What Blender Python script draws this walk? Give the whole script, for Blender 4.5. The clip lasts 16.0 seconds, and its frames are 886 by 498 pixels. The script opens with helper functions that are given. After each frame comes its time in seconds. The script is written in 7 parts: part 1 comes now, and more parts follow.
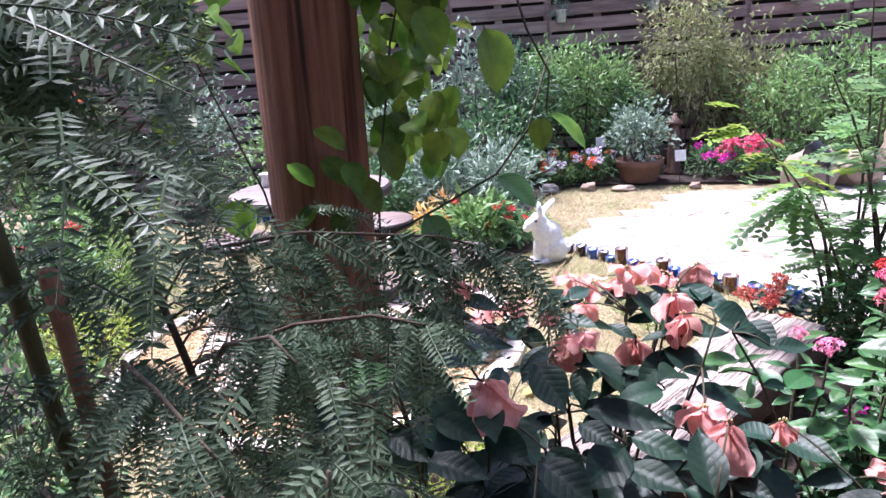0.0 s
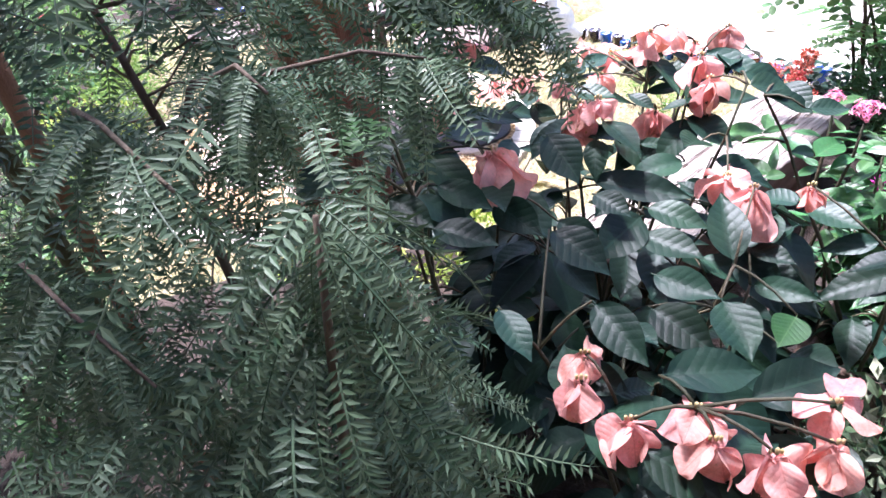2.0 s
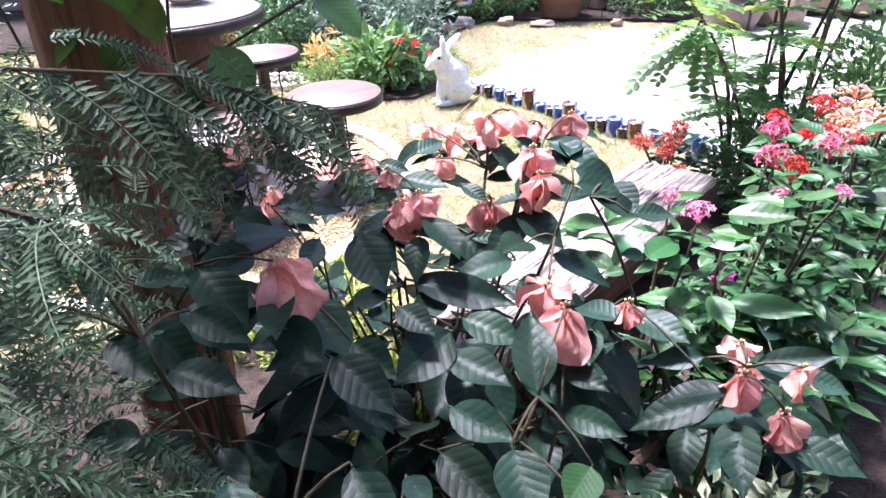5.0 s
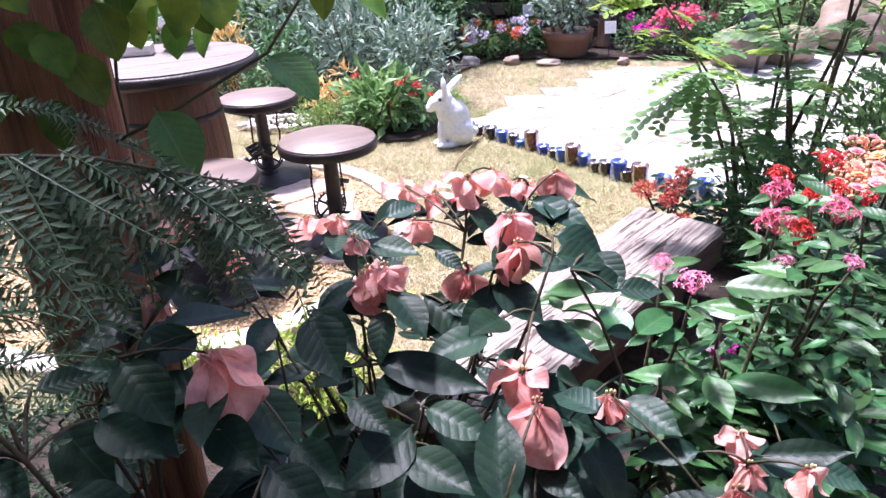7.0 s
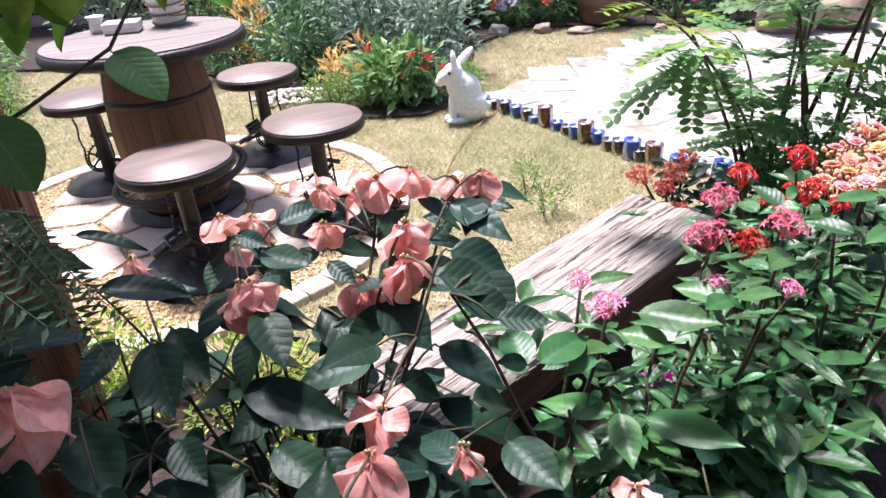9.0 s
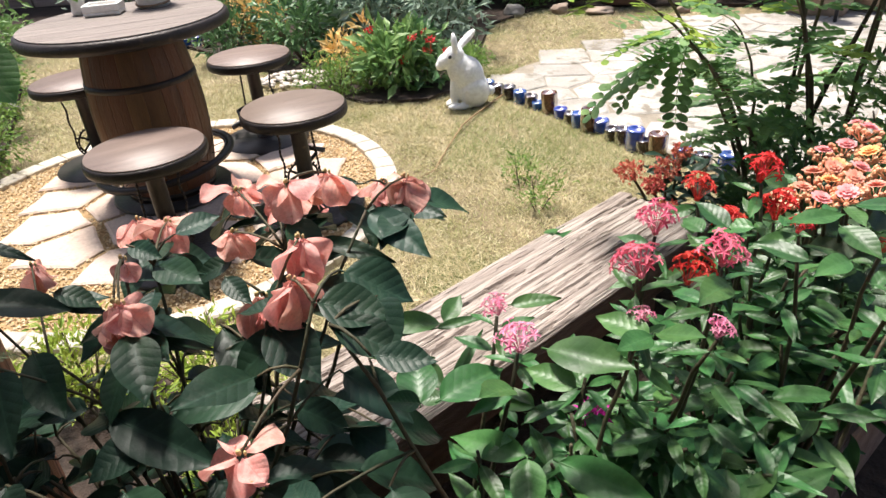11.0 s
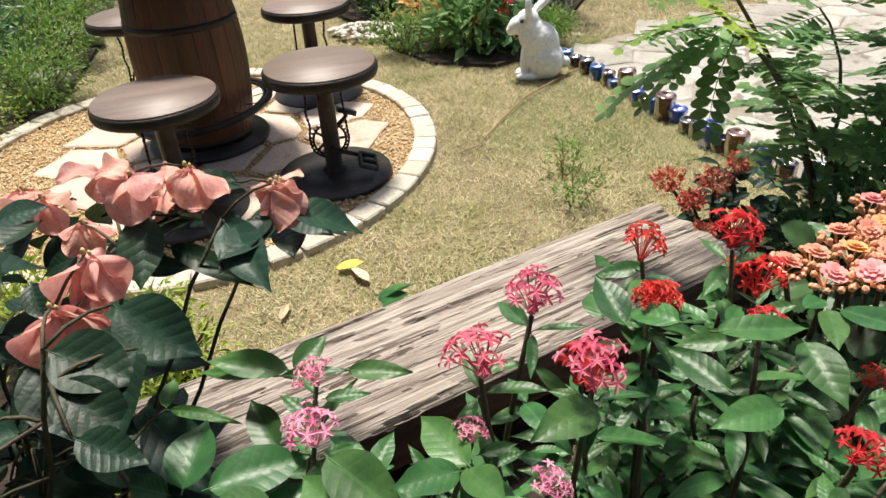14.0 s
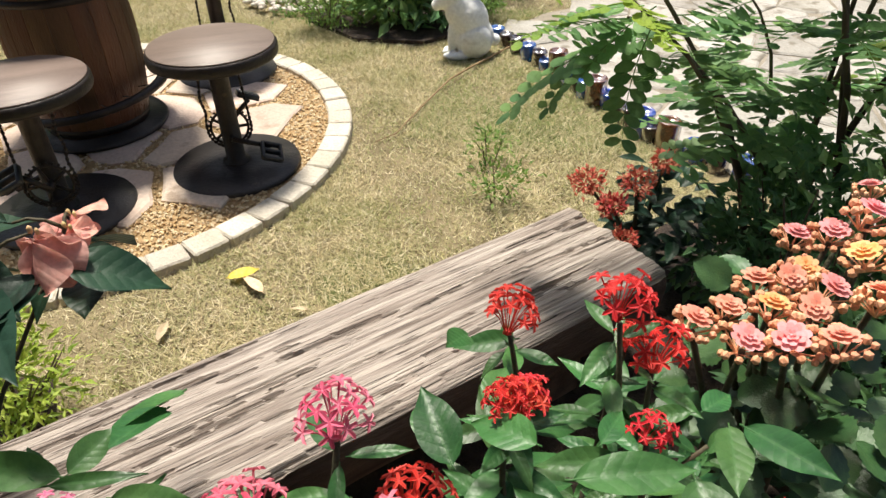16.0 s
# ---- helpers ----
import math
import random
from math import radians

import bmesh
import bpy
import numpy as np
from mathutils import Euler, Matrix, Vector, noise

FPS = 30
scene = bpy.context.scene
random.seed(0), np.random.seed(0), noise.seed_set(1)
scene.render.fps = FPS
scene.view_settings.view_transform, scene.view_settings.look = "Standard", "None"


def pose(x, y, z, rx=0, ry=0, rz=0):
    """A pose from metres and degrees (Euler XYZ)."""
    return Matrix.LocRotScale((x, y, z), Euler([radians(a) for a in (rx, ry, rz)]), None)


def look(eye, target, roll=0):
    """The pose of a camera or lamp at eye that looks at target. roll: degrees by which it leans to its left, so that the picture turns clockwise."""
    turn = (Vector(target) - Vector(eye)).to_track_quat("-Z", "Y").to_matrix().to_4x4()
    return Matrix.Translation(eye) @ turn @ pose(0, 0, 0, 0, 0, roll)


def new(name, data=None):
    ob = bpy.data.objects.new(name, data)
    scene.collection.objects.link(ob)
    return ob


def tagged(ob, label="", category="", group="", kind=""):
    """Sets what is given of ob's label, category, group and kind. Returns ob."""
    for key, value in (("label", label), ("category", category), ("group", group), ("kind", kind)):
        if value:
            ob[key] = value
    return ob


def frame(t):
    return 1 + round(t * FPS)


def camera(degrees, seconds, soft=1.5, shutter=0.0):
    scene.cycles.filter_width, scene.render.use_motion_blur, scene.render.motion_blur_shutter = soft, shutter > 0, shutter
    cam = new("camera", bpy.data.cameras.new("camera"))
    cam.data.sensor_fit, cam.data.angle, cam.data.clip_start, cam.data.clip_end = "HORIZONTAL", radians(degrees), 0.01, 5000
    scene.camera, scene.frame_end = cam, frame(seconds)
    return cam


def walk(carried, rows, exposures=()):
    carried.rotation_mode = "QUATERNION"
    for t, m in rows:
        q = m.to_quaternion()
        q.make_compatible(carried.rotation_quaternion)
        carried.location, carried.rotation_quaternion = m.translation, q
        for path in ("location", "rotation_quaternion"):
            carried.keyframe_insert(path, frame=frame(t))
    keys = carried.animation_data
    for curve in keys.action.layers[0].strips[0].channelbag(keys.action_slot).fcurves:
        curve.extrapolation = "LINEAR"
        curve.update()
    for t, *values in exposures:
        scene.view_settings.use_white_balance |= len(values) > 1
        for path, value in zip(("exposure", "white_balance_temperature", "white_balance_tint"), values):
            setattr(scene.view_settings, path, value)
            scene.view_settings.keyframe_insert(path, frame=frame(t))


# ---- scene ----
cam = camera(66.7, 16.0)
PATH = [
    (0, (0.185, 0.124, 1.405), (0.081, 2.047, 0.864), -4.3),
    (0.5, (0.186, 0.142, 1.385), (0.103, 2.005, 0.661), -4.8),
    (1, (0.185, 0.17, 1.346), (0.052, 1.95, 0.444), -6.4),
    (1.5, (0.18, 0.185, 1.33), (0.006, 1.916, 0.343), -6.8),
    (2, (0.178, 0.192, 1.306), (0.02, 1.88, 0.245), -6.6),
    (2.5, (0.19, 0.196, 1.292), (0.066, 1.848, 0.172), -6.5),
    (3, (0.215, 0.19, 1.289), (0.082, 1.825, 0.146), -6.7),
    (3.5, (0.248, 0.207, 1.307), (0.202, 1.877, 0.207), -6.6),
    (4, (0.272, 0.243, 1.313), (0.295, 1.952, 0.276), -4.5),
    (4.5, (0.298, 0.294, 1.324), (0.381, 2.031, 0.337), -2.6),
    (4.7, (0.343, 0.324, 1.333), (0.418, 2.062, 0.347), -1.9),
    (6.8, (0.471, 0.494, 1.342), (0.535, 2.269, 0.423), -2.6),
    (7, (0.476, 0.49, 1.347), (0.515, 2.276, 0.447), -2.5),
    (7.5, (0.518, 0.535, 1.337), (0.499, 2.312, 0.421), -3.7),
    (8, (0.596, 0.581, 1.339), (0.508, 2.339, 0.389), -3.8),
    (8.5, (0.672, 0.611, 1.344), (0.547, 2.357, 0.377), -4.4),
    (9, (0.756, 0.636, 1.343), (0.63, 2.377, 0.366), -4.3),
    (9.5, (0.808, 0.652, 1.335), (0.587, 2.376, 0.346), -4.8),
    (10, (0.858, 0.663, 1.339), (0.601, 2.377, 0.342), -5.3),
    (10.2, (0.882, 0.669, 1.34), (0.672, 2.391, 0.345), -5.1),
    (12.3, (0.977, 0.992, 1.282), (0.71, 2.642, 0.185), -3.9),
    (12.5, (0.984, 1.002, 1.28), (0.697, 2.647, 0.179), -4.0),
    (13, (1.041, 1.036, 1.285), (0.65, 2.666, 0.194), -4.5),
    (13.5, (1.14, 1.073, 1.293), (0.66, 2.675, 0.196), -4.2),
    (14, (1.236, 1.103, 1.275), (0.712, 2.681, 0.165), -3.5),
    (14.5, (1.274, 1.126, 1.274), (0.709, 2.709, 0.189), -3.5),
    (15, (1.271, 1.186, 1.261), (0.747, 2.774, 0.163), -1.4),
    (15.5, (1.288, 1.28, 1.254), (0.808, 2.858, 0.124), -2.9),
    (16, (1.309, 1.355, 1.242), (0.931, 2.92, 0.055), -1.3),
]
walk(cam, [(t, look(eye, target, roll)) for t, eye, target, roll in PATH],
     [(0, 1.25, 5650, 30), (1.5, 1.78, 5600, 27), (3, 1.92, 5600, 26), (4.5, 1.75, 5600, 26), (7, 1.24, 5650, 30), (9, 1.0, 5900, 22), (10.2, 0.78, 6450, 16), (12.3, 0.47, 6700, 7), (16, 0.33, 6900, 7)])

# ---- light ----
world = bpy.data.worlds.new("sky")
scene.world = world
world.use_nodes = True
wn = world.node_tree
sky = wn.nodes.new("ShaderNodeTexSky")
sky.sky_type = "NISHITA"
sky.sun_disc = False
sky.sun_elevation, sky.sun_rotation = radians(71), radians(-33)
sky.air_density, sky.dust_density, sky.ozone_density = 1.0, 3.0, 1.0
wn.links.new(sky.outputs[0], wn.nodes["Background"].inputs[0])
wn.nodes["Background"].inputs[1].default_value = 0.105
sun_data = bpy.data.lights.new("sun", "SUN")
sun_data.energy, sun_data.angle, sun_data.color = 5.4, radians(10), (1.0, 0.96, 0.90)
sun = new("sun", sun_data)
sun.matrix_basis = look((-1.6, 5.2, 11.0), (0.5, 2.0, 0.0))

# ---- materials ----


def mat(name, c1, c2, scale=6.0, rough=0.7, bump=0.3, fine=60.0, rand=0.0, island=None, translucent=0.0,
        metal=0.0, spec=0.4, stretch=(1, 1, 1), veins=None, coat=0.0, trans=0.0, split=0.5, dirt=None, each=0.65):
    """A procedural material: two colours mixed by coarse noise, fine grain in tone and relief, and variation piece by piece."""
    m = bpy.data.materials.new(name)
    m.use_nodes = True
    t = m.node_tree
    N, L = t.nodes.new, t.links.new
    b = t.nodes["Principled BSDF"]
    b.inputs["Roughness"].default_value = rough
    b.inputs["Metallic"].default_value = metal
    b.inputs["Specular IOR Level"].default_value = spec
    b.inputs["Coat Weight"].default_value = coat
    b.inputs["Transmission Weight"].default_value = trans
    tc, mp, info = N("ShaderNodeTexCoord"), N("ShaderNodeMapping"), N("ShaderNodeObjectInfo")
    mp.inputs["Scale"].default_value = stretch
    L(tc.outputs["Object"], mp.inputs["Vector"])
    w = N("ShaderNodeMath")
    w.operation = "MULTIPLY"
    w.inputs[1].default_value = 37.0
    L(info.outputs["Random"], w.inputs[0])

    def noise_node(s, detail):
        n = N("ShaderNodeTexNoise")
        n.noise_dimensions = "4D"
        n.inputs["Scale"].default_value, n.inputs["Detail"].default_value = s, detail
        L(mp.outputs[0], n.inputs["Vector"])
        L(w.outputs[0], n.inputs["W"])
        return n

    big, small = noise_node(scale, 5), noise_node(fine, 4)
    ramp = N("ShaderNodeValToRGB")
    ramp.color_ramp.elements[0].position, ramp.color_ramp.elements[1].position = split - 0.16, split + 0.16
    ramp.color_ramp.elements[0].color, ramp.color_ramp.elements[1].color = (*c1, 1), (*c2, 1)
    L(big.outputs[0], ramp.inputs[0])
    colour = ramp.outputs[0]
    if island:
        geo, mix = N("ShaderNodeNewGeometry"), N("ShaderNodeValToRGB")
        els = mix.color_ramp.elements
        for i, c in enumerate(island):
            e = els[i] if i < 2 else els.new(0.5)
            e.color = (*c, 1)
        for i, e in enumerate(els):
            e.position = i / (len(island) - 1)
        L(geo.outputs["Random Per Island"], mix.inputs[0])
        blend = N("ShaderNodeMix")
        blend.data_type = "RGBA"
        blend.inputs["Factor"].default_value = each
        L(colour, blend.inputs["A"])
        L(mix.outputs[0], blend.inputs["B"])
        colour = blend.outputs["Result"]
    hs = N("ShaderNodeHueSaturation")
    val = N("ShaderNodeMapRange")
    val.inputs["To Min"].default_value, val.inputs["To Max"].default_value = 0.72, 1.28
    L(small.outputs[0], val.inputs["Value"])
    L(colour, hs.inputs["Color"])
    vout = val.outputs[0]
    if rand:
        r1, r2, mul = N("ShaderNodeMapRange"), N("ShaderNodeMapRange"), N("ShaderNodeMath")
        r1.inputs["To Min"].default_value, r1.inputs["To Max"].default_value = 1 - rand, 1 + rand
        r2.inputs["To Min"].default_value, r2.inputs["To Max"].default_value = 0.5 - rand * 0.06, 0.5 + rand * 0.06
        mul.operation = "MULTIPLY"
        L(info.outputs["Random"], r1.inputs["Value"])
        frac = N("ShaderNodeMath")
        frac.operation = "FRACT"
        L(w.outputs[0], frac.inputs[0])
        L(frac.outputs[0], r2.inputs["Value"])
        L(r1.outputs[0], mul.inputs[0])
        L(vout, mul.inputs[1])
        L(r2.outputs[0], hs.inputs["Hue"])
        vout = mul.outputs[0]
    L(vout, hs.inputs["Value"])
    colour = hs.outputs[0]
    height = small.outputs[0]
    if veins:
        sep, ab = N("ShaderNodeSeparateXYZ"), N("ShaderNodeMath")
        L(tc.outputs["Object"], sep.inputs[0])
        ab.operation = "ABSOLUTE"
        L(sep.outputs["X"], ab.inputs[0])

        def math2(op, a, c):
            q = N("ShaderNodeMath")
            q.operation = op
            for i, s in enumerate((a, c)):
                if isinstance(s, (int, float)):
                    q.inputs[i].default_value = s
                else:
                    L(s, q.inputs[i])
            return q.outputs[0]
        along = math2("SUBTRACT", sep.outputs["Y"], math2("MULTIPLY", ab.outputs[0], 0.8))
        wave = math2("ABSOLUTE", math2("SINE", math2("MULTIPLY", along, veins[0]), 0.0), 0.0)
        fade = N("ShaderNodeMapRange")
        fade.inputs["From Max"].default_value, fade.inputs["To Min"].default_value, fade.inputs["To Max"].default_value = 0.28, 1.0, 0.0
        L(wave, fade.inputs["Value"])
        side = fade.outputs[0]
        rib = math2("LESS_THAN", ab.outputs[0], 0.014)
        mask = math2("MAXIMUM", math2("MULTIPLY", side, 0.38), rib)
        vm = N("ShaderNodeMix")
        vm.data_type = "RGBA"
        vm.inputs["B"].default_value = (*veins[1], 1)
        L(math2("MULTIPLY", mask, veins[2] * 0.6), vm.inputs["Factor"])
        L(colour, vm.inputs["A"])
        colour = vm.outputs["Result"]
        height = math2("ADD", math2("MULTIPLY", wave, 0.085), math2("MULTIPLY", small.outputs[0], 0.12))
    if dirt:
        d, dr, dm = noise_node(dirt[1], 8), N("ShaderNodeMapRange"), N("ShaderNodeMix")
        dr.inputs["From Min"].default_value, dr.inputs["From Max"].default_value = dirt[2], dirt[2] + 0.08
        dm.data_type = "RGBA"
        dm.inputs["B"].default_value = (*dirt[0], 1)
        L(d.outputs[0], dr.inputs["Value"])
        L(dr.outputs[0], dm.inputs["Factor"])
        L(colour, dm.inputs["A"])
        colour = dm.outputs["Result"]
    L(colour, b.inputs["Base Color"])
    if bump:
        bp = N("ShaderNodeBump")
        bp.inputs["Strength"].default_value, bp.inputs["Distance"].default_value = bump, 0.01
        L(height, bp.inputs["Height"])
        L(bp.outputs[0], b.inputs["Normal"])
    if translucent:
        tr, ms, out = N("ShaderNodeBsdfTranslucent"), N("ShaderNodeMixShader"), t.nodes["Material Output"]
        L(colour, tr.inputs["Color"])
        ms.inputs[0].default_value = translucent
        L(b.outputs[0], ms.inputs[1])
        L(tr.outputs[0], ms.inputs[2])
        L(ms.outputs[0], out.inputs["Surface"])
    return m


DARK_LEAF = mat("quilted_leaf", (0.010, 0.030, 0.018), (0.020, 0.050, 0.028), 3, 0.44, 0.45, 30, 0.45, veins=(25, (0.034, 0.076, 0.048), 0.6), translucent=0.14, spec=0.28)
PALE_LEAF = mat("pale_leaf", (0.050, 0.137, 0.036), (0.072, 0.180, 0.043), 3, 0.5, 0.4, 30, 0.2, veins=(30, (0.158, 0.259, 0.101), 0.5), translucent=0.3)
PENTAS_LEAF = mat("pentas_leaf", (0.036, 0.115, 0.032), (0.068, 0.180, 0.052), 3, 0.40, 0.26, 30, 0.40, veins=(25, (0.105, 0.235, 0.085), 0.5), translucent=0.28, spec=0.45)
NEEDLE = mat("needle", (0.032, 0.076, 0.036), (0.062, 0.124, 0.058), 5, 0.46, 0.1, 50, 0.30, island=((0.018, 0.050, 0.022), (0.060, 0.124, 0.056), (0.220, 0.300, 0.180)), translucent=0.16, spec=0.3)
NEEDLE_TIP = mat("young_needle", (0.06, 0.17, 0.07), (0.10, 0.23, 0.10), 5, 0.42, 0.1, 50, 0.2, translucent=0.25, spec=0.5)
BRACT = mat("salmon_bract", (0.74, 0.31, 0.26), (0.84, 0.50, 0.43), 3, 0.6, 0.35, 14, 0.20, veins=(20, (0.60, 0.19, 0.17), 0.6), translucent=0.35, dirt=((0.50, 0.28, 0.14), 5, 0.64))
BUD = mat("flower_bud", (0.60, 0.36, 0.18), (0.52, 0.46, 0.20), 20, 0.6, 0.3, 80, 0.2)
STEM = mat("green_brown_stem", (0.045, 0.050, 0.024), (0.085, 0.062, 0.036), 14, 0.7, 0.5, 90, 0.2)
BARK = mat("dark_bark", (0.072, 0.051, 0.038), (0.160, 0.120, 0.083), 14, 0.85, 0.9, 70, 0.2, stretch=(1, 1, 0.3))
PINK = mat("pink_star", (0.75, 0.16, 0.33), (0.85, 0.32, 0.48), 30, 0.55, 0.1, 90, 0.1, island=((0.70, 0.10, 0.28), (0.85, 0.30, 0.46), (0.85, 0.50, 0.58)), translucent=0.3)
ROSE = mat("rose_star", (0.72, 0.07, 0.17), (0.82, 0.17, 0.27), 30, 0.55, 0.1, 90, 0.1, island=((0.66, 0.04, 0.13), (0.80, 0.13, 0.24), (0.85, 0.36, 0.42)), translucent=0.3)
RED = mat("red_star", (0.60, 0.02, 0.025), (0.74, 0.05, 0.045), 30, 0.55, 0.1, 90, 0.1, island=((0.52, 0.015, 0.02), (0.72, 0.04, 0.035), (0.80, 0.10, 0.08)), translucent=0.3)
DRIED_RED = mat("faded_red_flower", (0.45, 0.04, 0.04), (0.50, 0.14, 0.08), 20, 0.7, 0.2, 80, 0.1, island=((0.45, 0.03, 0.04), (0.60, 0.06, 0.05), (0.42, 0.22, 0.12)), translucent=0.2)
PEACH = mat("peach_petal", (0.82, 0.30, 0.20), (0.88, 0.42, 0.30), 30, 0.6, 0.1, 90, 0.12, island=((0.80, 0.26, 0.18), (0.88, 0.38, 0.28), (0.88, 0.48, 0.36)), translucent=0.3)
CORAL = mat("coral_petal", (0.85, 0.26, 0.24), (0.88, 0.40, 0.40), 30, 0.6, 0.1, 90, 0.12, island=((0.84, 0.22, 0.20), (0.88, 0.36, 0.36), (0.86, 0.46, 0.50)), translucent=0.3)
APRICOT = mat("apricot_petal", (0.90, 0.42, 0.11), (0.88, 0.52, 0.22), 30, 0.6, 0.1, 90, 0.12, island=((0.86, 0.36, 0.10), (0.90, 0.46, 0.18), (0.90, 0.58, 0.30)), translucent=0.3)
PEACH_BUD = mat("peach_bud", (0.78, 0.36, 0.20), (0.80, 0.48, 0.30), 30, 0.5, 0.1, 90, 0.12, island=((0.74, 0.30, 0.16), (0.80, 0.46, 0.28)))
SUCCULENT = mat("scalloped_leaf", (0.03, 0.082, 0.026), (0.05, 0.115, 0.036), 4, 0.35, 0.2, 30, 0.25, translucent=0.1, spec=0.55)
TREE_LEAF = mat("compound_leaflet", (0.112, 0.246, 0.101), (0.168, 0.336, 0.123), 4, 0.5, 0.2, 40, 0.2, island=((0.090, 0.213, 0.090), (0.146, 0.302, 0.123), (0.269, 0.426, 0.134)), translucent=0.5)
TREE_YOUNG = mat("young_leaflet", (0.22, 0.34, 0.05), (0.30, 0.42, 0.06), 4, 0.5, 0.2, 40, 0.2, translucent=0.4)
VINE_LEAF = mat("vine_leaf", (0.085, 0.165, 0.020), (0.170, 0.270, 0.030), 3, 0.45, 0.3, 40, 0.45, veins=(16, (0.19, 0.32, 0.08), 0.4), translucent=0.5)
BUSH_DARK = mat("bush_leaf", (0.052, 0.132, 0.056), (0.092, 0.200, 0.074), 4, 0.45, 0.2, 40, island=((0.040, 0.105, 0.046), (0.090, 0.205, 0.082), (0.165, 0.300, 0.112)), translucent=0.25)
BUSH_GREY = mat("grey_green_leaf", (0.135, 0.210, 0.150), (0.210, 0.300, 0.210), 4, 0.5, 0.2, 40, island=((0.090, 0.165, 0.112), (0.195, 0.285, 0.195), (0.390, 0.480, 0.375)), translucent=0.2)
BUSH_MID = mat("mid_green_leaf", (0.105, 0.225, 0.080), (0.180, 0.330, 0.108), 4, 0.5, 0.2, 40, island=((0.080, 0.175, 0.066), (0.160, 0.315, 0.100), (0.300, 0.440, 0.140)), translucent=0.35)
BUSH_FRESH = mat("fresh_herb_leaf", (0.12, 0.24, 0.05), (0.18, 0.32, 0.07), 4, 0.55, 0.2, 40, island=((0.07, 0.17, 0.04), (0.17, 0.31, 0.06), (0.30, 0.42, 0.10)), translucent=0.35)
BUSH_LIME = mat("lime_herb_leaf", (0.22, 0.34, 0.04), (0.34, 0.44, 0.06), 4, 0.55, 0.2, 40, island=((0.12, 0.26, 0.04), (0.30, 0.42, 0.05), (0.46, 0.52, 0.10)), translucent=0.35)
BUSH_OLIVE = mat("olive_weeping_leaf", (0.189, 0.232, 0.087), (0.290, 0.319, 0.131), 4, 0.6, 0.2, 40, island=((0.131, 0.174, 0.072), (0.261, 0.304, 0.131), (0.435, 0.435, 0.203)), translucent=0.3)
CROTON = mat("orange_yellow_leaf", (0.70, 0.40, 0.10), (0.75, 0.55, 0.20), 6, 0.5, 0.2, 40, island=((0.66, 0.30, 0.07), (0.76, 0.50, 0.16), (0.70, 0.58, 0.28)), translucent=0.3)
VARIEGATED = mat("variegated_leaf", (0.06, 0.12, 0.045), (0.34, 0.36, 0.24), 9, 0.5, 0.2, 60, island=((0.02, 0.06, 0.022), (0.05, 0.105, 0.04), (0.07, 0.13, 0.05), (0.46, 0.47, 0.33)), translucent=0.2)
AZALEA = mat("magenta_pink_flower", (0.75, 0.06, 0.17), (0.80, 0.16, 0.27), 20, 0.6, 0.2, 60, island=((0.66, 0.03, 0.12), (0.80, 0.12, 0.22), (0.84, 0.30, 0.38)), translucent=0.3)
MAGENTA = mat("magenta_flower", (0.62, 0.02, 0.38), (0.72, 0.05, 0.46), 20, 0.6, 0.2, 60, translucent=0.3)
ORANGE_FLOWER = mat("orange_flower", (0.75, 0.14, 0.03), (0.80, 0.22, 0.05), 20, 0.6, 0.2, 60, island=((0.70, 0.08, 0.03), (0.84, 0.26, 0.05)), translucent=0.3)
LILAC = mat("lilac_white_flower", (0.60, 0.50, 0.70), (0.75, 0.68, 0.80), 20, 0.6, 0.2, 60, island=((0.50, 0.38, 0.66), (0.70, 0.60, 0.78), (0.80, 0.76, 0.80)), translucent=0.3)

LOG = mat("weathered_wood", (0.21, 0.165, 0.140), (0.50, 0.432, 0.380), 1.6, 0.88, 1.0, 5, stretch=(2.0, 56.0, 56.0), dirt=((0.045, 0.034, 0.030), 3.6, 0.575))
# sides, ends and support blocks of the bench, a darker brown than its top
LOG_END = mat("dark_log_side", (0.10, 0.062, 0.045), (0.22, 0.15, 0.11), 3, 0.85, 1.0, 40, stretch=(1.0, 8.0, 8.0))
BOARD = mat("planter_board", (0.22, 0.14, 0.10), (0.33, 0.23, 0.18), 4, 0.85, 0.6, 50, 0.2, stretch=(1, 8, 8))
SOIL = mat("dark_soil", (0.020, 0.014, 0.011), (0.060, 0.041, 0.031), 22, 0.95, 1.0, 120)
GROUND = mat("lawn_thatch", (0.17, 0.135, 0.075), (0.30, 0.24, 0.14), 9.0, 0.95, 1.0, 190, dirt=((0.12, 0.14, 0.045), 2.4, 0.56))
GRASS = mat("dry_grass_blade", (0.70, 0.58, 0.38), (0.24, 0.27, 0.07), 3.0, 0.7, 0.0, 34, island=((0.90, 0.80, 0.60), (0.68, 0.55, 0.34), (0.42, 0.33, 0.17), (0.14, 0.19, 0.045)), translucent=0.2, each=0.62, split=0.50)
GREEN_GRASS = mat("green_grass_blade", (0.20, 0.28, 0.07), (0.30, 0.32, 0.12), 1.7, 0.65, 0.0, 5, island=((0.42, 0.38, 0.20), (0.22, 0.29, 0.08), (0.12, 0.21, 0.04)), translucent=0.25)
FLAG = mat("white_limestone", (0.30, 0.275, 0.24), (0.43, 0.405, 0.37), 5, 0.85, 0.7, 60, 0.16, dirt=((0.20, 0.175, 0.14), 9, 0.56))
SLAB = mat("pink_sandstone", (0.52, 0.40, 0.33), (0.62, 0.50, 0.42), 5, 0.85, 0.6, 70, 0.14, dirt=((0.34, 0.26, 0.20), 9, 0.62))
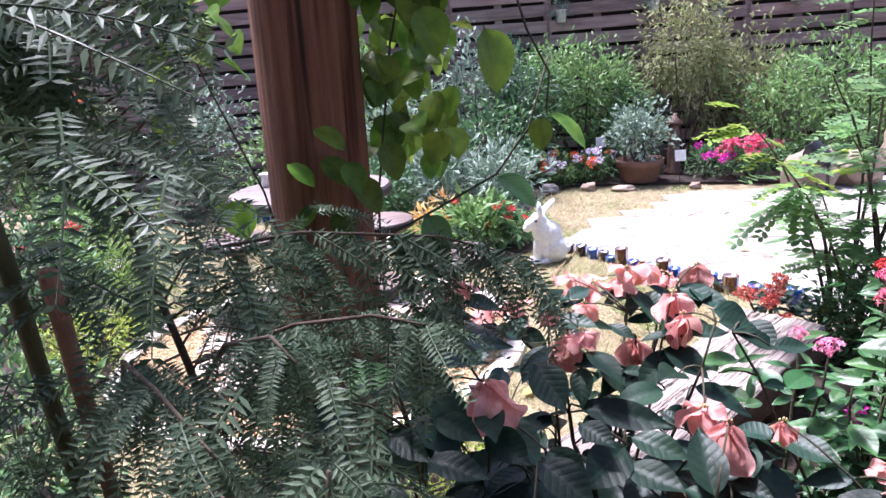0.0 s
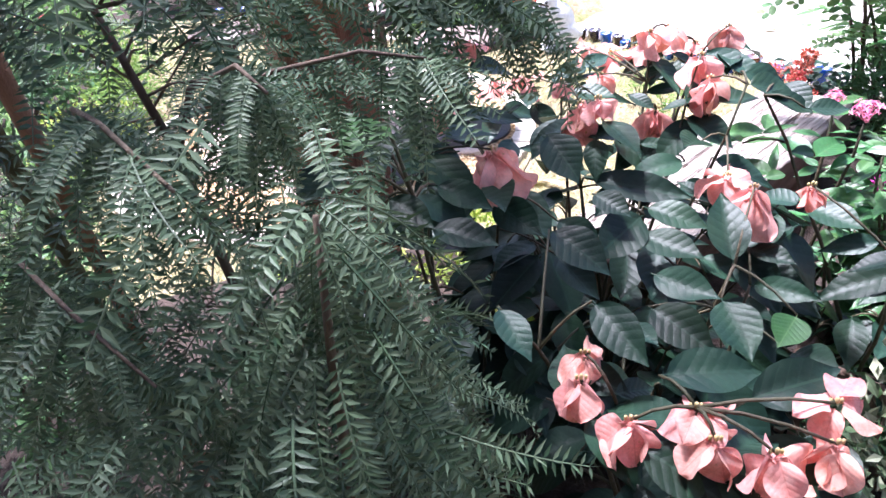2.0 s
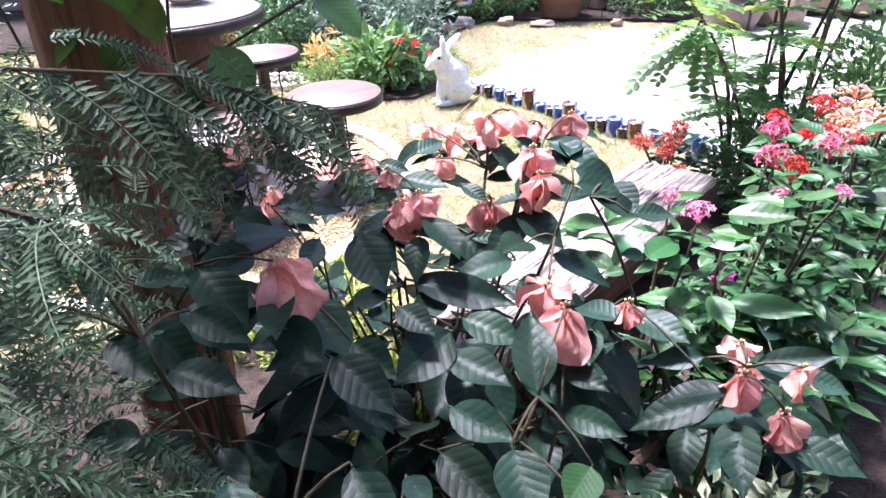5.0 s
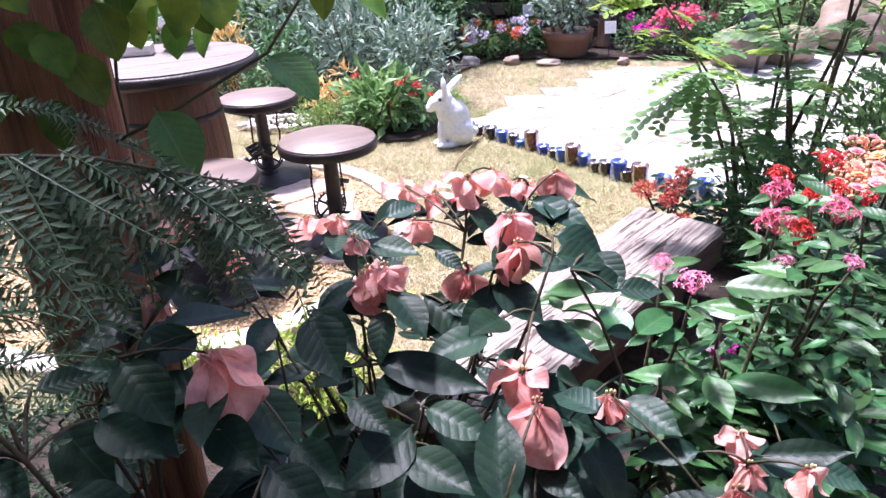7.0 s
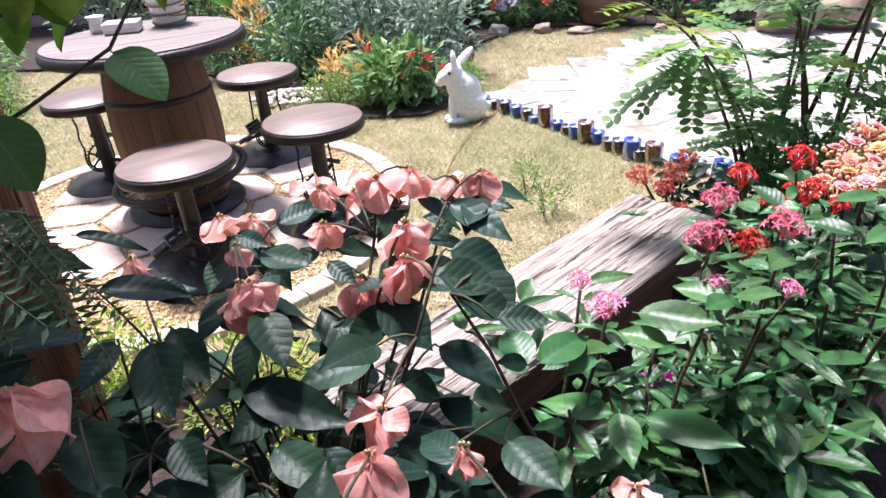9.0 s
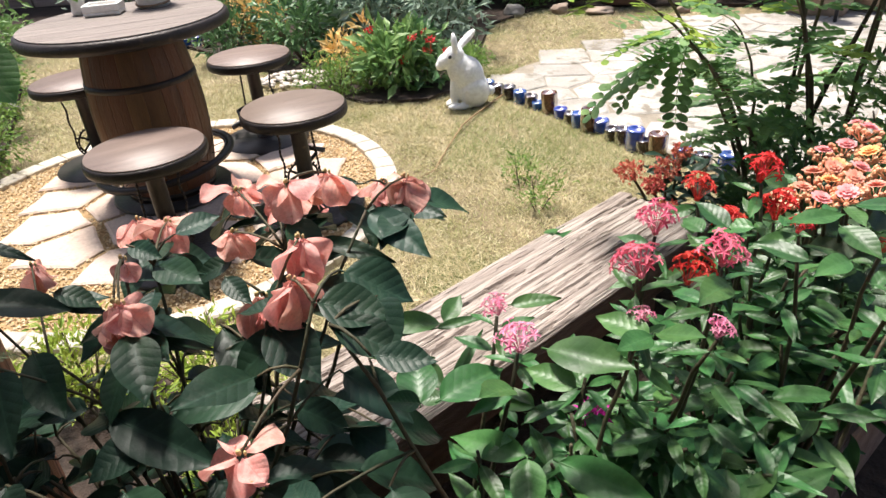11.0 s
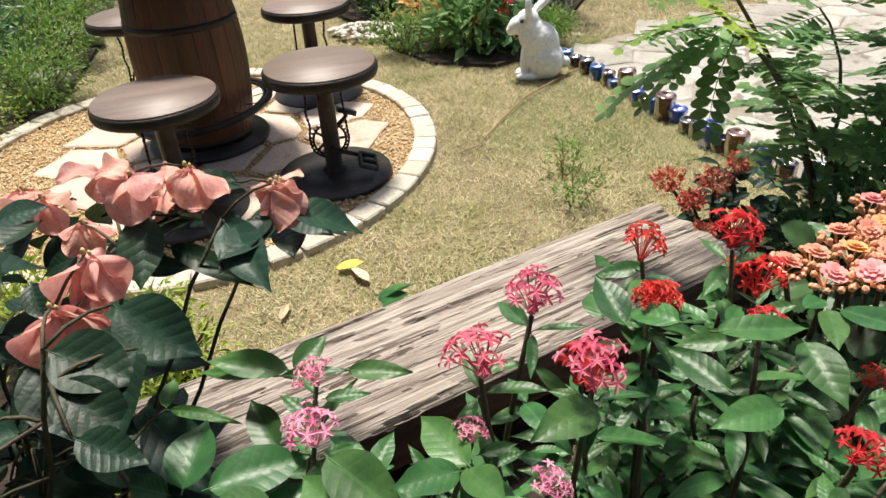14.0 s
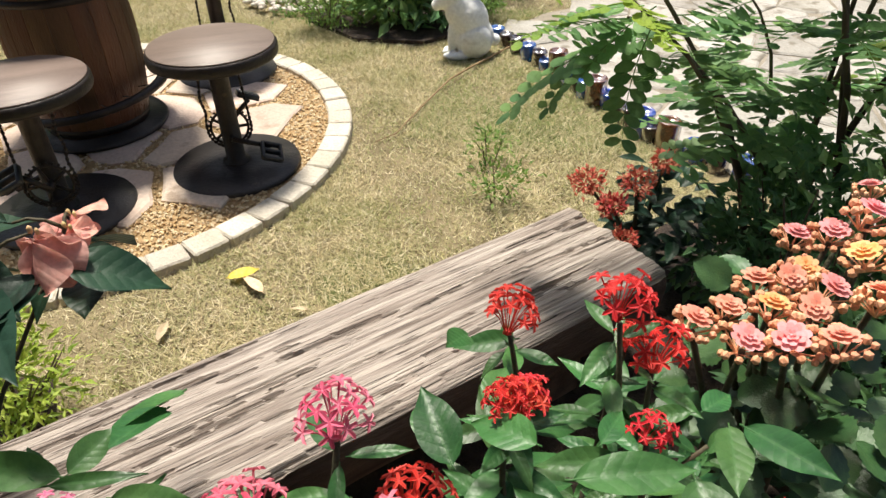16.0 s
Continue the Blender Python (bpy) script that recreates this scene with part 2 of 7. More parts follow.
KERB = mat("cream_kerb_stone", (0.476, 0.425, 0.348), (0.578, 0.527, 0.451), 9, 0.9, 0.7, 80, 0.14, dirt=((0.281, 0.246, 0.178), 12, 0.6))
GRAVEL = mat("golden_gravel", (0.50, 0.35, 0.18), (0.62, 0.47, 0.28), 8, 0.8, 0.2, 90, island=((0.34, 0.19, 0.09), (0.58, 0.38, 0.17), (0.66, 0.50, 0.28), (0.72, 0.62, 0.46)))
GRAVEL_BED = mat("gravel_bed", (0.30, 0.19, 0.09), (0.42, 0.29, 0.15), 30, 0.95, 1.0, 140)
PEBBLE = mat("pale_pebble", (0.50, 0.43, 0.37), (0.64, 0.57, 0.50), 8, 0.7, 0.2, 70, island=((0.42, 0.35, 0.30), (0.60, 0.53, 0.46), (0.72, 0.68, 0.62)))
ROCK = mat("ochre_rock", (0.252, 0.174, 0.120), (0.348, 0.276, 0.216), 5, 0.9, 0.8, 30, 0.1)
GREY_ROCK = mat("grey_rock", (0.20, 0.19, 0.18), (0.32, 0.30, 0.28), 5, 0.9, 0.8, 30, 0.2)
SEAT_TOP = mat("brown_seat_wood", (0.155, 0.112, 0.094), (0.225, 0.168, 0.142), 2.5, 0.44, 0.25, 40, 0.10, stretch=(1.0, 10, 1), spec=0.55, dirt=((0.34, 0.29, 0.26), 9, 0.70))
DARK_METAL = mat("black_iron", (0.018, 0.014, 0.013), (0.035, 0.026, 0.023), 12, 0.45, 0.3, 90, 0.1, metal=0.3, dirt=((0.09, 0.055, 0.035), 14, 0.66))
BASE_METAL = mat("dark_iron_disc", (0.035, 0.032, 0.033), (0.06, 0.053, 0.052), 9, 0.38, 0.3, 90, 0.1, metal=0.3, dirt=((0.13, 0.11, 0.09), 16, 0.66))
BARREL = mat("barrel_stave", (0.075, 0.032, 0.014), (0.14, 0.062, 0.027), 3, 0.48, 0.5, 40, 0.25, stretch=(6, 6, 1))
TABLE_TOP = mat("table_wood", (0.15, 0.12, 0.105), (0.24, 0.20, 0.175), 2.5, 0.6, 0.5, 40, 0.1, stretch=(1, 9, 1))
POST = mat("red_brown_timber", (0.11, 0.036, 0.022), (0.42, 0.185, 0.11), 3.0, 0.78, 1.0, 26, stretch=(16, 16, 0.6), dirt=((0.035, 0.014, 0.010), 2.2, 0.60))
FENCE = mat("fence_board", (0.20, 0.13, 0.115), (0.36, 0.255, 0.225), 3, 0.85, 0.6, 40, 0.35, stretch=(1, 8, 8))
# near-black for the painted shade in the fence gaps and the unseen wall
WALL_DARK = mat("gap_shade_and_wall", (0.03, 0.024, 0.024), (0.05, 0.04, 0.04), 3, 0.9, 0.3, 40)
STATUE = mat("white_painted_plaster", (0.74, 0.74, 0.73), (0.82, 0.82, 0.81), 7, 0.5, 0.25, 70, dirt=((0.58, 0.55, 0.50), 8, 0.68))
EYE_DARK = mat("dark_paint", (0.02, 0.02, 0.025), (0.03, 0.03, 0.03), 5, 0.3, 0.0)
POT = mat("brown_plastic_pot", (0.13, 0.068, 0.05), (0.18, 0.10, 0.075), 6, 0.55, 0.2, 60)
CERAMIC = mat("white_ceramic", (0.72, 0.70, 0.66), (0.80, 0.78, 0.75), 8, 0.4, 0.2, 60)
TWINE = mat("brown_band", (0.22, 0.14, 0.08), (0.30, 0.20, 0.12), 20, 0.8, 0.4, 90)
CARD = mat("white_card", (0.78, 0.78, 0.77), (0.82, 0.82, 0.81), 8, 0.6, 0.1, 60)
BAMBOO = mat("green_bamboo", (0.07, 0.075, 0.03), (0.12, 0.11, 0.05), 5, 0.55, 0.3, 60, stretch=(8, 8, 1))
STICK = mat("brown_stake", (0.26, 0.13, 0.075), (0.36, 0.20, 0.12), 5, 0.8, 0.5, 60, stretch=(8, 8, 1))
TWIG = mat("dry_twig", (0.24, 0.15, 0.075), (0.32, 0.22, 0.12), 9, 0.85, 0.5, 80)
YELLOW_LEAF = mat("fallen_yellow_leaf", (0.75, 0.58, 0.06), (0.80, 0.66, 0.14), 9, 0.6, 0.2, 50, translucent=0.2)
TAN_LEAF = mat("fallen_tan_leaf", (0.52, 0.40, 0.24), (0.62, 0.50, 0.34), 9, 0.7, 0.2, 50, 0.2)
BLACK_PLASTIC = mat("black_plastic", (0.02, 0.02, 0.022), (0.04, 0.04, 0.042), 9, 0.4, 0.1, 50)
GREEN_BOX = mat("dark_green_paint", (0.03, 0.06, 0.05), (0.05, 0.09, 0.07), 9, 0.6, 0.2, 50)


def glass(name, colour):
    m = mat(name, colour, tuple(v * 1.3 for v in colour), 14, 0.14, 0.12, 60, 0.25, spec=0.5, trans=0.4)
    return m


AMBER, BLUE, BLACK_GLASS = glass("amber_glass", (0.11, 0.035, 0.012)), glass("cobalt_glass", (0.010, 0.06, 0.30)), glass("dark_brown_glass", (0.035, 0.018, 0.015))

# ---- mesh helpers ----


def mesh(name, verts, faces, *mats, smooth=True, index=None):
    me = bpy.data.meshes.new(name)
    me.from_pydata([tuple(v) for v in verts], [], [tuple(f) for f in faces])
    for m in mats:
        me.materials.append(m)
    if smooth:
        me.polygons.foreach_set("use_smooth", [True] * len(me.polygons))
    if index is not None:
        me.polygons.foreach_set("material_index", index)
    me.update()
    return me


def big_mesh(name, V, Fc, material, smooth=False):
    """A mesh from arrays: V (n, 3) places, Fc (m, 3) triangles."""
    me = bpy.data.meshes.new(name)
    me.vertices.add(len(V))
    me.vertices.foreach_set("co", np.ascontiguousarray(V, np.float32).ravel())
    me.loops.add(Fc.size)
    me.loops.foreach_set("vertex_index", np.ascontiguousarray(Fc, np.int32).ravel())
    me.polygons.add(len(Fc))
    me.polygons.foreach_set("loop_start", np.arange(0, Fc.size, 3, dtype=np.int32))
    me.polygons.foreach_set("use_smooth", np.full(len(Fc), smooth))
    me.materials.append(material)
    me.update(calc_edges=True)
    return me


class Geo:
    """Collects simple solids into one mesh."""

    def __init__(self):
        self.v, self.f = [], []

    def add(self, verts, faces):
        n = len(self.v)
        self.v += [tuple(p) for p in verts]
        self.f += [tuple(i + n for i in q) for q in faces]
        return self

    def tube(self, pts, radii, n=7):
        pts = [Vector(p) for p in pts]
        vs, fs = [], []
        for i, p in enumerate(pts):
            d = (pts[min(i + 1, len(pts) - 1)] - pts[max(i - 1, 0)]).normalized()
            a = d.cross(Vector((0.31, 0.22, 0.92)))
            a = a.normalized() if a.length > 0.05 else d.cross(Vector((1, 0, 0))).normalized()
            b = d.cross(a)
            r = radii[i] if isinstance(radii, (list, tuple)) else radii
            vs += [p + r * (math.cos(k * math.tau / n) * a + math.sin(k * math.tau / n) * b) for k in range(n)]
        for i in range(len(pts) - 1):
            for k in range(n):
                fs.append((i * n + k, i * n + (k + 1) % n, (i + 1) * n + (k + 1) % n, (i + 1) * n + k))
        fs.append(tuple(range(n))[::-1])
        fs.append(tuple(range((len(pts) - 1) * n, len(pts) * n)))
        return self.add(vs, fs)

    def lathe(self, profile, n=40, centre=(0, 0, 0)):
        """Turns (radius, height) pairs round z; radius 0 closes it."""
        vs, fs, rings = [], [], []
        for r, z in profile:
            if r < 1e-6:
                rings.append([len(vs)])
                vs.append((centre[0], centre[1], centre[2] + z))
            else:
                rings.append(list(range(len(vs), len(vs) + n)))
                vs += [(centre[0] + r * math.cos(k * math.tau / n), centre[1] + r * math.sin(k * math.tau / n), centre[2] + z) for k in range(n)]
        for a, b in zip(rings, rings[1:]):
            for k in range(n):
                j = (k + 1) % n
                if len(a) == 1 and len(b) == 1:
                    continue
                if len(a) == 1:
                    fs.append((a[0], b[j], b[k]))
                elif len(b) == 1:
                    fs.append((a[k], a[j], b[0]))
                else:
                    fs.append((a[k], a[j], b[j], b[k]))
        return self.add(vs, fs)

    def box(self, size, m=None, bevel=0.0):
        """A block with chamfered edges."""
        bm = bmesh.new()
        bmesh.ops.create_cube(bm, size=1.0)
        for v in bm.verts:
            v.co = Vector((v.co.x * size[0], v.co.y * size[1], v.co.z * size[2]))
        if bevel:
            bmesh.ops.bevel(bm, geom=bm.edges[:], offset=bevel, segments=1, affect="EDGES")
        m = m or Matrix()
        bm.verts.index_update()
        self.add([m @ v.co for v in bm.verts], [[v.index for v in f.verts] for f in bm.faces])
        bm.free()
        return self

    def torus(self, R, r, m=None, n=40, k=8):
        m = m or Matrix()
        vs = [m @ Vector(((R + r * math.cos(b * math.tau / k)) * math.cos(a * math.tau / n), (R + r * math.cos(b * math.tau / k)) * math.sin(a * math.tau / n), r * math.sin(b * math.tau / k))) for a in range(n) for b in range(k)]
        fs = [(a * k + b, ((a + 1) % n) * k + b, ((a + 1) % n) * k + (b + 1) % k, a * k + (b + 1) % k) for a in range(n) for b in range(k)]
        return self.add(vs, fs)

    def blob(self, centre, radii, seed, rough=0.25, sub=2):
        bm = bmesh.new()
        bmesh.ops.create_icosphere(bm, subdivisions=sub, radius=1.0)
        bm.verts.index_update()
        c = Vector(centre)
        vs = []
        for v in bm.verts:
            k = 1 + rough * noise.noise(v.co * 1.6 + Vector((seed * 3.1, seed * 1.7, 0)))
            vs.append(c + Vector((v.co.x * radii[0], v.co.y * radii[1], v.co.z * radii[2])) * k)
        self.add(vs, [[v.index for v in f.verts] for f in bm.faces])
        bm.free()
        return self

    def mesh(self, name, *mats, smooth=True):
        return mesh(name, self.v, self.f, *mats, smooth=smooth)


def thing(name, place, label, category, group="", kind=""):
    ob = new(name)
    ob.matrix_basis = Matrix.Translation(place)
    ob.empty_display_size = 0.05
    return tagged(ob, label, category, group, kind)


def solid(name, me, m=None, label="", category="", group="", kind=""):
    """A top-level thing that is one mesh."""
    ob = new(name, me)
    ob.matrix_basis = m or Matrix()
    return tagged(ob, label, category, group, kind)


def part(name, me, parent, m=None, label=""):
    """A part under a thing; m is its pose in the world when the parent is top-level, else its pose in the part."""
    ob = new(name, me)
    ob.parent = parent
    if parent.parent is None:
        ob.matrix_basis = parent.matrix_basis.inverted() @ (m or Matrix())
    else:
        ob.matrix_basis = m or Matrix()
    return tagged(ob, label)


def aim(base, tip, up=(0.0, -0.25, 1.0), twist=0.0):
    """The pose of a unit leaf that grows from base to tip, its upper face towards up."""
    b, p = Vector(base), Vector(tip)
    y = p - b
    ln = y.length
    y.normalize()
    x = y.cross(Vector(up))
    if x.length < 1e-3:
        x = y.cross(Vector((1, 0, 0)))
    x.normalize()
    z = x.cross(y)
    r = Matrix((x, y, z)).transposed().to_4x4()
    return Matrix.Translation(b) @ r @ pose(0, 0, 0, 0, twist, 0) @ Matrix.Scale(ln, 4)


def leaf_mesh(name, width, material, droop=0.12, cup=0.25, quilt=0.02, pairs=8, nx=6, ny=14, round_tip=0.0, seed=0, jag=0.0, stalk=0.06, wave=0.02):
    """A leaf of length 1 along y: a blade with a midrib fold, quilted between its veins, on a short stalk."""
    rng = random.Random(seed)
    vs, fs = [], []
    bend = rng.uniform(-0.05, 0.05)
    for j in range(ny + 1):
        v = j / ny
        prof = math.sin(math.pi * v ** (0.78 + 0.2 * round_tip)) ** (0.85 - 0.25 * round_tip)
        if not round_tip:
            prof *= 1.0 - 0.45 * max(0.0, v - 0.72) / 0.28
        half = width / 2 * max(prof, 0.0) + 0.004
        if jag and 0.1 < v < 0.95:
            half *= 1 + jag * (1 if j % 2 else -1)
        for i in range(nx + 1):
            u = i / nx * 2 - 1
            x = u * half
            z = -droop * v * v + cup * abs(x) - quilt * abs(math.sin(math.pi * pairs * (v - 0.55 * abs(x)))) * (0.4 + 0.6 * abs(u))
            z += wave * math.sin(7 * v + seed + 2 * u) * abs(u)
            vs.append((x + bend * v * v, stalk + v * (1 - stalk), z))
    for j in range(ny):
        for i in range(nx):
            a = j * (nx + 1) + i
            fs.append((a, a + 1, a + nx + 2, a + nx + 1))
    g = Geo().add(vs, fs)
    g.tube([(0, 0, 0), (0, stalk, -0.004), (0, 0.5, -0.012 - droop * 0.25), (bend * 0.7, 0.85, -0.006 - droop * 0.72)], [0.013, 0.011, 0.008, 0.003], 5)
    return g.mesh(name, material)


def leaf_cloud(rng, n, centre, radii, length, width, shell=0.55, up=0.5, low=-1.0, pairs=False):
    """Places n small leaves, each of four triangles folded along its rib, in an uneven ellipsoid."""
    d = rng.normal(size=(n, 3))
    d /= np.linalg.norm(d, axis=1)[:, None]
    d[:, 2] = np.maximum(d[:, 2], low)
    lump = 1 + 0.28 * np.sin(3.1 * d[:, 0] + 5 * centre[0]) * np.cos(2.7 * d[:, 1] + 4 * centre[1]) + 0.2 * np.sin(6 * d[:, 2] + 7 * centre[1] + 4 * d[:, 0])
    rad = (shell + (1 - shell) * rng.random(n) ** 0.7) * lump
    rad[rng.random(n) < 0.3] *= 0.7
    base = np.array(centre) + d * rad[:, None] * np.array(radii)
    axis = d + rng.normal(size=(n, 3)) * 0.6
    axis[:, 2] += up * 0.4
    axis /= np.linalg.norm(axis, axis=1)[:, None]
    nrm = rng.normal(size=(n, 3)) * 0.7 + np.array((0, -0.3, 1.0))
    x = np.cross(axis, nrm)
    x /= np.linalg.norm(x, axis=1)[:, None] + 1e-9
    z = np.cross(x, axis)
    ln = (length * rng.uniform(0.6, 1.25, n))[:, None]
    w = ln * width / length * 0.5
    P = [base, base + axis * ln * 0.45 + x * w + z * w * 0.4, base + axis * ln * 0.5 - z * ln * 0.02, base + axis * ln * 0.45 - x * w + z * w * 0.4, base + axis * ln - z * ln * 0.16]
    V = np.stack(P, 1).reshape(-1, 3)
    k = (np.arange(n) * 5)[:, None]
    Fc = np.concatenate([k + np.array(q) for q in ((0, 1, 2), (0, 2, 3), (1, 4, 2), (2, 4, 3))], 1).reshape(-1, 3)
    return V, Fc


def merged(sets):
    V, Fc, n = [], [], 0
    for v, f in sets:
        V.append(v)
        Fc.append(f + n)
        n += len(v)
    return np.concatenate(V), np.concatenate(Fc)


def curve(a, b, sag=0.0, n=6, wob=0.0, seed=0):
    rng = random.Random(seed)
    a, b = Vector(a), Vector(b)
    out = []
    for i in range(n + 1):
        t = i / n
        p = a.lerp(b, t) + Vector((0, 0, sag * 4 * t * (1 - t)))
        if 0 < i < n:
            p += Vector((rng.uniform(-wob, wob), rng.uniform(-wob, wob), 0))
        out.append(p)
    return out


def taper(r0, r1, n):
    return [r0 + (r1 - r0) * i / n for i in range(n + 1)]


def clip_cell(poly, px, py, nx, ny):
    """Keeps of a convex outline what lies behind the line through p with normal n."""
    out = []
    for (x0, y0), (x1, y1) in zip(poly, poly[1:] + poly[:1]):
        a, b = (x0 - px) * nx + (y0 - py) * ny, (x1 - px) * nx + (y1 - py) * ny
        if a <= 0:
            out.append((x0, y0))
        if a * b < 0:
            k = a / (a - b)
            out.append((x0 + k * (x1 - x0), y0 + k * (y1 - y0)))
    return out


def crazy_cells(seeds, gap, reach):
    """Cells round the seeds, with open joints between them."""
    for i, (x, y) in enumerate(seeds):
        poly = [(x - reach, y - reach), (x + reach, y - reach), (x + reach, y + reach), (x - reach, y + reach)]
        for j, (a, b) in enumerate(seeds):
            d = math.hypot(a - x, b - y)
            if i != j and d < 3 * reach:
                ux, uy = (a - x) / d, (b - y) / d
                poly = clip_cell(poly, (x + a) / 2 - ux * gap / 2, (y + b) / 2 - uy * gap / 2, ux, uy)
        yield (x, y), poly


def slab_mesh(name, poly, top, thick, material, rng, edge=0.012):
    """A stone slab with an uneven rim, worn edges and a slightly hollow face."""
    pts = []
    for (x0, y0), (x1, y1) in zip(poly, poly[1:] + poly[:1]):
        n = max(1, int(math.hypot(x1 - x0, y1 - y0) / 0.09))
        for k in range(n):
            t = k / n
            pts.append((x0 + t * (x1 - x0) + rng.uniform(-0.007, 0.007), y0 + t * (y1 - y0) + rng.uniform(-0.007, 0.007)))
    cx, cy = sum(p[0] for p in pts) / len(pts), sum(p[1] for p in pts) / len(pts)
    n, vs = len(pts), []
    for x, y in pts:
        vs.append((x - cx, y - cy, -thick))
    for x, y in pts:
        vs.append((x - cx, y - cy, -0.006))
    for x, y in pts:
        d = math.hypot(x - cx, y - cy)
        k = max(0.3, 1 - edge / max(d, 0.01))
        vs.append(((x - cx) * k, (y - cy) * k, rng.uniform(-0.002, 0.002)))
    vs.append((0, 0, rng.uniform(-0.003, 0.002)))
    fs = []
    for i in range(n):
        j = (i + 1) % n
        fs += [(i, j, n + j, n + i), (n + i, n + j, 2 * n + j, 2 * n + i), (2 * n + i, 2 * n + j, 3 * n)]
    return mesh(name, vs, fs, material, smooth=False), (cx, cy, top)

# ---- ground and paving ----
RING = (-0.655, 3.41)
PATIO = [(0.74, 4.92), (1.64, 3.84), (2.3, 3.1), (5.6, 3.1), (5.6, 6.6), (2.6, 6.55), (2.1, 6.4), (1.65, 5.8), (1.2, 5.55), (0.98, 5.36)]
nprng = np.random.default_rng(7)


def inside(poly, X, Y):
    hit = np.zeros(len(X), bool)
    for (x0, y0), (x1, y1) in zip(poly, poly[1:] + poly[:1]):
        c = ((y0 > Y) != (y1 > Y)) & (X < (x1 - x0) * (Y - y0) / (y1 - y0 + 1e-12) + x0)
        hit ^= c
    return hit


def sheet(name, poly, z, material, label, category, kind="structure", thick=0.02):
    n = len(poly)
    vs = [(x, y, z) for x, y in poly] + [(x, y, z - thick) for x, y in poly]
    fs = [tuple(range(n))] + [(i, i + n, (i + 1) % n + n, (i + 1) % n) for i in range(n)]
    return solid(name, mesh(name, vs, fs, material, smooth=False), None, label, category, "", kind)


def ellipse(cx, cy, a, b, n=28, wob=0.06, seed=0):
    r = random.Random(seed)
    return [(cx + a * (1 + r.uniform(-wob, wob)) * math.cos(k * math.tau / n), cy + b * (1 + r.uniform(-wob, wob)) * math.sin(k * math.tau / n)) for k in range(n)]


sheet("ground", [(-70, -60), (70, -60), (70, 80), (-70, 80)], 0.0, GROUND, "dry lawn ground with yellowed thatch", "ground")
FRONT_BED = [(-2.2, -0.4), (0.95, -0.4), (1.0, 0.75), (2.6, 0.9), (2.6, 3.0), (1.62, 3.28), (1.38, 2.98), (0.98, 2.45), (0.42, 1.86), (0.10, 2.25), (-0.5, 2.25), (-2.2, 1.5)]
BACK_BED = [(-2.0, 6.55), (-1.1, 5.75), (-0.55, 5.3), (-0.3, 4.95), (0.05, 4.7), (0.42, 4.72), (0.62, 4.95), (0.66, 5.5), (0.75, 6.6), (1.2, 7.2), (2.4, 6.95), (3.1, 6.75), (6.0, 6.8), (6.5, 9.0), (-6.0, 9.0), (-4.0, 6.6)]
LEFT_BED = [(-1.72, 2.7), (-1.62, 3.5), (-2.1, 4.4), (-2.7, 5.4), (-3.4, 6.2), (-6.0, 7.0), (-7.0, 2.0), (-2.6, 1.6)]
sheet("flower_bed_front", FRONT_BED, 0.02, SOIL, "bare dark soil under the front planting", "flower bed")
sheet("flower_bed_back", BACK_BED, 0.03, SOIL, "dark soil of the long back border", "flower bed")
sheet("flower_bed_side", LEFT_BED, 0.03, SOIL, "dark soil of the side border", "flower bed")
patio = sheet("pavement", PATIO, 0.006, mat("sandy_joint", (0.22, 0.19, 0.145), (0.31, 0.27, 0.22), 9, 0.95, 0.8, 90), "white crazy-paved stone terrace with sandy joints", "terrace")
ring_floor = sheet("gravel_circle", [(RING[0] + 0.98 * math.cos(k * math.tau / 64), RING[1] + 0.98 * math.sin(k * math.tau / 64)) for k in range(64)], 0.014, GRAVEL_BED, "round seating area of golden gravel and pink sandstone", "paving")

# lawn blades, dry and green
def blades(n, x0, x1, y0, y1, length, width, seed):
    r = np.random.default_rng(seed)
    X, Y = r.uniform(x0, x1, n), r.uniform(y0, y1, n)
    out = inside(PATIO, X, Y) | inside(FRONT_BED, X, Y) | inside(BACK_BED, X, Y) | inside(LEFT_BED, X, Y) | (np.hypot(X - RING[0], Y - RING[1]) < 1.07)
    patch = np.sin(X * 3.1 + 2 * np.sin(Y * 1.7)) * np.cos(Y * 2.6 + X) + 0.6 * np.sin(X * 9 + Y * 7)
    keep = ~out & (r.random(n) < 0.72 + 0.28 * patch)
    X, Y, patch = X[keep], Y[keep], patch[keep]
    m = len(X)
    a, lean = r.uniform(0, math.tau, m), r.uniform(0.75, 1.55, m)
    h = length * r.uniform(0.5, 1.4, m) * (1 + 0.25 * patch)
    w = width * r.uniform(0.7, 1.3, m)
    b = a + r.uniform(-1, 1, m)
    P0 = np.stack([X - w * np.sin(b), Y + w * np.cos(b), np.zeros(m)], 1)
    P1 = np.stack([X + w * np.sin(b), Y - w * np.cos(b), np.zeros(m)], 1)
    P2 = np.stack([X + h * np.sin(lean) * np.cos(a), Y + h * np.sin(lean) * np.sin(a), 0.004 + h * np.abs(np.cos(lean)) * 0.8], 1)
    V = np.stack([P0, P1, P2], 1).reshape(-1, 3)
    return V, np.arange(3 * m).reshape(-1, 3)


solid("lawn_grass", big_mesh("lawn_grass", *merged([blades(430000, -1.7, 1.75, 1.8, 5.3, 0.034, 0.0018, 1), blades(150000, -4.5, 2.5, 4.2, 8.0, 0.042, 0.0024, 2), blades(40000, -2.6, -1.2, 2.0, 5.2, 0.045, 0.002, 3)]), GRASS), None,
      "short patchy lawn of straw-dry and green blades", "grass", "", "stuff")
